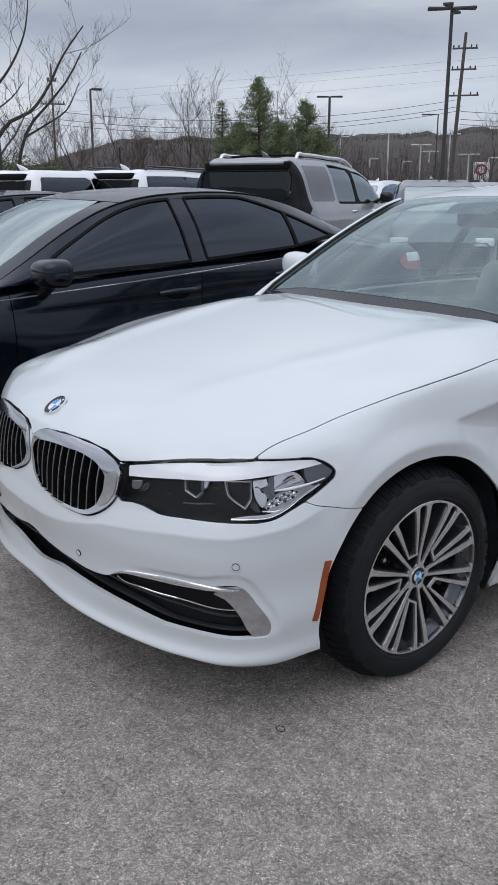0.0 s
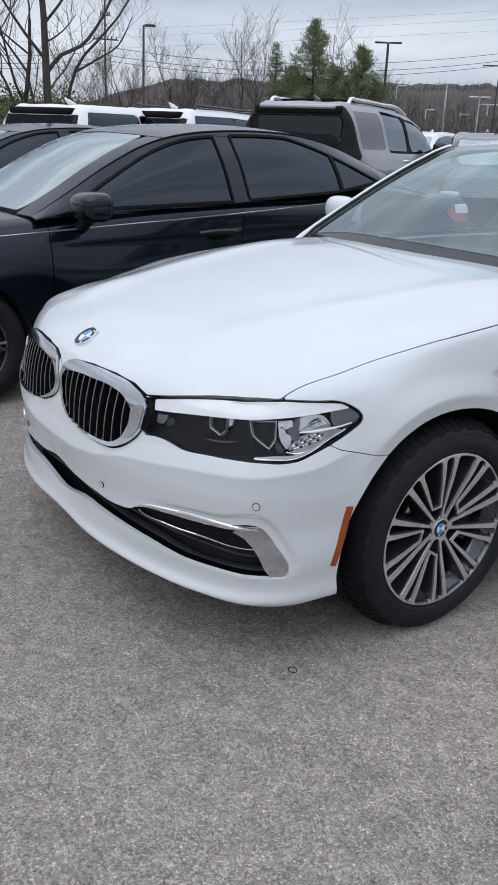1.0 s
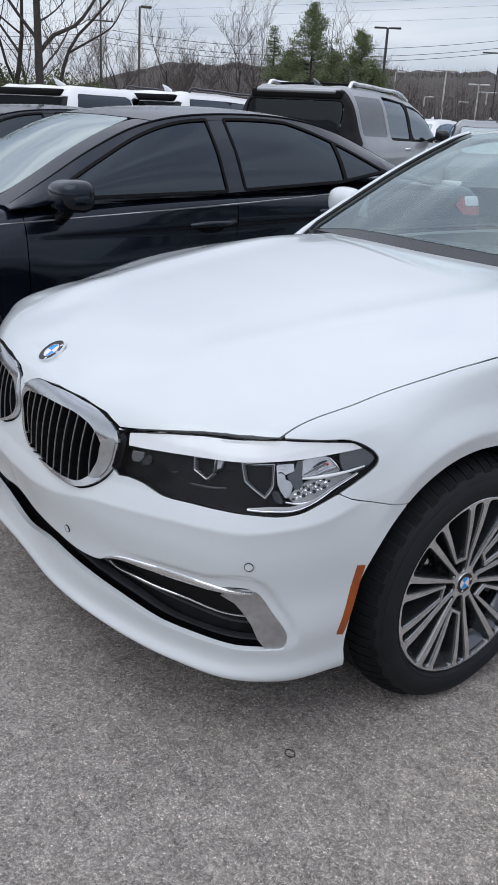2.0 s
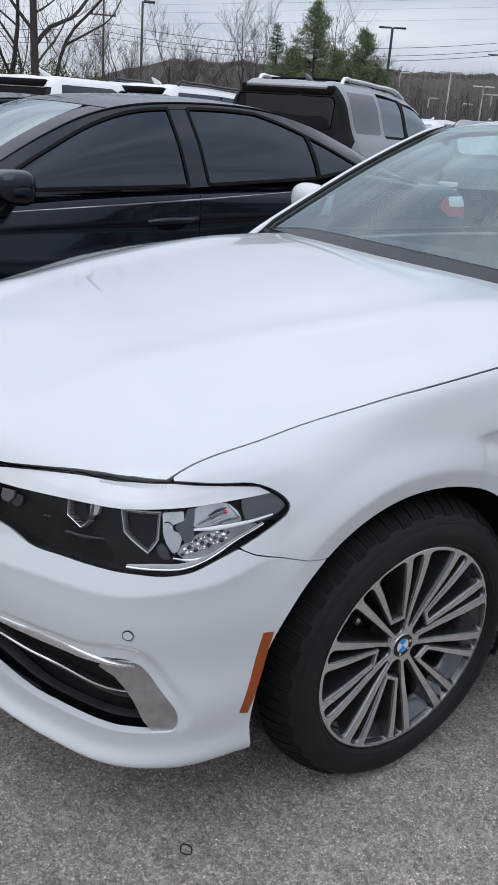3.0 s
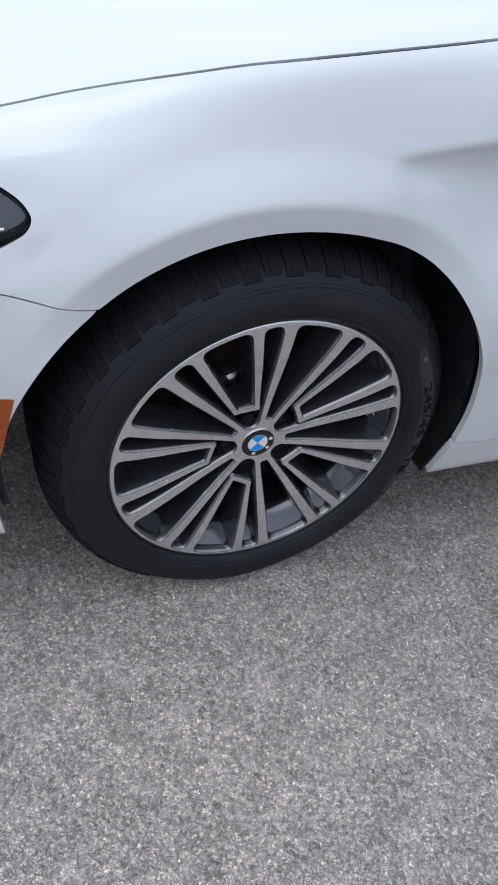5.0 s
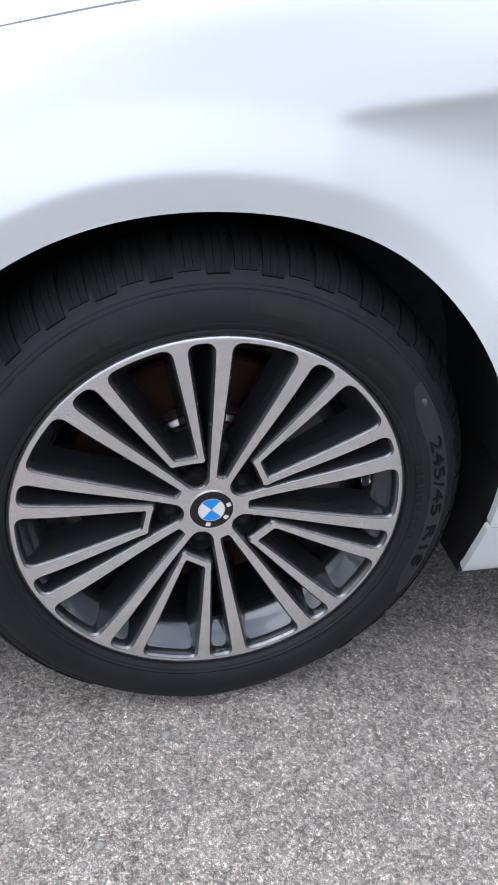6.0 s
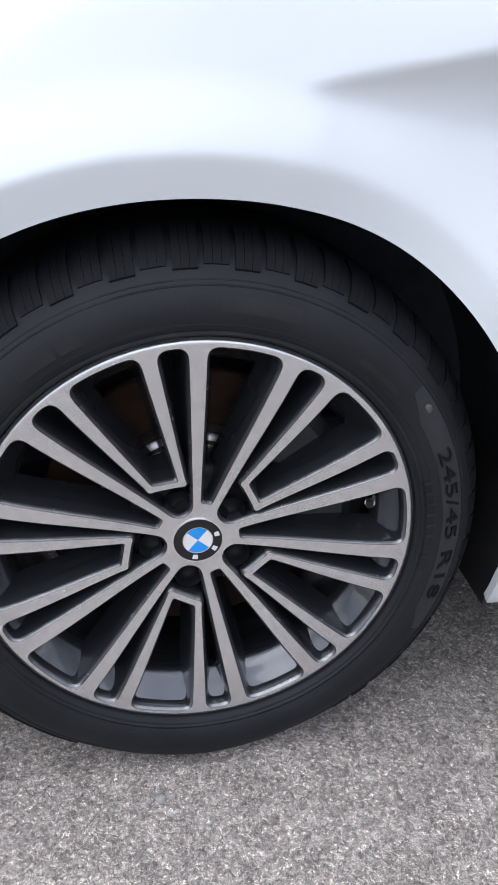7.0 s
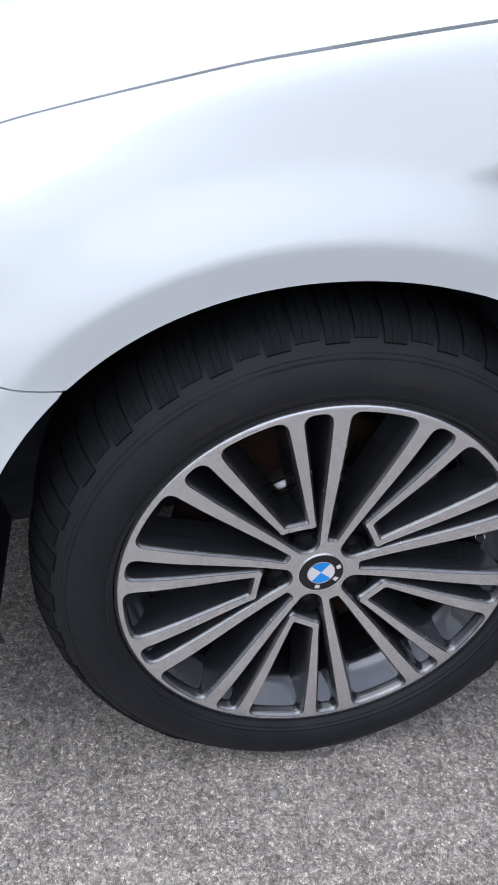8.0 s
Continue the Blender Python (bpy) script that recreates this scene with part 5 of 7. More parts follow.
# mirrors
for sx in (1, -1):
    bm = bmesh.new()
    bmesh.ops.create_uvsphere(bm, u_segments=28, v_segments=16, radius=1)
    for q in bm.verts:
        x, y, z = q.co
        sq = lambda c, e: math.copysign(abs(c) ** e, c)
        q.co = (sx * (1.005 + 0.115 * sq(x, 0.75)), 1.075 + 0.075 * sq(y, 0.8) * (1.0 if y < 0 else 0.45), 1.085 + 0.07 * sq(z, 0.8) + 0.012 * x)
    mir = part("door_mirror", bm, white_paint, car, smooth=80)
    bm = bmesh.new()
    tube(bm, [(sx * 0.86, 1.06, 0.99), (sx * 0.91, 1.06, 1.02), (sx * 0.97, 1.07, 1.045)], [0.028, 0.022, 0.02], 10)
    part("mirror_foot", bm, gloss_black, mir, smooth=60)
    bm = bmesh.new()
    box(bm, sx * 0.91, sx * 1.10, 1.108, 1.112, 1.03, 1.135, 0.0)
    part("mirror_glass", bm, chrome, mir)

# inside: dashboard, wheel, seats, mirror
bm = bmesh.new()
rows = []
for x in np.linspace(-0.72, 0.72, 25):
    rows.append([bm.verts.new((x, y, z - 0.03 * abs(x / 0.7) ** 2)) for y, z in ((0.70, 0.96), (0.95, 1.0), (1.12, 1.005), (1.22, 0.97), (1.24, 0.80), (1.16, 0.55), (0.7, 0.5))])
for a, b in zip(rows[:-1], rows[1:]):
    for j in range(6):
        bm.faces.new((a[j], b[j], b[j + 1], a[j + 1]))
bmesh.ops.recalc_face_normals(bm, faces=bm.faces[:])
part("dashboard", bm, dash_grey, car, smooth=40)
bm = bmesh.new()
ringp = [Vector((0.37 + 0.185 * math.cos(a), 1.42, 0.90 + 0.185 * math.sin(a))) for a in np.linspace(0, math.tau, 40, endpoint=False)]
turn = Matrix.Rotation(radians(-24), 3, "X")
ringp = [Vector((0.37, 1.42, 0.90)) + turn @ (p - Vector((0.37, 1.42, 0.90))) for p in ringp]
tube(bm, ringp, 0.016, 8, closed=True)
for a in (0, math.pi, -math.pi / 2):
    tube(bm, [Vector((0.37, 1.40, 0.90)), Vector((0.37, 1.42, 0.90)) + turn @ Vector((0.18 * math.cos(a), 0, 0.18 * math.sin(a)))], 0.014, 6)
part("steering_wheel", bm, matt_black, car, smooth=60)


def seat(x, y, mat):
    bm = bmesh.new()
    box(bm, x - 0.26, x + 0.26, y - 0.30, y + 0.25, 0.35, 0.55, 0.07, 3)
    s = part("seat", bm, mat, car, smooth=60)
    bm = bmesh.new()
    box(bm, x - 0.25, x + 0.25, y + 0.20, y + 0.34, 0.45, 1.12, 0.07, 3)
    bmesh.ops.rotate(bm, cent=(x, y + 0.27, 0.5), matrix=Matrix.Rotation(radians(-18), 3, "X"), verts=bm.verts[:])
    part("backrest", bm, mat, s, smooth=60)
    bm = bmesh.new()
    box(bm, x - 0.13, x + 0.13, y + 0.44, y + 0.54, 1.10, 1.28, 0.045, 3)
    part("headrest", bm, mat, s, smooth=60)


for x in (-0.37, 0.37):
    seat(x, 1.62, leather)
    seat(x * 1.02, 2.50, leather)
bm = bmesh.new()
box(bm, -0.13, 0.13, 1.24, 1.275, 1.30, 1.37, 0.015, 2)
part("inside_mirror", bm, matt_black, car, smooth=50)
bm = bmesh.new()
box(bm, -0.80, 0.80, 0.75, 3.2, 0.26, 0.34, 0.02)
part("cabin_floor", bm, liner_black, car)


# ---- the black saloon beside it ----
B_PLAN = [(0, -0.93), (0.35, -0.90), (0.6, -0.82), (0.78, -0.68), (0.86, -0.5), (0.885, -0.3), (0.895, 0), (0.90, 0.8), (0.905, 1.6), (0.90, 2.4), (0.89, 3.05), (0.865, 3.4), (0.80, 3.68), (0.55, 3.84), (0, 3.90)]
B_SECTIONS = [
    [(.08, .2), (.02, .22), (0, .3), (0, .4), (.02, .5), (.04, .58), (.07, .65), (.11, .70), (.16, .74), (.20, .765)],
    [(.08, .2), (.03, .22), (.01, .35), (0, .5), (0, .62), (.01, .72), (.03, .80), (.06, .86), (.10, .90), (.15, .93)],
    [(.10, .2), (.05, .22), (.03, .32), (.015, .45), (.005, .6), (0, .72), (0, .80), (.006, .87), (.014, .96), (.025, 1.04)],
    [(.10, .2), (.04, .22), (.01, .35), (0, .5), (0, .62), (.005, .74), (.015, .85), (.03, .95), (.05, 1.04), (.10, 1.10)],
    [(.12, .25), (.04, .28), (0, .38), (0, .48), (.01, .58), (.02, .68), (.04, .8), (.05, .9), (.07, 1.0), (.12, 1.08)],
]
B_SPINE = [(-0.75, .77), (-0.4, .90), (0, .97), (0.5, 1.0), (1.5, 1.0), (2.6, 1.06), (3.2, 1.11), (3.85, 1.09)]
B_EDGE = [(-0.75, .74), (-0.4, .85), (0, .92), (0.5, .965), (1.5, 0.99), (2.6, 1.05), (3.2, 1.09), (3.85, 1.07)]


def cabin_surfaces(rail_pts, middle_pts, belt, n_t=91, n_u=15, n_w=15, bow=0.03):
    """The upper part of a car: a top from the rails to the middle line, and a side from the rails to the belt."""
    k = np.linspace(0, 1, len(rail_pts))
    t = np.linspace(0, 1, n_t)
    r, m = hermite(k, rail_pts, t), hermite(k, middle_pts, t)
    q = 1 - np.linspace(0, 1, n_u)
    tp = np.stack([r[:, None, 0] * q, m[:, None, 1] + (r[:, None, 1] - m[:, None, 1]) * q**2.2, m[:, None, 2] - (m[:, None, 2] - r[:, None, 2]) * q**2.2], 2)
    by, bx, bz = np.array(belt, float).T
    lo = np.stack([np.interp(r[:, 1], by, bx), r[:, 1], np.interp(r[:, 1], by, bz)], 1)
    ww = np.linspace(0, 1, n_w)
    sd = r[:, None] * (1 - ww)[None, :, None] + lo[:, None] * ww[None, :, None]
    sd[:, :, 0] += bow * np.sin(ww * math.pi)[None]
    return dict(top=tp.reshape(-1, 3), top_f=grid_faces(n_t, n_u), t=np.repeat(t, n_u), u=np.tile(1 - q, n_t), side=sd.reshape(-1, 3),
                side_f=[tuple(reversed(x)) for x in grid_faces(n_t, n_w)], rail=r, low=lo)


bcar = thing("car", "black saloon car with dark tinted windows, parked beside the white one", "car", "parked cars")
bv, bf = saloon_skin(B_PLAN, ["nose", 0.0, 1.5, 2.7, "tail"], B_SECTIONS, B_SPINE, B_EDGE, 0.72, fine=0.03, coarse=0.035, n_side=60, n_top=24)[:2]
by, bz, bx = bv[:, 1], bv[:, 2], bv[:, 0]
# a hollow under the shoulder line of the doors
below = 0.845 + 0.05 * (by - 0.45) - bz
bv[:, 0] -= np.where(bx > 0.6, 0.016 * step01(below, 0, 0.03) * (1 - step01(below, 0.05, 0.22)) * step01(by, 0.3, 0.8) * (1 - step01(by, 2.2, 2.6)), 0)
bx = bv[:, 0]
fa = np.where(bx > 0.5, np.maximum(np.hypot(by, bz - 0.32) - 0.355, bz - 0.8), 1.0)
fr = np.where(bx > 0.5, np.maximum(np.hypot(by - 2.7, bz - 0.32) - 0.355, bz - 0.8), 1.0)
b_hood = np.minimum.reduce([0.30 - by + 0.12 * (bx / 0.7) ** 2, 0.745 - bx, bz - 0.68, by + 0.86])
cuts = [("bonnet", np.minimum(b_hood, 1) - 0.002, True),
        ("front_body", np.minimum.reduce([0.468 - by, -b_hood - 0.002, fa, np.where((by > 0.30 + 0.12 * (bx / 0.7) ** 2) & (bz > 0.7), bx - 0.74, 1.0)]), True),
        ("front_door", np.minimum.reduce([by - 0.473, 1.648 - by, bz - 0.27, bx - 0.80]), False),
        ("rear_door", np.minimum.reduce([by - 1.653, 2.52 - by, bz - 0.27, fr, bx - 0.80]), False),
        ("sill", np.minimum.reduce([by - 0.36, 2.4 - by, 0.268 - bz, fa, fr, bx - 0.5]), False),
        ("rear_body", np.minimum.reduce([by - 2.525, fr, np.where(by < 2.95, bx - 0.66, 1.0)]), True)]
for nm, field, both in cuts:
    v, f = clip(bv, bf, field)
    if both:
        panel(nm, v, f, black_paint, bcar, both=True)
    else:
        for m in (False, True):
            panel(nm, v, f, black_paint, bcar, mirror=m)
# tail lights that wrap round the rear corners
t_lamp = np.minimum.reduce([by - 3.36 - 1.6 * np.abs(bz - 0.99), bz - 0.925, 1.045 - bz, bx - 0.40])
t_clear = np.minimum(by - 3.47, bz - 0.985)
for fld, nm, mt in ((np.minimum.reduce([t_lamp, -t_clear - 0.002]), "tail_light", red_lens), (np.minimum(t_lamp, t_clear), "reversing_light", lamp_white)):
    v, f = clip(bv * np.array([1.006, 1.0022, 1.0]), bf, fld)
    for m in (False, True):
        panel(nm, v, f, mt, bcar, mirror=m, depth=0.01)
b_rows = len(bv) // 84
bg = bv.reshape(b_rows, 84, 3)


def black_side(y, z, off=0.0):
    mask = bg[:, 30, 0] > 0.5
    rows = np.where(mask)[0]
    r = rows[np.argmin(np.abs(bg[rows, 30, 1] - y))]
    return float(np.interp(z, np.maximum.accumulate(bg[r, :60, 2]), bg[r, :60, 0])) + off


for sx in (1, -1):
    # coachline, handles, mirrors
    bm = bmesh.new()
    tube(bm, [(sx * black_side(y, 0.902 + 0.081 * (y - 0.45), 0.0005), y, 0.902 + 0.081 * (y - 0.45)) for y in np.linspace(-0.12, 2.5, 40)], 0.0042, 6)
    part("coachline", bm, satin, bcar, "thin silver coachline", smooth=60)
    for y0 in (1.50, 2.36):
        z0 = 0.79 + 0.081 * (y0 - 0.45) + 0.020
        bm = bmesh.new()
        xs = black_side(y0, z0)
        tube(bm, along([(sx * (xs - 0.01), y0 - 0.135, z0 - 0.012), (sx * (xs + 0.032), y0 - 0.08, z0), (sx * (xs + 0.034), y0 + 0.06, z0 + 0.006), (sx * (xs - 0.005), y0 + 0.125, z0 + 0.01)], 16), 0.0185, 10)
        h_o = part("door_handle", bm, black_paint, bcar, smooth=60)
        # the handle's cup: a black disc that paints in the shade of its hollow
        bm = bmesh.new()
        bmesh.ops.create_uvsphere(bm, u_segments=24, v_segments=8, radius=1)
        for q in bm.verts:
            q.co = (sx * (xs - 0.001 + 0.004 * q.co.x), y0 - 0.02 + 0.085 * q.co.y, z0 - 0.016 + 0.034 * q.co.z)
        part("handle_cup_shade", bm, seal_black, h_o, smooth=60)
    bm = bmesh.new()
    bmesh.ops.create_uvsphere(bm, u_segments=28, v_segments=16, radius=1)
    for q in bm.verts:
        x, y, z = q.co
        sq = lambda c, e: math.copysign(abs(c) ** e, c)
        q.co = (sx * (1.045 + 0.15 * sq(x, 0.6)), 0.65 + 0.115 * sq(y, 0.8) * (1.0 if y < 0 else 0.5), 1.045 + 0.076 * sq(z, 0.62) + 0.01 * x)
    mir = part("door_mirror", bm, black_paint, bcar, "black door mirror", smooth=80)
    bm = bmesh.new()
    tube(bm, [(sx * 0.86, 0.65, 0.93), (sx * 0.93, 0.65, 0.955), (sx * 0.98, 0.65, 0.985)], [0.035, 0.028, 0.03], 10)
    part("mirror_foot", bm, gloss_black, mir, smooth=60)
    for wy in (0, 2.7):
        bm = bmesh.new()
        rows = []
        for k in range(25):
            a = math.pi * (-0.08 + 1.16 * k / 24)
            rows.append([bm.verts.new((sx * x, wy + r * math.cos(a), 0.32 + r * math.sin(a))) for x, r in ((0.875, 0.362), (0.60, 0.37), (0.58, 0.34), (0.58, 0.02))])
        for a, b in zip(rows[:-1], rows[1:]):
            for j in range(3):
                bm.faces.new((a[j], a[j + 1], b[j + 1], b[j]))
        part("arch_liner", bm, liner_black, bcar, smooth=60)

B_RAIL = [(0.775, 0.40, 0.975), (0.735, 0.62, 1.10), (0.69, 0.88, 1.25), (0.645, 1.15, 1.37), (0.62, 1.45, 1.437), (0.605, 1.85, 1.464), (0.60, 2.2, 1.452), (0.60, 2.5, 1.395), (0.615, 2.78, 1.295), (0.66, 3.05, 1.18), (0.69, 3.22, 1.12)]
B_MIDDLE = [(0, 0.28, 0.995), (0, 0.52, 1.13), (0, 0.76, 1.275), (0, 1.0, 1.39), (0, 1.30, 1.462), (0, 1.78, 1.495), (0, 2.18, 1.485), (0, 2.55, 1.43), (0, 2.85, 1.33), (0, 3.12, 1.20), (0, 3.3, 1.125)]
B_BELT = [(0.36, 0.84, 0.955), (0.8, 0.872, 1.015), (1.6, 0.878, 1.055), (2.37, 0.865, 1.115), (2.75, 0.84, 1.185), (3.25, 0.78, 1.11)]
cs = cabin_surfaces(B_RAIL, B_MIDDLE, B_BELT, n_t=361, n_w=41)
th, tb = 3.3 / 10, 6.75 / 10
v, f = clip(cs["top"], cs["top_f"], np.minimum.reduce([th - cs["t"], cs["t"] - 0.01, cs["u"] - 0.16]))
g = panel("windscreen", v, f, sky_glass, bcar, both=True, depth=0)
g.visible_shadow = False
v, f = clip(cs["top"], cs["top_f"], np.minimum.reduce([cs["t"] - th - 0.004, tb - cs["t"], cs["u"] + 0.01]))
panel("roof", v, f, black_paint, bcar, both=True)
v, f = clip(cs["top"], cs["top_f"], np.minimum.reduce([cs["t"] - tb - 0.004, 1.01 - cs["t"], cs["u"] - 0.08]))
panel("rear_window", v, f, tint_glass, bcar, both=True, depth=0)
for lo_t, hi_t, wd in ((-0.01, th, 0.16), (tb, 1.01, 0.08)):
    v, f = clip(cs["top"], cs["top_f"], np.minimum.reduce([cs["t"] - lo_t, hi_t - cs["t"], wd - cs["u"]]))
    for m in (False, True):
        panel("pillar", v, f, black_paint, bcar, mirror=m)
sv = cs["side"]
yy, zz = sv[:, 1], sv[:, 2]
rz, lz = np.interp(yy, cs["rail"][:, 1], cs["rail"][:, 2]), np.interp(yy, cs["low"][:, 1], cs["low"][:, 2])
win = np.minimum.reduce([rz - 0.034 - 0.030 * (1 - step01(yy, 0.85, 1.45)) - 0.095 * np.clip((yy - 2.1) / 0.6, 0, 1) - zz, zz - lz - 0.014, yy - 0.60, 2.80 - yy])
post = np.minimum(np.abs(yy - 1.645 - 0.06 * (1.06 - zz)) - 0.062, np.abs(yy - 2.41) - 0.009)
for m in (False, True):
    v, f = clip(sv, cs["side_f"], np.minimum(-win, yy - 0.40))
    panel("window_frame", v, f, black_paint, bcar, mirror=m, depth=0.012)
    mid_y = 1.645 + 0.06 * (1.06 - zz)
    for stretch in (mid_y - yy, np.minimum(yy - mid_y, 2.41 - yy), yy - 2.41):
        v, f = clip(sv, cs["side_f"], np.minimum.reduce([win - 0.001, post, stretch]))
        panel("side_window", v - np.array([0.006, 0, 0]), f, tint_glass, bcar, mirror=m, depth=0, label="dark tinted side window")
    for near in (yy - 2.0, 2.0 - yy):
        v, f = clip(sv, cs["side_f"], np.minimum.reduce([win - 0.0005, -post, near]))
        panel("window_post", v - np.array([0.003, 0, 0]), f, black_paint, bcar, mirror=m, depth=0.006)
# rubber seals round the windows and along the roof
for m in (False, True):
    v, f = clip(sv + np.array([0.004, 0, 0]), cs["side_f"], np.minimum.reduce([0.0068 - np.abs(np.minimum(win, post) + 0.004), win + 0.014, yy - 0.58]))
    panel("window_seal", v, f, seal_black, bcar, mirror=m, depth=0.006)
    bm = bmesh.new()
    roof_line = [(p[0] + 0.006, p[1], p[2] - 0.006) for p in cs["rail"] if 0.42 < p[1] < 2.95]
    tube(bm, [((-1 if m else 1) * x, y, z) for x, y, z in roof_line], 0.0055, 6)
    part("roof_seal", bm, seal_black, bcar, smooth=60)
# dark seats and tub inside
bm = bmesh.new()
box(bm, -0.70, 0.70, 0.45, 3.0, 0.30, 0.96, 0.05)
part("cabin_tub", bm, liner_black, bcar)
for x in (-0.36, 0.36):
    bm = bmesh.new()
    box(bm, x - 0.24, x + 0.24, 1.55, 1.70, 0.9, 1.18, 0.05, 2)
    box(bm, x - 0.12, x + 0.12, 1.62, 1.72, 1.18, 1.33, 0.04, 2)
    part("seat_back", bm, leather, bcar, smooth=60)
bm = bmesh.new()
box(bm, -0.72, 0.72, 0.42, 0.86, 0.90, 0.985, 0.04, 2)
part("dashboard", bm, matt_black, bcar, smooth=60)


def plain_wheel(parent, r_tyre, r_rim, m, face=None, spokes=7):
    """A simple cast wheel with its tyre; its outside is +x."""
    prof = along([(r_rim, -0.19), (r_rim + 0.03, -0.205), (r_tyre - 0.02, -0.20), (r_tyre, -0.17), (r_tyre, -0.04), (r_tyre - 0.012, -0.01), (r_tyre - 0.04, 0.006), (r_rim + 0.02, 0.008), (r_rim, -0.004)], 30)
    v, f = lathe([tuple(p) for p in prof], 56)
    w = mesh_object("wheel", v, f, rubber, parent, "black tyre on a dark alloy wheel")
    w.matrix_basis = m
    v, f = lathe([(r_rim + 0.004, -0.003), (r_rim - 0.004, 0.0), (r_rim - 0.014, -0.008), (r_rim - 0.02, -0.05), (r_rim - 0.025, -0.19)], 56)
    mesh_object("rim_ring", v, f, face or rim_paint, w)
    bm = bmesh.new()
    for k in range(spokes):
        a = math.tau * k / spokes
        for d in (-0.09, 0.09):
            tube(bm, [(-0.03, 0.02 * math.cos(a), 0.02 * math.sin(a)), (-0.022, 0.5 * r_rim * math.cos(a + d * 0.5), 0.5 * r_rim * math.sin(a + d * 0.5)), (-0.010, (r_rim - 0.008) * math.cos(a + d), (r_rim - 0.008) * math.sin(a + d))], [0.018, 0.012, 0.013], 6)
    part("spokes", bm, face or rim_paint, w, smooth=60)
    v, f = lathe([(0.0, -0.012), (0.03, -0.014), (0.05, -0.022), (0.055, -0.05)], 24)
    mesh_object("wheel_hub", v, f, face or rim_paint, w)
    v, f = lathe([(r_rim - 0.03, -0.09), (0.04, -0.09)], 32)
    mesh_object("brake_disc", v, f, rust, w)
    return w


for wy in (0, 2.7):
    plain_wheel(bcar, 0.32, 0.215, Matrix.Translation((0.885, wy, 0.32)))
    plain_wheel(bcar, 0.32, 0.215, Matrix.Translation((-0.885, wy, 0.32)) @ Matrix.Rotation(math.pi, 4, "Z"))
bcar.matrix_basis = Matrix.Translation((-2.775, -0.62, 0.0))
second = copy_thing(bcar, Matrix.Translation((-5.75, -0.45, 0.0)))
tagged(second, label="black saloon car standing behind another black saloon")


# ---- ground ----
def asphalt_material():
    m = material("worn_asphalt", (0.16, 0.16, 0.16), 0.85)
    n, l, p = nodes_of(m)
    tc = n.new("ShaderNodeTexCoord")

    def add(kind, **values):
        k = n.new("ShaderNode" + kind)
        for key, val in values.items():
            k.inputs[key].default_value = val
        return k

    def ramp(src, stops):
        r = n.new("ShaderNodeValToRGB")
        while len(r.color_ramp.elements) < len(stops):
            r.color_ramp.elements.new(0.5)
        for e, (pos, c) in zip(r.color_ramp.elements, stops):
            e.position, e.color = pos, (*c, 1)
        l.new(src, r.inputs["Fac"])
        return r.outputs["Color"]

    def mix(mode, fac, a, b):
        k = n.new("ShaderNodeMix")
        k.data_type, k.blend_type = "RGBA", mode
        if isinstance(fac, float):
            k.inputs["Factor"].default_value = fac
        else:
            l.new(fac, k.inputs["Factor"])
        l.new(a, k.inputs[6])
        l.new(b, k.inputs[7])
        return k.outputs[2]
    warp = add("TexNoise", Scale=90.0, Detail=3.0)
    l.new(tc.outputs["Object"], warp.inputs["Vector"])
    vadd = n.new("ShaderNodeMix")
    vadd.data_type, vadd.blend_type = "RGBA", "LINEAR_LIGHT"
    vadd.inputs["Factor"].default_value = 0.006
    l.new(tc.outputs["Object"], vadd.inputs[6])
    l.new(warp.outputs["Color"], vadd.inputs[7])
    cells = add("TexVoronoi", Scale=380.0)
    fine = add("TexVoronoi", Scale=1050.0)
    edge = add("TexVoronoi", Scale=150.0)
    for k in (cells, edge, fine):
        l.new(vadd.outputs[2], k.inputs["Vector"])
    big = add("TexNoise", Scale=1.1, Detail=6.0, Roughness=0.6)
    mid = add("TexNoise", Scale=14.0, Detail=7.0, Roughness=0.75)
    for k in (big, mid):
        l.new(tc.outputs["Object"], k.inputs["Vector"])
    grit = add("TexNoise", Scale=230.0, Detail=6.0, Roughness=0.85)
    l.new(tc.outputs["Object"], grit.inputs["Vector"])
    stone = ramp(cells.outputs["Color"], [(0.15, (0.115, 0.108, 0.101)), (0.42, (0.205, 0.193, 0.182)), (0.66, (0.298, 0.281, 0.264)), (0.88, (0.500, 0.474, 0.447))])
    sand = ramp(fine.outputs["Color"], [(0.15, (0.13, 0.124, 0.116)), (0.55, (0.248, 0.235, 0.222)), (0.9, (0.440, 0.417, 0.394))])
    base = mix("MIX", 0.42, stone, sand)
    chip = ramp(edge.outputs["Distance"], [(0.20, (1.5, 1.46, 1.4)), (0.34, (1, 1, 1)), (0.62, (1, 1, 1)), (0.8, (0.6, 0.6, 0.6))])
    base = mix("MULTIPLY", 0.7, base, chip)
    base = mix("MULTIPLY", 1.0, base, ramp(grit.outputs["Fac"], [(0.33, (0.54, 0.528, 0.522)), (0.5, (1.06, 1.025, 1.005)), (0.64, (1.86, 1.79, 1.75))]))
    base = mix("MULTIPLY", 1.0, base, ramp(edge.outputs["Color"], [(0.15, (0.91, 0.907, 0.90)), (0.5, (1.18, 1.177, 1.17)), (0.85, (1.52, 1.512, 1.50))]))
    dust = add("TexNoise", Scale=640.0, Detail=2.0, Roughness=0.7)
    l.new(tc.outputs["Object"], dust.inputs["Vector"])
    base = mix("MULTIPLY", 1.0, base, ramp(dust.outputs["Fac"], [(0.34, (0.58, 0.58, 0.58)), (0.5, (1.0, 1.0, 1.0)), (0.66, (1.55, 1.545, 1.53))]))
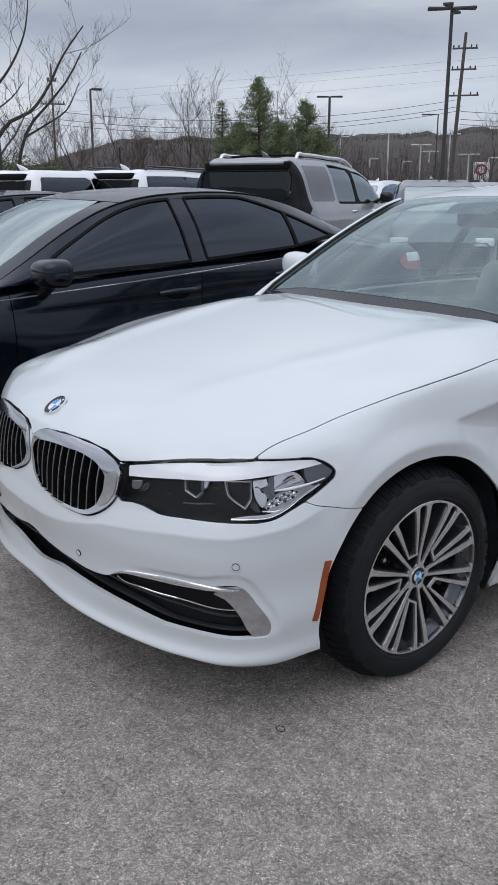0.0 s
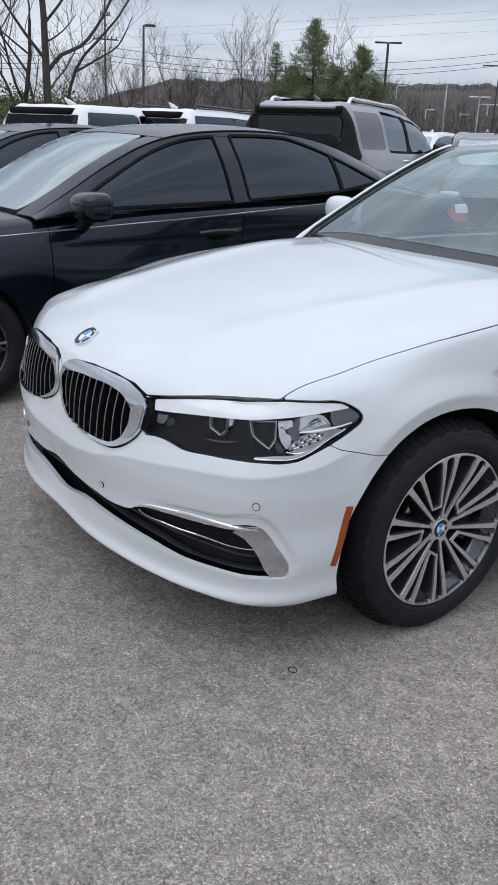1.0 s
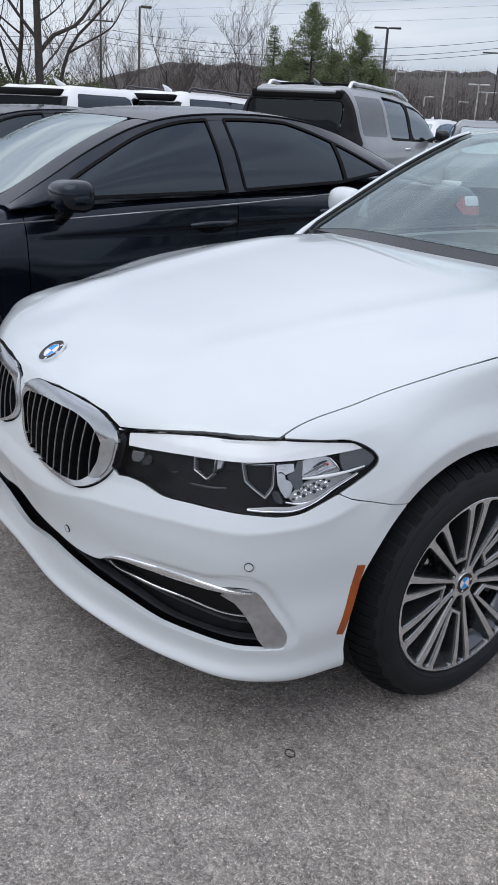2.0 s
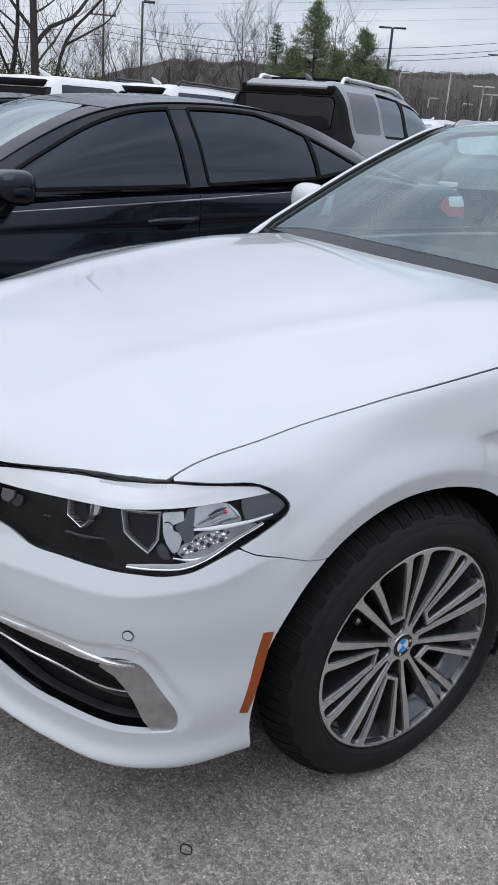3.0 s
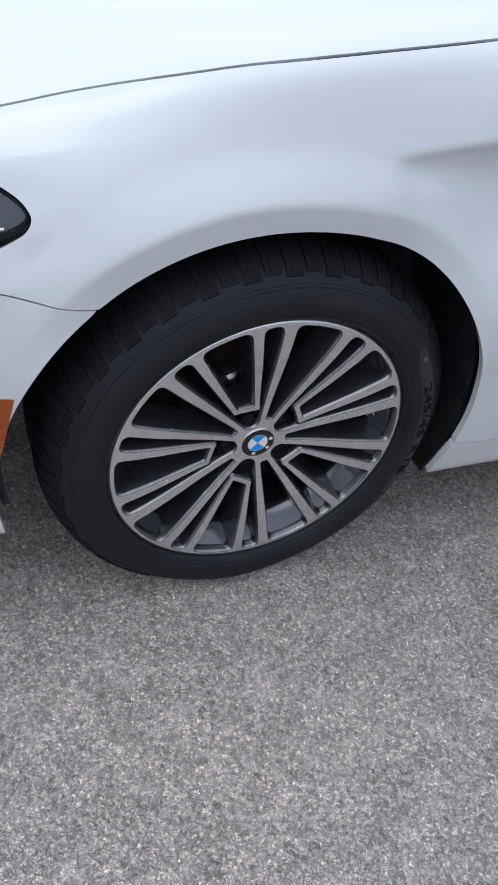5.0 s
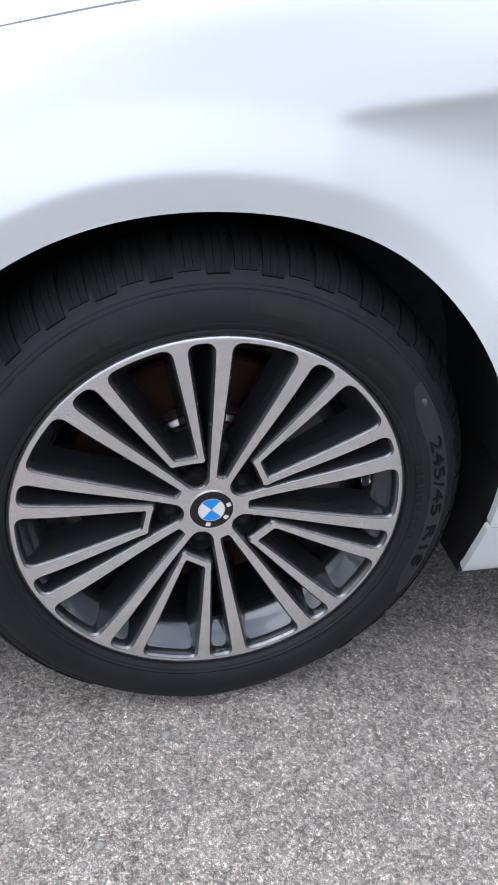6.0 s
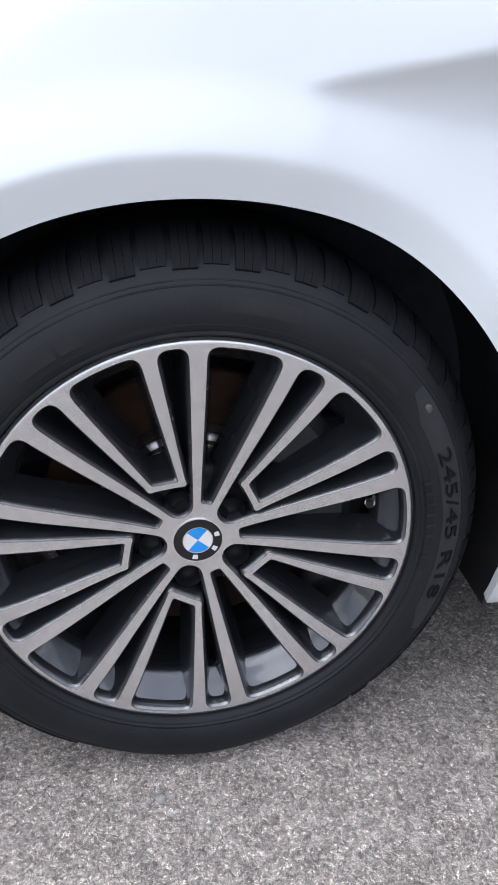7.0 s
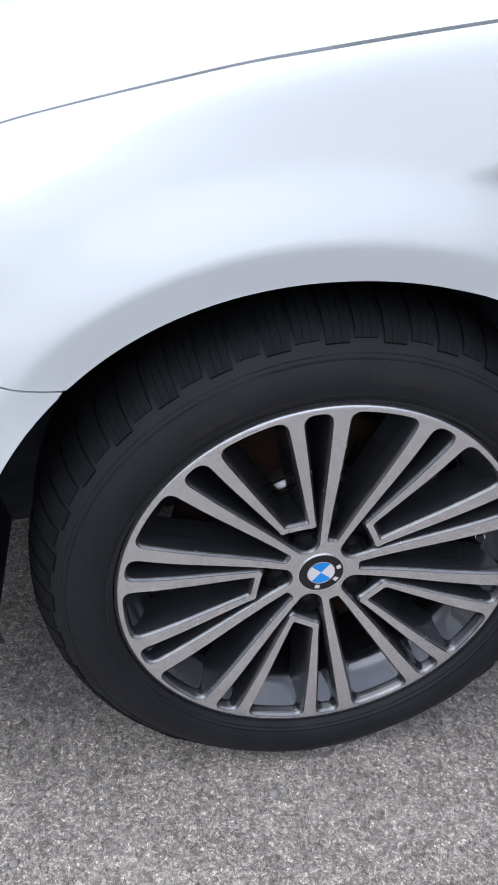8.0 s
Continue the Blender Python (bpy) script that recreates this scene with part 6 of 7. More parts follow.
    tint = ramp(big.outputs["Fac"], [(0.30, (0.91, 0.91, 0.915)), (0.5, (1.0, 1.0, 1.0)), (0.72, (1.06, 1.055, 1.045))])
    base = mix("MULTIPLY", 1.0, base, tint)
    # a paler patch beside the parked car: extra brightness painted into the asphalt colour
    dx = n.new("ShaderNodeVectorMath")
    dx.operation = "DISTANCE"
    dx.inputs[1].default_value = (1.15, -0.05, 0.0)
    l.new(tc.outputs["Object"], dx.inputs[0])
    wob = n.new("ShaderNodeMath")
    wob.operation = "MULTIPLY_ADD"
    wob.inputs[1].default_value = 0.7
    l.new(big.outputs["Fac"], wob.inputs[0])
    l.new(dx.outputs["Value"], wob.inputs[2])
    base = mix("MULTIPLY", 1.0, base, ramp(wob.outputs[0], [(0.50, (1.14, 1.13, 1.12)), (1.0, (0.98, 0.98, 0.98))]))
    blot = ramp(mid.outputs["Fac"], [(0.3, (0.72, 0.72, 0.72)), (0.7, (1.3, 1.3, 1.3))])
    base = mix("MULTIPLY", 1.0, base, blot)
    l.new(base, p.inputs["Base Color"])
    add_h = n.new("ShaderNodeMath")
    add_h.operation = "MULTIPLY_ADD"
    add_h.inputs[1].default_value = 1.0
    l.new(cells.outputs["Distance"], add_h.inputs[0])
    l.new(fine.outputs["Distance"], add_h.inputs[2])
    p.inputs["Specular IOR Level"].default_value = 0.18
    bp = add("Bump", Strength=0.9, Distance=0.0016)
    bp.invert = True
    l.new(add_h.outputs[0], bp.inputs["Height"])
    l.new(bp.outputs["Normal"], p.inputs["Normal"])
    return m


asphalt = asphalt_material()
bm = bmesh.new()
rings = []
for r in (0.0, 1.5, 3, 6, 12, 25, 60, 150, 400, 1500, 4000):
    if r == 0:
        rings.append([bm.verts.new((0, 0, 0))])
    else:
        rings.append([bm.verts.new((r * math.cos(k * math.tau / 48), r * math.sin(k * math.tau / 48), 0)) for k in range(48)])
for k in range(48):
    bm.faces.new((rings[0][0], rings[1][k], rings[1][(k + 1) % 48]))
for a, b in zip(rings[1:-1], rings[2:]):
    for k in range(48):
        bm.faces.new((a[k], b[k], b[(k + 1) % 48], a[(k + 1) % 48]))
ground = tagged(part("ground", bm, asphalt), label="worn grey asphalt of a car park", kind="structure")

bm = bmesh.new()
rr = random.Random(3)
tube(bm, [(0.884 + 0.0125 * math.cos(a) * (1 + 0.12 * math.cos(2 * a)), -0.514 + 0.0115 * math.sin(a), 0.002) for a in np.linspace(0, math.tau, 24, endpoint=False)], 0.0011, 8, closed=True)
tagged(part("rubber_ring", bm, matt_black, smooth=60), label="small black rubber ring lying on the asphalt", category="ring")
for k, (x, y, r) in enumerate(((1.105, -0.152, 0.006), (1.128, -0.170, 0.005), (1.14, -0.335, 0.0055), (1.30, -0.085, 0.005), (1.20, 0.14, 0.0055), (0.95, -0.06, 0.0075), (1.0, -0.395, 0.006), (1.255, 0.055, 0.005), (0.86, 0.16, 0.005), (1.45, -1.0, 0.006), (1.6, -0.6, 0.005))):
    bm = bmesh.new()
    bmesh.ops.create_icosphere(bm, subdivisions=2, radius=r)
    for q in bm.verts:
        q.co *= 1 + 0.25 * noise.noise(q.co * 160 + Vector((k, 0, 0)))
        q.co.z = max(q.co.z * 0.6, -r * 0.25) + r * 0.2
    ob = part("pebble", bm, mottled("pebble_stone", (0.20, 0.19, 0.18), (0.30, 0.29, 0.28), 200, (0.7, 0.9)) if k == 0 else bpy.data.materials["pebble_stone"], smooth=60)
    ob.location = (x, y, 0.0)
    ob.rotation_euler.z = k * 1.3
    tagged(ob, label="pale pebble lying loose on the asphalt", category="pebble", group="pebbles on the asphalt")


# ---- far things are placed by bearing (degrees) and distance from a viewpoint beside the white car ----
VIEW = Vector((2.50, -1.79, 1.41))


def bearing(az, d, z=0.0):
    return Vector((VIEW.x + d * math.cos(radians(az)), VIEW.y + d * math.sin(radians(az)), z))


def rise(el, d):
    return VIEW.z + d * math.tan(radians(el))


bark = mottled("grey_bark", (0.032, 0.027, 0.025), (0.06, 0.052, 0.047), 8, (0.85, 0.95), bump=0.5, bump_scale=40)
twig_bark = mottled("twig_bark", (0.07, 0.058, 0.054), (0.11, 0.092, 0.086), 3, (0.85, 0.95))
pine_green = mottled("pine_needles", (0.092, 0.122, 0.052), (0.142, 0.175, 0.080), 1.2, (0.6, 0.8))
bush_green = mottled("winter_bush", (0.06, 0.085, 0.025), (0.12, 0.15, 0.05), 1.5, (0.7, 0.9))
wood_brown = mottled("far_wood", (0.058, 0.050, 0.046), (0.085, 0.074, 0.068), 0.25, (0.9, 0.97))
hill_brown = mottled("wooded_hill", (0.040, 0.034, 0.031), (0.078, 0.067, 0.060), 1.6, (0.95, 1.0), bump=1.0, bump_scale=1.5)
hn, hl_ = nodes_of(hill_brown)[:2]
h_map = hn.new("ShaderNodeMapping")
h_map.inputs["Scale"].default_value = (1.0, 1.0, 0.22)
h_tc = next(n for n in hn if n.type == "TEX_COORD")
hl_.new(h_tc.outputs["Object"], h_map.inputs["Vector"])
for h_tex in [n for n in hn if n.type == "TEX_NOISE"]:
    hl_.new(h_map.outputs[0], h_tex.inputs["Vector"])
pole_dark = mottled("dark_pole", (0.028, 0.028, 0.030), (0.045, 0.045, 0.047), 5, (0.5, 0.65))
pole_wood = mottled("weathered_pole_wood", (0.055, 0.048, 0.042), (0.095, 0.084, 0.075), 6, (0.8, 0.95))
pole_white = mottled("pale_pole", (0.48, 0.48, 0.47), (0.58, 0.58, 0.57), 3, (0.5, 0.6))


def hill_low(az):
    """The hill sinks away behind the leafless trees."""
    return 1 - 0.13 * float(step01(az, 143, 149)) - 0.35 * float(step01(az, 151.5, 158.5))


def grow(bm, rng, p, d, length, r, level, most, tips, bend=0.25, droop=0.0, fine=0.004):
    n = 5 if level == 0 else 4
    pts, rad = [p.copy()], [r]
    for k in range(n):
        d = (d + Vector((rng.uniform(-bend, bend), rng.uniform(-bend, bend), rng.uniform(-bend, bend) * 0.5 + 0.10 - droop))).normalized()
        p = p + d * length / n
        pts.append(p.copy())
        rad.append(r * (1 - 0.62 * (k + 1) / n))
    tube(bm if level < 2 else tips, pts, rad, 7 if level == 0 else (5 if level == 1 else 3), caps=False)
    if level >= most:
        return
    kids = (5, 6, 5, 4)[min(level, 3)]
    for k in range(kids):
        f = 0.35 + 0.65 * (k + rng.random() * 0.8) / kids
        i = min(int(f * n), n - 1)
        q = pts[i].lerp(pts[i + 1], f * n - i)
        side = Vector((rng.uniform(-1, 1), rng.uniform(-1, 1), rng.uniform(-0.1, 0.7))).normalized()
        nd = (d * 0.55 + side * 0.8).normalized()
        grow(bm, rng, q, nd, length * rng.uniform(0.45, 0.68), max(rad[i] * 0.55, fine), level + 1, most, tips, bend, droop, fine)


def bare_tree(at, height, seed, r=0.12, lean=(0, 0), most=3, first=0.55, fine=0.004, label="leafless winter tree with fine grey twigs"):
    rng = random.Random(seed)
    t = thing("tree", label, "tree", "bare trees", Matrix.Translation(at))
    bm, tips = bmesh.new(), bmesh.new()
    grow(bm, rng, Vector((0, 0, -0.05)), Vector((lean[0], lean[1], 1)).normalized(), height * first, r, 0, most, tips, 0.16, fine=fine)
    part("trunk", bm, bark, t, smooth=60)
    part("branchwork", tips, twig_bark, t, smooth=60)
    return t


def big_limb_tree(at, limbs, r, seed, label):
    """A tree whose main limbs are given as ways through (x, y, z) offsets."""
    rng = random.Random(seed)
    t = thing("tree", label, "tree", "bare trees", Matrix.Translation(at))
    bm, tips = bmesh.new(), bmesh.new()
    for n_l, (way, r0) in enumerate(limbs):
        pts = along(way, 14)
        rad = np.linspace(r0, r0 * 0.3, 14)
        tube(bm, pts, list(rad), 9, caps=False)
        for k in range(4, 14, 2):
            d = Vector(pts[k]) - Vector(pts[k - 1])
            side = Vector((rng.uniform(-1, 1), rng.uniform(-1, 1), rng.uniform(-0.2, 0.9)))
            grow(bm, rng, Vector(pts[k]), (d.normalized() * 0.6 + side.normalized() * 0.7).normalized(), rng.uniform(0.7, 1.7), rad[k] * 0.36, 2, 4, tips, 0.3)
    part("trunk", bm, bark, t, smooth=60)
    part("branchwork", tips, twig_bark, t, smooth=60)
    return t


def pine(at, height, radius, seed, sparse=1.0, label="dark green pine tree with a ragged crown"):
    rng = random.Random(seed)
    t = thing("tree", label, "tree", "pines", Matrix.Translation(at))
    bm = bmesh.new()
    tube(bm, [(0, 0, -0.05), (0.05, 0, height * 0.5), (0, 0.04, height * 0.97)], [0.11, 0.07, 0.015], 7)
    crown = bmesh.new()
    z = height * 0.12
    while z < height * 0.99:
        f = (z / height - 0.12) / 0.88
        reach = radius * (1 - f) ** 0.8 * rng.uniform(0.75, 1.2) + 0.10
        for k in range(rng.randint(5, 7)):
            a = rng.uniform(0, math.tau)
            rch = reach * rng.uniform(0.6, 1.1)
            up = rng.uniform(0.0, 0.45)
            end = Vector((math.cos(a) * rch, math.sin(a) * rch, z + up * rch))
            tube(bm, [(0, 0, z), tuple(end)], [0.02, 0.006], 3, caps=False)
            for q in range(int((26 + 60 * rch) * sparse)):
                s = rng.uniform(0.25, 1.05)
                c = Vector((0, 0, z)).lerp(end, s) + Vector((rng.gauss(0, 0.10), rng.gauss(0, 0.10), rng.gauss(0, 0.09)))
                d = Vector((rng.gauss(0, 1), rng.gauss(0, 1), rng.gauss(0.5, 0.7))).normalized() * rng.uniform(0.07, 0.16)
                w = d.orthogonal().normalized() * rng.uniform(0.010, 0.022)
                crown.faces.new([crown.verts.new(c - w), crown.verts.new(c + w), crown.verts.new(c + d)])
        z += height * 0.028 * rng.uniform(0.8, 1.2)
    part("trunk", bm, bark, t, smooth=60)
    part("crown", crown, pine_green, t)
    return t


def bush(at, w, h, seed, label="low evergreen bush at the edge of the car park"):
    rng = random.Random(seed)
    bm = bmesh.new()
    for k in range(int(3200 * w)):
        a, r = rng.uniform(0, math.tau), math.sqrt(rng.random())
        zz = rng.random() ** 0.7 * h * (1 - 0.6 * r * r)
        c = Vector((math.cos(a) * r * w, math.sin(a) * r * w * 0.6, zz + 0.05 * noise.noise(Vector((r * 9, a, seed)))))
        d = Vector((rng.gauss(0, 1), rng.gauss(0, 1), rng.gauss(0.4, 0.8))).normalized() * rng.uniform(0.05, 0.11)
        s = d.orthogonal().normalized() * rng.uniform(0.015, 0.035)
        bm.faces.new([bm.verts.new(c - s), bm.verts.new(c + s), bm.verts.new(c + d)])
    for k in range(12):
        a = rng.uniform(0, math.tau)
        tube(bm, [(0, 0, -0.02), (math.cos(a) * w * 0.5, math.sin(a) * w * 0.3, h * 0.6)], [0.02, 0.008], 4, caps=False)
    ob = part("bush", bm, bush_green)
    ob.location = at
    return tagged(ob, label=label, category="bush", group="bushes at the edge")


# the big bare tree at the left and its neighbours
D1 = 26.0
base = bearing(159.7, D1)
side_dir = Vector((math.sin(radians(159.7)), -math.cos(radians(159.7)), 0))


def limb(points):
    return [tuple(side_dir * a + Vector((0, 0, b))) for a, b in points]


big_limb_tree(base, [
    (limb([(0, -0.05), (0.02, 1.5), (-0.02, 3.0), (-0.05, 4.6), (-0.2, 6.4), (-0.1, 8.2)]), 0.14),
    (limb([(0, 3.0), (0.35, 3.45), (0.95, 3.75), (1.4, 4.3), (1.9, 5.2), (2.5, 6.0)]), 0.06),
    (limb([(0, 3.3), (-0.5, 3.9), (-1.0, 4.6), (-1.7, 5.6)]), 0.05),
    (limb([(-0.05, 4.2), (0.5, 4.9), (0.9, 5.7), (1.1, 6.8)]), 0.042)], 0.17, 5, "tall leafless tree with a dark trunk and spreading limbs")
base2 = bearing(158.7, 26.5)
big_limb_tree(base2, [
    (limb([(0, -0.05), (0.02, 1.4), (0.12, 2.5), (0.45, 3.4), (1.0, 4.0), (1.6, 4.7), (2.0, 5.4)]), 0.07),
    (limb([(0.3, 3.1), (0.9, 3.45), (1.5, 3.85), (1.9, 4.6)]), 0.036)], 0.09, 9, "slender leafless tree leaning over the parked cars")
for k, (az, d, h, r) in enumerate(((161.7, 27, 8.2, 0.11), (162.6, 29, 7.0, 0.09), (164.5, 26, 7.5, 0.11), (160.9, 31, 6.0, 0.07), (167, 28, 7.0, 0.1))):
    bare_tree(bearing(az, d), h, 20 + k, r, lean=(0.05 * (-1) ** k, 0.03))
# smaller bare trees before the woods
for k, (az, d, el, r) in enumerate(((154.8, 60, 5.3, 0.10), (152.2, 62, 5.6, 0.11), (150.8, 66, 4.9, 0.10), (148.6, 58, 6.1, 0.12), (147.2, 60, 5.6, 0.10), (142.6, 47, 7.0, 0.10), (141.3, 47, 6.6, 0.09), (138.6, 70, 4.2, 0.07), (128.9, 80, 5.0, 0.09), (156.9, 64, 4.6, 0.09), (145.2, 62, 4.9, 0.09), (153.6, 66, 5.0, 0.11), (151.4, 58, 4.6, 0.09), (149.6, 63, 5.2, 0.10), (156.0, 58, 5.0, 0.10), (147.9, 68, 4.9, 0.09), (158.0, 60, 5.2, 0.10), (146.4, 57, 4.4, 0.08))):
    bare_tree(bearing(az, d), rise(el, d) * 1.06, 50 + k, r, first=0.5 if k > 10 else 0.62, fine=0.005 if d < 50 else 0.007, most=3 if d < 50 else 4)
pine(bearing(145.85, 46), rise(5.95, 46), 1.25, 1, 0.45, "thin young conifer with an open crown")
pine(bearing(143.55, 45), rise(7.15, 45), 2.9, 2, 1.5)
pine(bearing(144.7, 47), rise(4.7, 47), 2.1, 3, 1.4)
pine(bearing(140.55, 45), rise(6.0, 45), 2.5, 4, 1.5)
pine(bearing(142.1, 48), rise(4.6, 48), 2.1, 5, 1.4)
pine(bearing(139.6, 49), rise(4.0, 49), 1.8, 6, 1.3)
for k, (az, d, w, h) in enumerate(((158.6, 30, 2.2, 2.9), (156.6, 33, 2.2, 2.8), (162.8, 27, 2.4, 2.9), (160.8, 29, 2.2, 2.8), (155.0, 36, 2.2, 2.5), (165.2, 26, 2.4, 3.0))):
    bush(bearing(az, d), w, h, 70 + k)

# far woods, as one mass of trunks and branches, and the hill behind them
rng = random.Random(11)
bm = bmesh.new()
for k in range(2400):
    az, d = rng.uniform(110, 182), rng.uniform(68, 112)
    top_el = 3.75 - 0.25 * step01(az, 143, 149) - 0.9 * step01(az, 151.5, 158.5) + 0.22 * math.sin(az * 1.7) + 0.12 * math.sin(az * 5.3) + rng.uniform(-1.6, 0.25)
    h = max(rise(float(top_el), d), 2.5)
    p = bearing(az, d, -0.1)
    tube(bm, [p, p + Vector((rng.uniform(-.2, .2), rng.uniform(-.2, .2), h * 0.5)), p + Vector((rng.uniform(-.6, .6), rng.uniform(-.6, .6), h * 0.94))], [0.045, 0.03, 0.006], 3, caps=False)
    for q in range(36):
        z = h * rng.uniform(0.25, 0.9)
        a = rng.uniform(0, math.tau)
        ln = rng.uniform(0.5, 1.5) * (1.25 - z / h)
        c = p + Vector((rng.gauss(0, .12), rng.gauss(0, .12), z))
        tip = c + Vector((math.cos(a) * ln, math.sin(a) * ln, ln * rng.uniform(0.3, 1.1)))
        s = Vector((-math.sin(a), math.cos(a), 0)) * 0.013
        bm.faces.new([bm.verts.new(c - s), bm.verts.new(c + s), bm.verts.new(tip)])
for k in range(20000):
    az = rng.uniform(108, 184)
    d = rng.uniform(112, 122)
    crest = (10.9 + 0.9 * noise.noise(Vector((az * 0.11, 2.36, 0))) + 0.7 * noise.noise(Vector((az * 0.55, 5.9, 3))) + 0.5 * float(step01(az, 136, 150))) * 0.92 * hill_low(az)
    c = bearing(az, d, crest - 1.3 + rng.uniform(-0.6, 0.2))
    lean = rng.uniform(-0.6, 0.6)
    side = Vector((math.sin(radians(az)), -math.cos(radians(az)), 0))
    tip = c + side * lean + Vector((0, 0, rng.uniform(0.7, 1.6)))
    bm.faces.new([bm.verts.new(c - side * 0.022), bm.verts.new(c + side * 0.022), bm.verts.new(tip)])
tagged(part("far_woods", bm, wood_brown), label="brown leafless woods beyond the car park", kind="stuff", category="woods")
bm = bmesh.new()
rows = []
for k in range(1441):
    az = k / 4
    row = []
    for d, f in ((84, 0.0), (98, 0.55), (118, 0.92), (150, 1.05), (230, 0.6)):
        h = (10.9 + 0.9 * noise.noise(Vector((az * 0.11, d * 0.02, 0))) + 0.7 * noise.noise(Vector((az * 0.55, d * 0.05, 3))) + 0.35 * noise.noise(Vector((az * 2.9, d * 0.3, 7))) + 0.5 * float(step01(az, 136, 150))) * f * hill_low(az)
        row.append(bm.verts.new(bearing(az, d, max(h, -0.05) - 0.05)))
    rows.append(row)
for a, b in zip(rows[:-1], rows[1:]):
    for j in range(4):
        bm.faces.new((a[j], a[j + 1], b[j + 1], b[j]))
bmesh.ops.remove_doubles(bm, verts=bm.verts[:], dist=0.01)
bmesh.ops.recalc_face_normals(bm, faces=bm.faces[:])
tagged(part("hill_backdrop", bm, hill_brown, smooth=80), label="low wooded hills round the car park", kind="structure")

# ---- poles, lamps and wires ----
def lamp_post(az, d, el, mat, heads, r=0.07, label="", arm=0.5, lean=0.0, head=(0.55, 0.28, 0.09), turn=0.0):
    h = rise(el, d)
    t = thing("street_lamp", label, "street lamp", "", Matrix.Translation(bearing(az, d)) @ Matrix.Rotation(radians(az - 90 + turn), 4, "Z"))
    bm = bmesh.new()
    tube(bm, [(lean, 0, -0.02), (lean * 0.5, 0, h * 0.5), (0, 0, h)], [r * 1.15, r, r * 0.8], 10)
    part("pole", bm, mat, t, smooth=40)
    bm = bmesh.new()
    tube(bm, [(lean, 0, 0), (lean, 0, 0.5)], r * 2.2, 10)
    part("base", bm, mat, t, smooth=40)
    for a in heads:
        bm = bmesh.new()
        box(bm, arm * 0.2, arm + head[0], -head[1] / 2, head[1] / 2, -head[2] / 2, head[2] / 2, head[2] * 0.42, 3)
        for q in bm.verts:
            if q.co.x > arm * 0.4:
                q.co.y *= 1.15
            else:
                q.co.y *= 0.35
        bmesh.ops.transform(bm, matrix=Matrix.Translation((0, 0, h)) @ Matrix.Rotation(radians(a), 4, "Z"), verts=bm.verts[:])
        part("lamp_head", bm, mat, t, smooth=50)
    return t


lamp_post(131.95, 44, 10.85, pole_dark, (5, 80, 185, 260), 0.095, "tall dark car park lamp with four flat heads", 0.35, head=(0.75, 0.42, 0.13))
lamp_post(139.1, 62, 6.15, pole_dark, (0, 180), 0.10, "dark car park lamp with two flat heads", 0.25, head=(0.62, 0.36, 0.10))
lamp_post(153.95, 55, 6.5, pole_wood, (8,), 0.075, "old wooden lamp post with one lamp head", 0.25, head=(0.45, 0.22, 0.14))
lamp_post(132.4, 75, 5.05, pole_dark, (180,), 0.06, "thin dark street lamp by the road", 0.8, head=(0.5, 0.2, 0.1))
for az, el, d, hd in ((138.35, 3.8, 92, (0,)), (135.36, 4.0, 80, (0, 180)), (133.34, 3.3, 85, (0, 180)), (136.46, 2.5, 95, (0,)), (134.44, 2.3, 90, (0,)), (137.8, 2.6, 98, (0,)), (130.4, 2.7, 84, (0, 180)), (131.6, 3.9, 88, (0, 180)), (132.8, 2.9, 96, (0, 180)), (129.2, 2.5, 90, (0,))):
    lamp_post(az, d, el, pole_white, hd, 0.075, "pale painted lamp post on the far car park", 0.2, head=(0.75, 0.25, 0.14))


def utility_pole(az, d, el, arms, label, lean=0.0, r=0.15):
    h = rise(el, d)
    t = thing("utility_pole", label, "utility pole", "", Matrix.Translation(bearing(az, d)) @ Matrix.Rotation(radians(az - 90), 4, "Z"))
    bm = bmesh.new()
    tube(bm, [(-lean, 0, -0.05), (0, 0, h)], [r, r * 0.6], 10)
    part("pole", bm, pole_wood, t, smooth=40)
    for el2, w in arms:
        z = rise(el2, d)
        bm = bmesh.new()
        box(bm, -w, w, -0.06, 0.06, z - 0.045, z + 0.045, 0.01)
        arm_o = part("crossarm", bm, pole_wood, t)
        for x in (-w * 0.9, -w * 0.5, w * 0.5, w * 0.9):
            bm = bmesh.new()
            tube(bm, [(x, 0, z + 0.05), (x, 0, z + 0.14), (x, 0, z + 0.20)], [0.035, 0.05, 0.03], 8)
            part("insulator", bm, pole_dark, arm_o, smooth=40)
    if h > 9.5:
        return t
    bm = bmesh.new()
    tube(bm, [(0.28, -0.1, rise(arms[-1][0], d) - 1.2), (0.28, -0.1, rise(arms[-1][0], d) - 0.5)], 0.17, 12)
    part("transformer", bm, pole_dark, t, smooth=40)
    return t


utility_pole(131.05, 58, 9.55, ((8.7, 0.75), (7.55, 0.75), (6.1, 1.0)), "tall wooden utility pole with three crossarms", 0.5)
utility_pole(156.25, 62, 7.85, ((6.9, 0.3), (5.6, 0.8)), "slim wooden utility pole with crossarms", r=0.09)
utility_pole(112, 60, 8.5, ((7.9, 0.9), (6.9, 0.9)), "wooden utility pole with crossarms")
utility_pole(172, 64, 8.0, ((7.2, 0.9), (6.2, 0.9)), "wooden utility pole with crossarms")


wire_grey = mottled("grey_cable", (0.16, 0.165, 0.18), (0.20, 0.205, 0.22), 5, (0.5, 0.65))


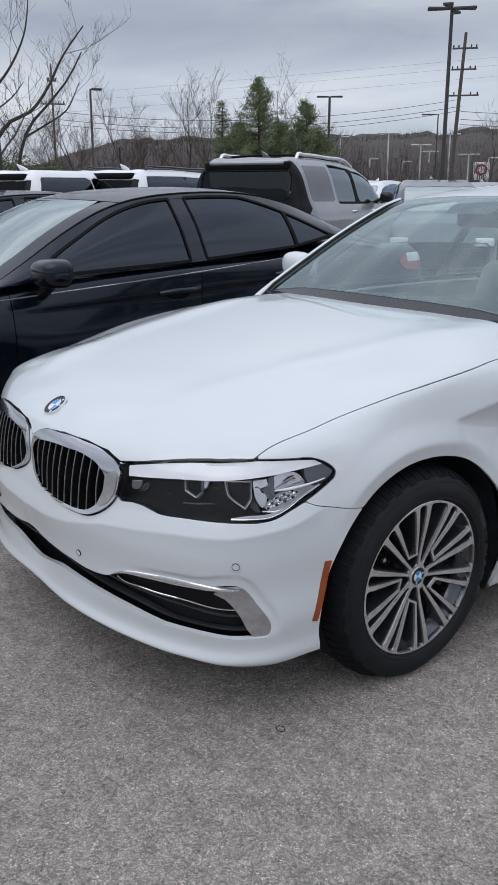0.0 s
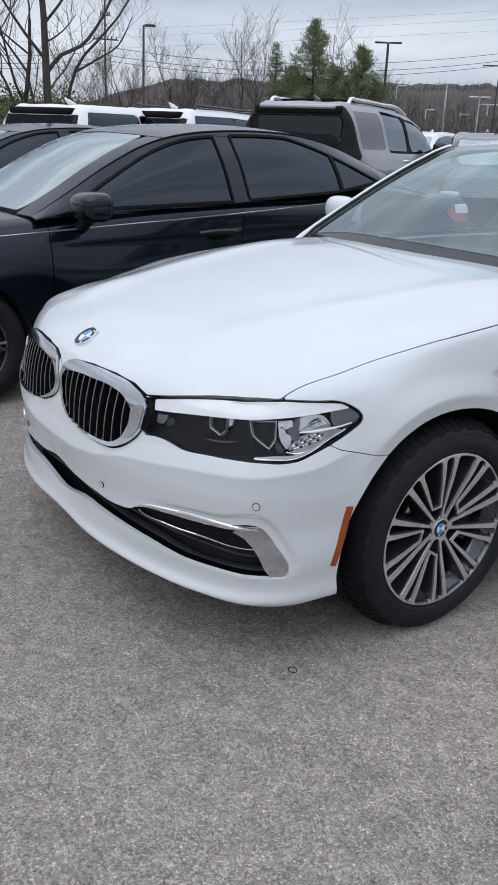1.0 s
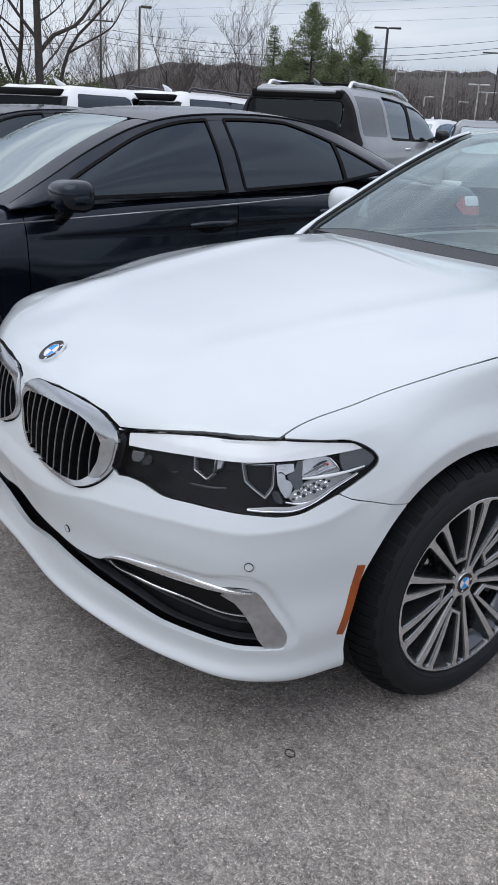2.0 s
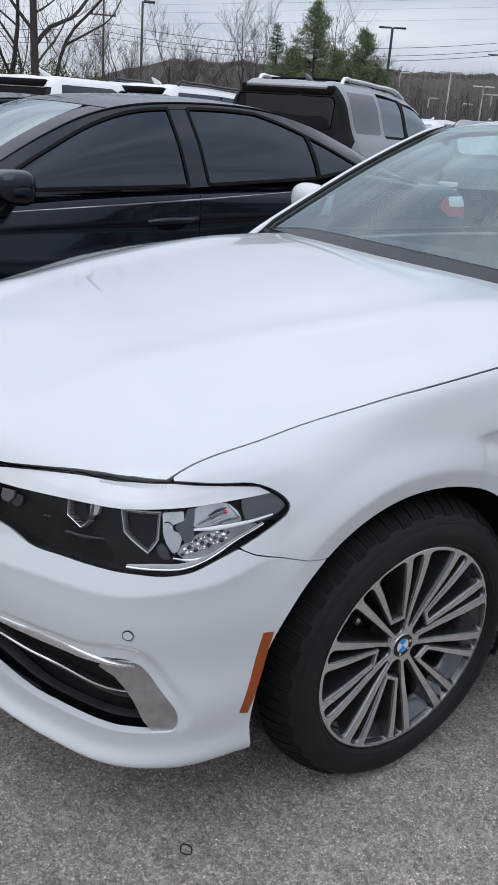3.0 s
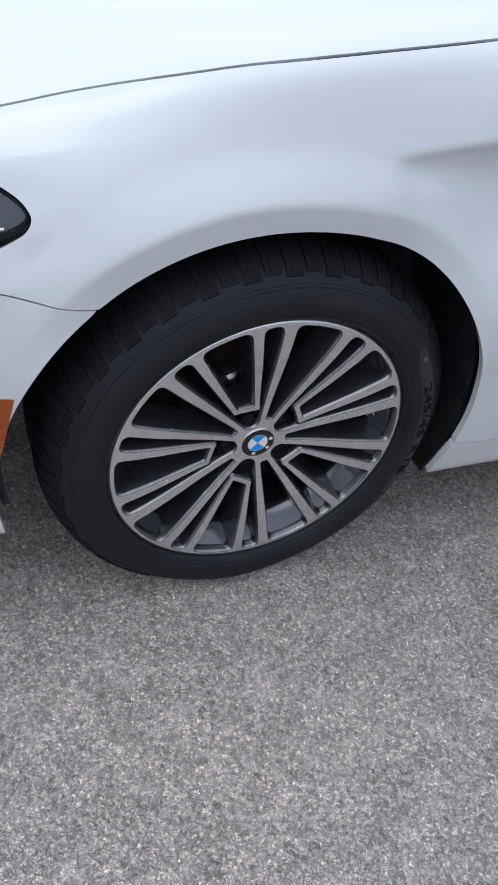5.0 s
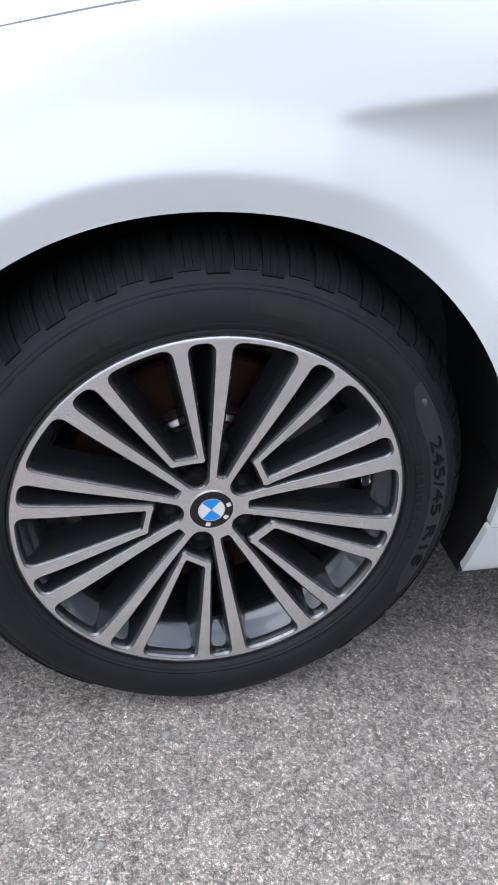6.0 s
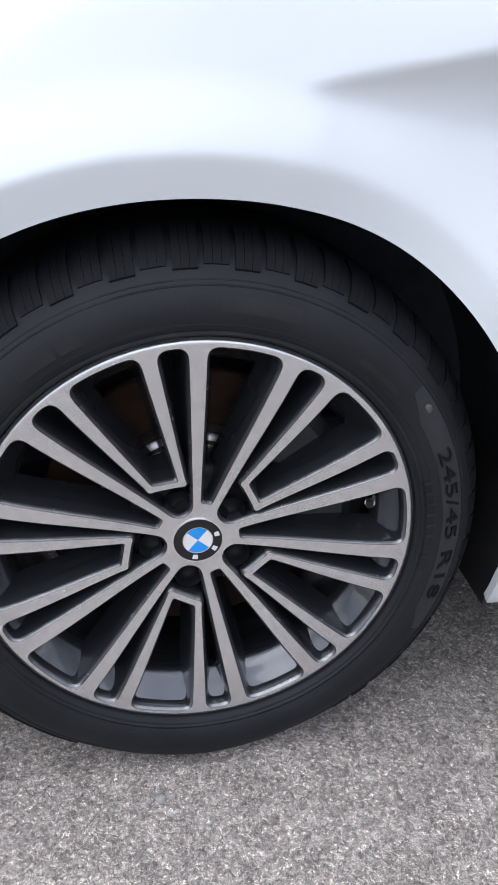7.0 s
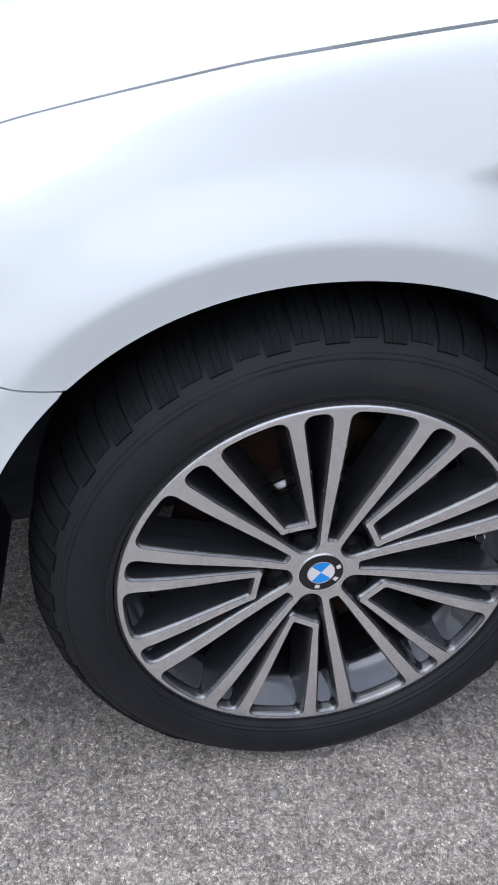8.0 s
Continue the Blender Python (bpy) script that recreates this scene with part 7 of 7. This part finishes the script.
def wire(p, q, sag, r=0.018, mat=pole_dark):
    bm = bmesh.new()
    tube(bm, [p.lerp(q, t) - Vector((0, 0, 4 * sag * t * (1 - t))) for t in np.linspace(0, 1, 24)], r, 4)
    return tagged(part("power_line", bm, mat, smooth=60), label="thin overhead wire strung between utility poles", category="wire", group="overhead wires")


for el_a, el_b, sag in ((5.2, 5.0, 0.9), (4.75, 4.6, 0.9), (4.45, 4.35, 0.9)):
    for (a0, d0), (a1, d1) in (((172, 64), (156.25, 62)), ((156.25, 62), (131.05, 58)), ((131.05, 58), (112, 60))):
        wire(bearing(a0, d0, rise(el_a, d0)), bearing(a1, d1, rise(el_b + (0.9 if a1 < 140 else 0), d1)) if a0 > 140 else bearing(a1, d1, rise(el_b + 1.6, d1)), sag)
for drop in (0.0, 0.42, 1.0):
    wire(bearing(172, 64, 6.3 - drop), bearing(112, 60, 10.6 - drop), 0.2, 0.006, wire_grey)

# round red and white sign on a post
t = thing("pylon_sign", "white roadside sign with a round red mark", "sign", "", Matrix.Translation(bearing(129.6, 88)) @ Matrix.Rotation(radians(129.6 - 90), 4, "Z"))
bm = bmesh.new()
box(bm, -0.75, 0.75, -0.12, 0.12, rise(1.2, 88), rise(2.25, 88), 0.05)
part("sign_panel", bm, far_white, t)
bm = bmesh.new()
z0 = rise(1.8, 88)
tube(bm, [(0.46 * math.cos(a), -0.15, z0 + 0.42 * math.sin(a)) for a in np.linspace(0, math.tau, 28, endpoint=False)], 0.10, 6, closed=True)
part("red_mark", bm, red_lens, t, smooth=50)
bm = bmesh.new()
tube(bm, [(0, 0, -0.02), (0, 0, rise(1.25, 88))], 0.14, 8)
part("post", bm, pole_white, t)

# iron fence at the left
fence = thing("fence", "black iron railing fence at the edge of the car park", "fence", "", Matrix.Translation(bearing(159.6, 27.5)) @ Matrix.Rotation(radians(62), 4, "Z"))
for k in range(46):
    bm = bmesh.new()
    big = k % 9 == 0
    box(bm, k * 0.13 - 0.02 - 3.0, k * 0.13 + (0.03 if big else 0.0) - 3.0, -0.012, 0.012, 0.0 if big else 0.12, 1.75 if big else 1.6)
    part("post" if big else "railing", bm, pole_dark, fence)
for z in (0.3, 1.42):
    bm = bmesh.new()
    box(bm, -3.05, 3.0, -0.012, 0.012, z, z + 0.04)
    part("rail", bm, pole_dark, fence)


# ---- parked cars further off: one lofted shell, cut into panels and panes ----
def far_car(label, paint, L, W, H, belt, kind, m, glass=None, back=None, rails=None, group="parked cars", handle=None, tail=None):
    """A car whose middle stands at m, nose towards +y. kind: 'suv' or 'saloon'."""
    glass = glass or tint_glass
    h2 = W / 2
    if kind == "suv":
        prof = [(-L / 2, .62), (-L / 2 + .04, belt), (-L / 2 + .16, H - .10), (-L / 2 + .34, H - .015), (-L * .22, H), (-L * .05, H - .02), (L * .08, H - .075), (L * .17, H - .17), (L * .30, belt + .05), (L * .40, belt - .01), (L * .47, belt - .10), (L / 2, .72)]
        w0, w1, f0, f1 = -L / 2 + .05, L * .27, -L / 2 + .30, L * .20
    else:
        prof = [(-L / 2, .70), (-L / 2 + .06, belt + .06), (-L * .36, belt + .10), (-L * .30, belt + .16), (-L * .15, H - .06), (0, H), (L * .10, H - .10), (L * .24, belt + .06), (L * .38, belt - .03), (L * .46, belt - .14), (L / 2, .62)]
        w0, w1, f0, f1 = -L * .33, L * .22, -L * .25, L * .17
    ys = np.concatenate([np.linspace(-L / 2, -L / 2 + .4, 14)[:-1], np.linspace(-L / 2 + .4, L / 2 - .3, 46)[:-1], np.linspace(L / 2 - .3, L / 2, 12)])
    tz = np.interp(ys, *np.array(prof).T)
    grid = []
    for y, top in zip(ys, tz):
        end = 1 - 0.16 * max(0, (abs(y) - L / 2 + .35) / .35) ** 2
        cab = max(0.0, top - belt)
        wt = h2 * (0.88 - (0.17 if kind == "suv" else 0.20) * min(cab / (H - belt), 1.0)) if cab > 0.02 else h2 * 0.86
        b = min(belt, top - 0.03)
        sec = [(h2 * .86 * end, .24), (h2 * .97 * end, .32), (h2 * end, .55), (h2 * .985 * end, b - .06), (h2 * .95 * end, b), (wt * end + .01, b + max(cab - .09, .012)), (wt * .90 * end, top - .012), (wt * .5, top - .002), (0, top + .012)]
        s = along(sec, 44)
        grid.append(np.c_[s[:, 0], np.full(44, y), s[:, 1]])
    g = np.array(grid)
    v0, f0_ = g.reshape(-1, 3), grid_faces(len(ys), 44)
    t = thing("car", label, "car", group)
    x, y, z = v0.T
    top_at = np.interp(y, ys, tz)
    wheel_y = (-L * .29, L * .305)
    cut = np.ones(len(v0))
    for wy in wheel_y:
        cut = np.minimum(cut, np.where(x > h2 * .5, np.maximum(np.hypot(y - wy, z - .34) - .41, z - .9), 1.0))
    side = x > h2 * 0.62
    pane = np.minimum.reduce([z - belt - .035, top_at - .085 - z, belt + .0 + (w1 - y) * (H - belt) / (w1 - f1 + .3) - z, belt + (y - w0 - .02) * (H - belt) / (f0 - w0 + .05) - z, x - h2 * .60])
    posts = np.minimum.reduce([np.abs(y - p) - (.028 if paint in (grey_paint, silver_paint) else .018) for p in ((-L * .21, L * .015) if kind == "suv" else (-.05,))])
    win = np.minimum(pane, posts)
    quarter = surround = np.full(len(v0), -1.0)
    if tail:
        # a fixed rear pane, then two door windows in black surrounds
        level = np.minimum.reduce([z - belt - .03, top_at - .10 - z, x - h2 * .60])
        quarter = np.minimum.reduce([level, y + L / 2 - .34, -L * .245 - y])
        doors = np.maximum(np.minimum.reduce([level, y + L * .215, -L * .04 - y]), np.minimum.reduce([level, y + L * .015, belt + (w1 - y) * (H - belt) / (w1 - f1 + .3) - z]))
        win, surround = doors, np.minimum(doors + .035, -doors)
    if kind == "suv":
        fw = np.minimum.reduce([y - L * .155, L * .285 - y, h2 * .66 - x, z - belt - .06])
        rw = np.minimum.reduce([-L / 2 + .19 - y, h2 * .70 - x, z - belt - .04, H - (.19 if paint in (grey_paint, silver_paint) else .14) - z])
    else:
        fw = np.minimum.reduce([y - L * .075, L * .225 - y, h2 * .64 - x, z - belt - .09])
        rw = np.minimum.reduce([-L * .155 - y, y + L * .285, h2 * .62 - x, z - belt - .18])
    tg = np.minimum.reduce([-L / 2 + .25 - y, h2 * .97 - x, z - .80, -rw])
    if tail:
        v, f = clip(v0, f0_, tg - 0.003)
        panel("tailgate", v, f, tail, t, both=True, depth=0.02)
    v, f = clip(v0, f0_, np.minimum.reduce([cut, -win, -fw, -rw, -quarter, -surround] + ([-tg - 0.003] if tail else [])))
    panel("body", v, f, paint, t, both=True, depth=0.02)
    for fld, nm, mt in ((quarter, "quarter_window", quarter_pane), (surround, "window_surround", seal_black)):
        v, f = clip(v0, f0_, fld)
        for mm in (False, True) if len(f) else ():
            panel(nm, v, f, mt, t, mirror=mm, depth=0.01)
    for fld, nm, both in ((win, "side_window", False), (fw, "windscreen", True), (rw, "rear_window", True)):
        v, f = clip(v0, f0_, fld - 0.004)
        v = v - np.array([0.006, 0, 0.004])
        if len(f):
            if both:
                panel(nm, v, f, sky_glass if nm == "windscreen" else back or glass, t, both=True, depth=0)
            else:
                for mm in (False, True):
                    panel(nm, v, f, glass, t, mirror=mm, depth=0)
    bm = bmesh.new()
    box(bm, -h2 * .8, h2 * .8, -L * .44, L * .42, .25, belt - .12, 0.06)
    part("cabin_tub", bm, liner_black, t)
    for wy in wheel_y:
        plain_wheel(t, .345, .225, Matrix.Translation((h2 - .03, wy, .345)), satin)
        plain_wheel(t, .345, .225, Matrix.Translation((-h2 + .03, wy, .345)) @ Matrix.Rotation(math.pi, 4, "Z"), satin)
    for sx in (1, -1):
        bm = bmesh.new()
        bmesh.ops.create_uvsphere(bm, u_segments=16, v_segments=10, radius=1)
        for q in bm.verts:
            q.co = (sx * (h2 + .10 + .11 * math.copysign(abs(q.co.x) ** .7, q.co.x)), L * .17 + .07 * q.co.y, belt + .10 + .085 * math.copysign(abs(q.co.z) ** .7, q.co.z))
        part("door_mirror", bm, gloss_black if kind == "suv" and paint in (grey_paint, silver_paint) else paint, t, smooth=80)
        bm = bmesh.new()
        tube(bm, [(sx * (h2 - .09), L * .17, belt + .03), (sx * (h2 + .02), L * .17, belt + .07)], .025, 6)
        part("mirror_foot", bm, gloss_black, t, smooth=60)
        for yh in (-L * .10, L * .10):
            bm = bmesh.new()
            tube(bm, along([(sx * (h2 - .012), yh - .12, belt - .11), (sx * (h2 + .025), yh - .07, belt - .105), (sx * (h2 + .025), yh + .06, belt - .105), (sx * (h2 - .012), yh + .11, belt - .11)], 10), .014, 6)
            part("door_handle", bm, handle or paint, t, smooth=60)
        bm = bmesh.new()
        box(bm, sx * h2 * .70, sx * h2 * .93, -L / 2 - .005, -L / 2 + .14, min(belt, 1.14) - .28, min(belt, 1.14) - .06, .03, 2)
        part("tail_light", bm, red_lens, t, smooth=50)
        bm = bmesh.new()
        box(bm, sx * h2 * .58, sx * h2 * .92, L / 2 - .22, L / 2 - .01, .66, .80, .03, 2)
        part("headlight", bm, lamp_white, t, smooth=50)
        if rails:
            bm = bmesh.new()
            xr = h2 * .60
            tube(bm, along([(sx * xr, -L * .40, H - .03), (sx * xr, -L * .39, H + .025), (sx * xr, -L * .34, H + .036), (sx * xr, -L * .15, H + .036), (sx * xr, L * .02, H + .012), (sx * xr, L * .08, H - .06)], 26), .026 if tail else .02, 8)
            part("roof_rail", bm, rails, t, smooth=60)
    if kind == "suv":
        bm = bmesh.new()
        low = .075 if tail else .06
        box(bm, -h2 * .64, h2 * .64, -L / 2 + (.04 if paint in (grey_paint, silver_paint) else .10), -L / 2 + .36, H - low, H - .022, .03, 3)
        for q in bm.verts:
            k = min(max((-L / 2 + .36 - q.co.y) / .28, 0), 1)
            q.co.z -= .045 * k * (q.co.x / (h2 * .64)) ** 2
            q.co.x *= 1 - .09 * k
            q.co.y += .09 * (q.co.x / (h2 * .64)) ** 2 * k
        part("roof_spoiler", bm, paint, t, smooth=50)
        # black block: painted shade under white spoilers, black tailgate trim on the grey car
        under = .66 if tail else .60
        bm = bmesh.new()
        box(bm, -h2 * under, h2 * under, -L / 2 + (.07 if tail else .065), -L / 2 + .34, H - (.24 if tail else .205), H - (.07 if tail else .055), .03, 3)
        for q in bm.verts:
            q.co.z += .07 * (q.co.x / (h2 * under)) ** 2 if q.co.z < H - .15 else 0
            q.co.y += .06 * (q.co.x / (h2 * under)) ** 2
        part("spoiler_trim_shade", bm, seal_black, t, smooth=50)
        for yc in (-L * .33, -L * .05) if tail else ():
            bm = bmesh.new()
            tube(bm, [(-h2 * .60, yc, H + .03), (0, yc, H + .045), (h2 * .60, yc, H + .03)], .016, 6)
            part("roof_bar", bm, seal_black, t, smooth=60)
        bm = bmesh.new()
        tube(bm, [(0, -L * .33, H), (0, -L * .35, H + .05), (0, -L * .365, H + .085)], [.05, .03, .008], 8)
        part("aerial_fin", bm, paint, t, smooth=60)
    t.matrix_basis = m
    return t


def stand(x, y, turn):
    return Matrix.Translation((x, y, 0)) @ Matrix.Rotation(radians(turn), 4, "Z")


def behind(az, d, turn, L):
    """A car whose tail's middle is at this bearing and distance; turn: its heading, from +y to the left."""
    p = bearing(az, d)
    return stand(p.x - L / 2 * math.sin(radians(turn)), p.y + L / 2 * math.cos(radians(turn)), turn)


far_car("grey metallic off-road car with black tailgate and silver rails", silver_paint, 4.95, 1.90, 1.97, 1.36, "suv", behind(144.6, 11.9, 29.5, 4.95), rails=bright_trim, handle=chrome, tail=tail_black, glass=bright_pane, back=dull_glass)
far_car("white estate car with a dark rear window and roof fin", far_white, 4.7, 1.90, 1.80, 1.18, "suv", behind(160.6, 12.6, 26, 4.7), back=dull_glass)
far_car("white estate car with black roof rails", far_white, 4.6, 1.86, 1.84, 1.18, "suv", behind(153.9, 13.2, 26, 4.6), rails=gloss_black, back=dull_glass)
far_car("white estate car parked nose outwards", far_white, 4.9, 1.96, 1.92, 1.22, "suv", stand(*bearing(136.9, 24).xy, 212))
far_car("dark grey estate car facing the white one", grey_paint, 4.7, 1.90, 1.80, 1.12, "suv", stand(*bearing(132.3, 17.5).xy, 226))
far_car("silver estate car in the row behind", satin, 4.6, 1.84, 1.80, 1.10, "suv", stand(*bearing(129.0, 20).xy, 226))
far_car("black estate car in the row behind", black_paint, 4.7, 1.88, 1.72, 1.12, "suv", stand(*bearing(134.2, 34).xy, 200))
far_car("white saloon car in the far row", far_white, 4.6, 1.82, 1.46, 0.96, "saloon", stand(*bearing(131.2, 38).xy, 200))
far_car("dark saloon car in the far row", black_paint, 4.6, 1.82, 1.46, 0.96, "saloon", stand(*bearing(128.6, 36).xy, 200))
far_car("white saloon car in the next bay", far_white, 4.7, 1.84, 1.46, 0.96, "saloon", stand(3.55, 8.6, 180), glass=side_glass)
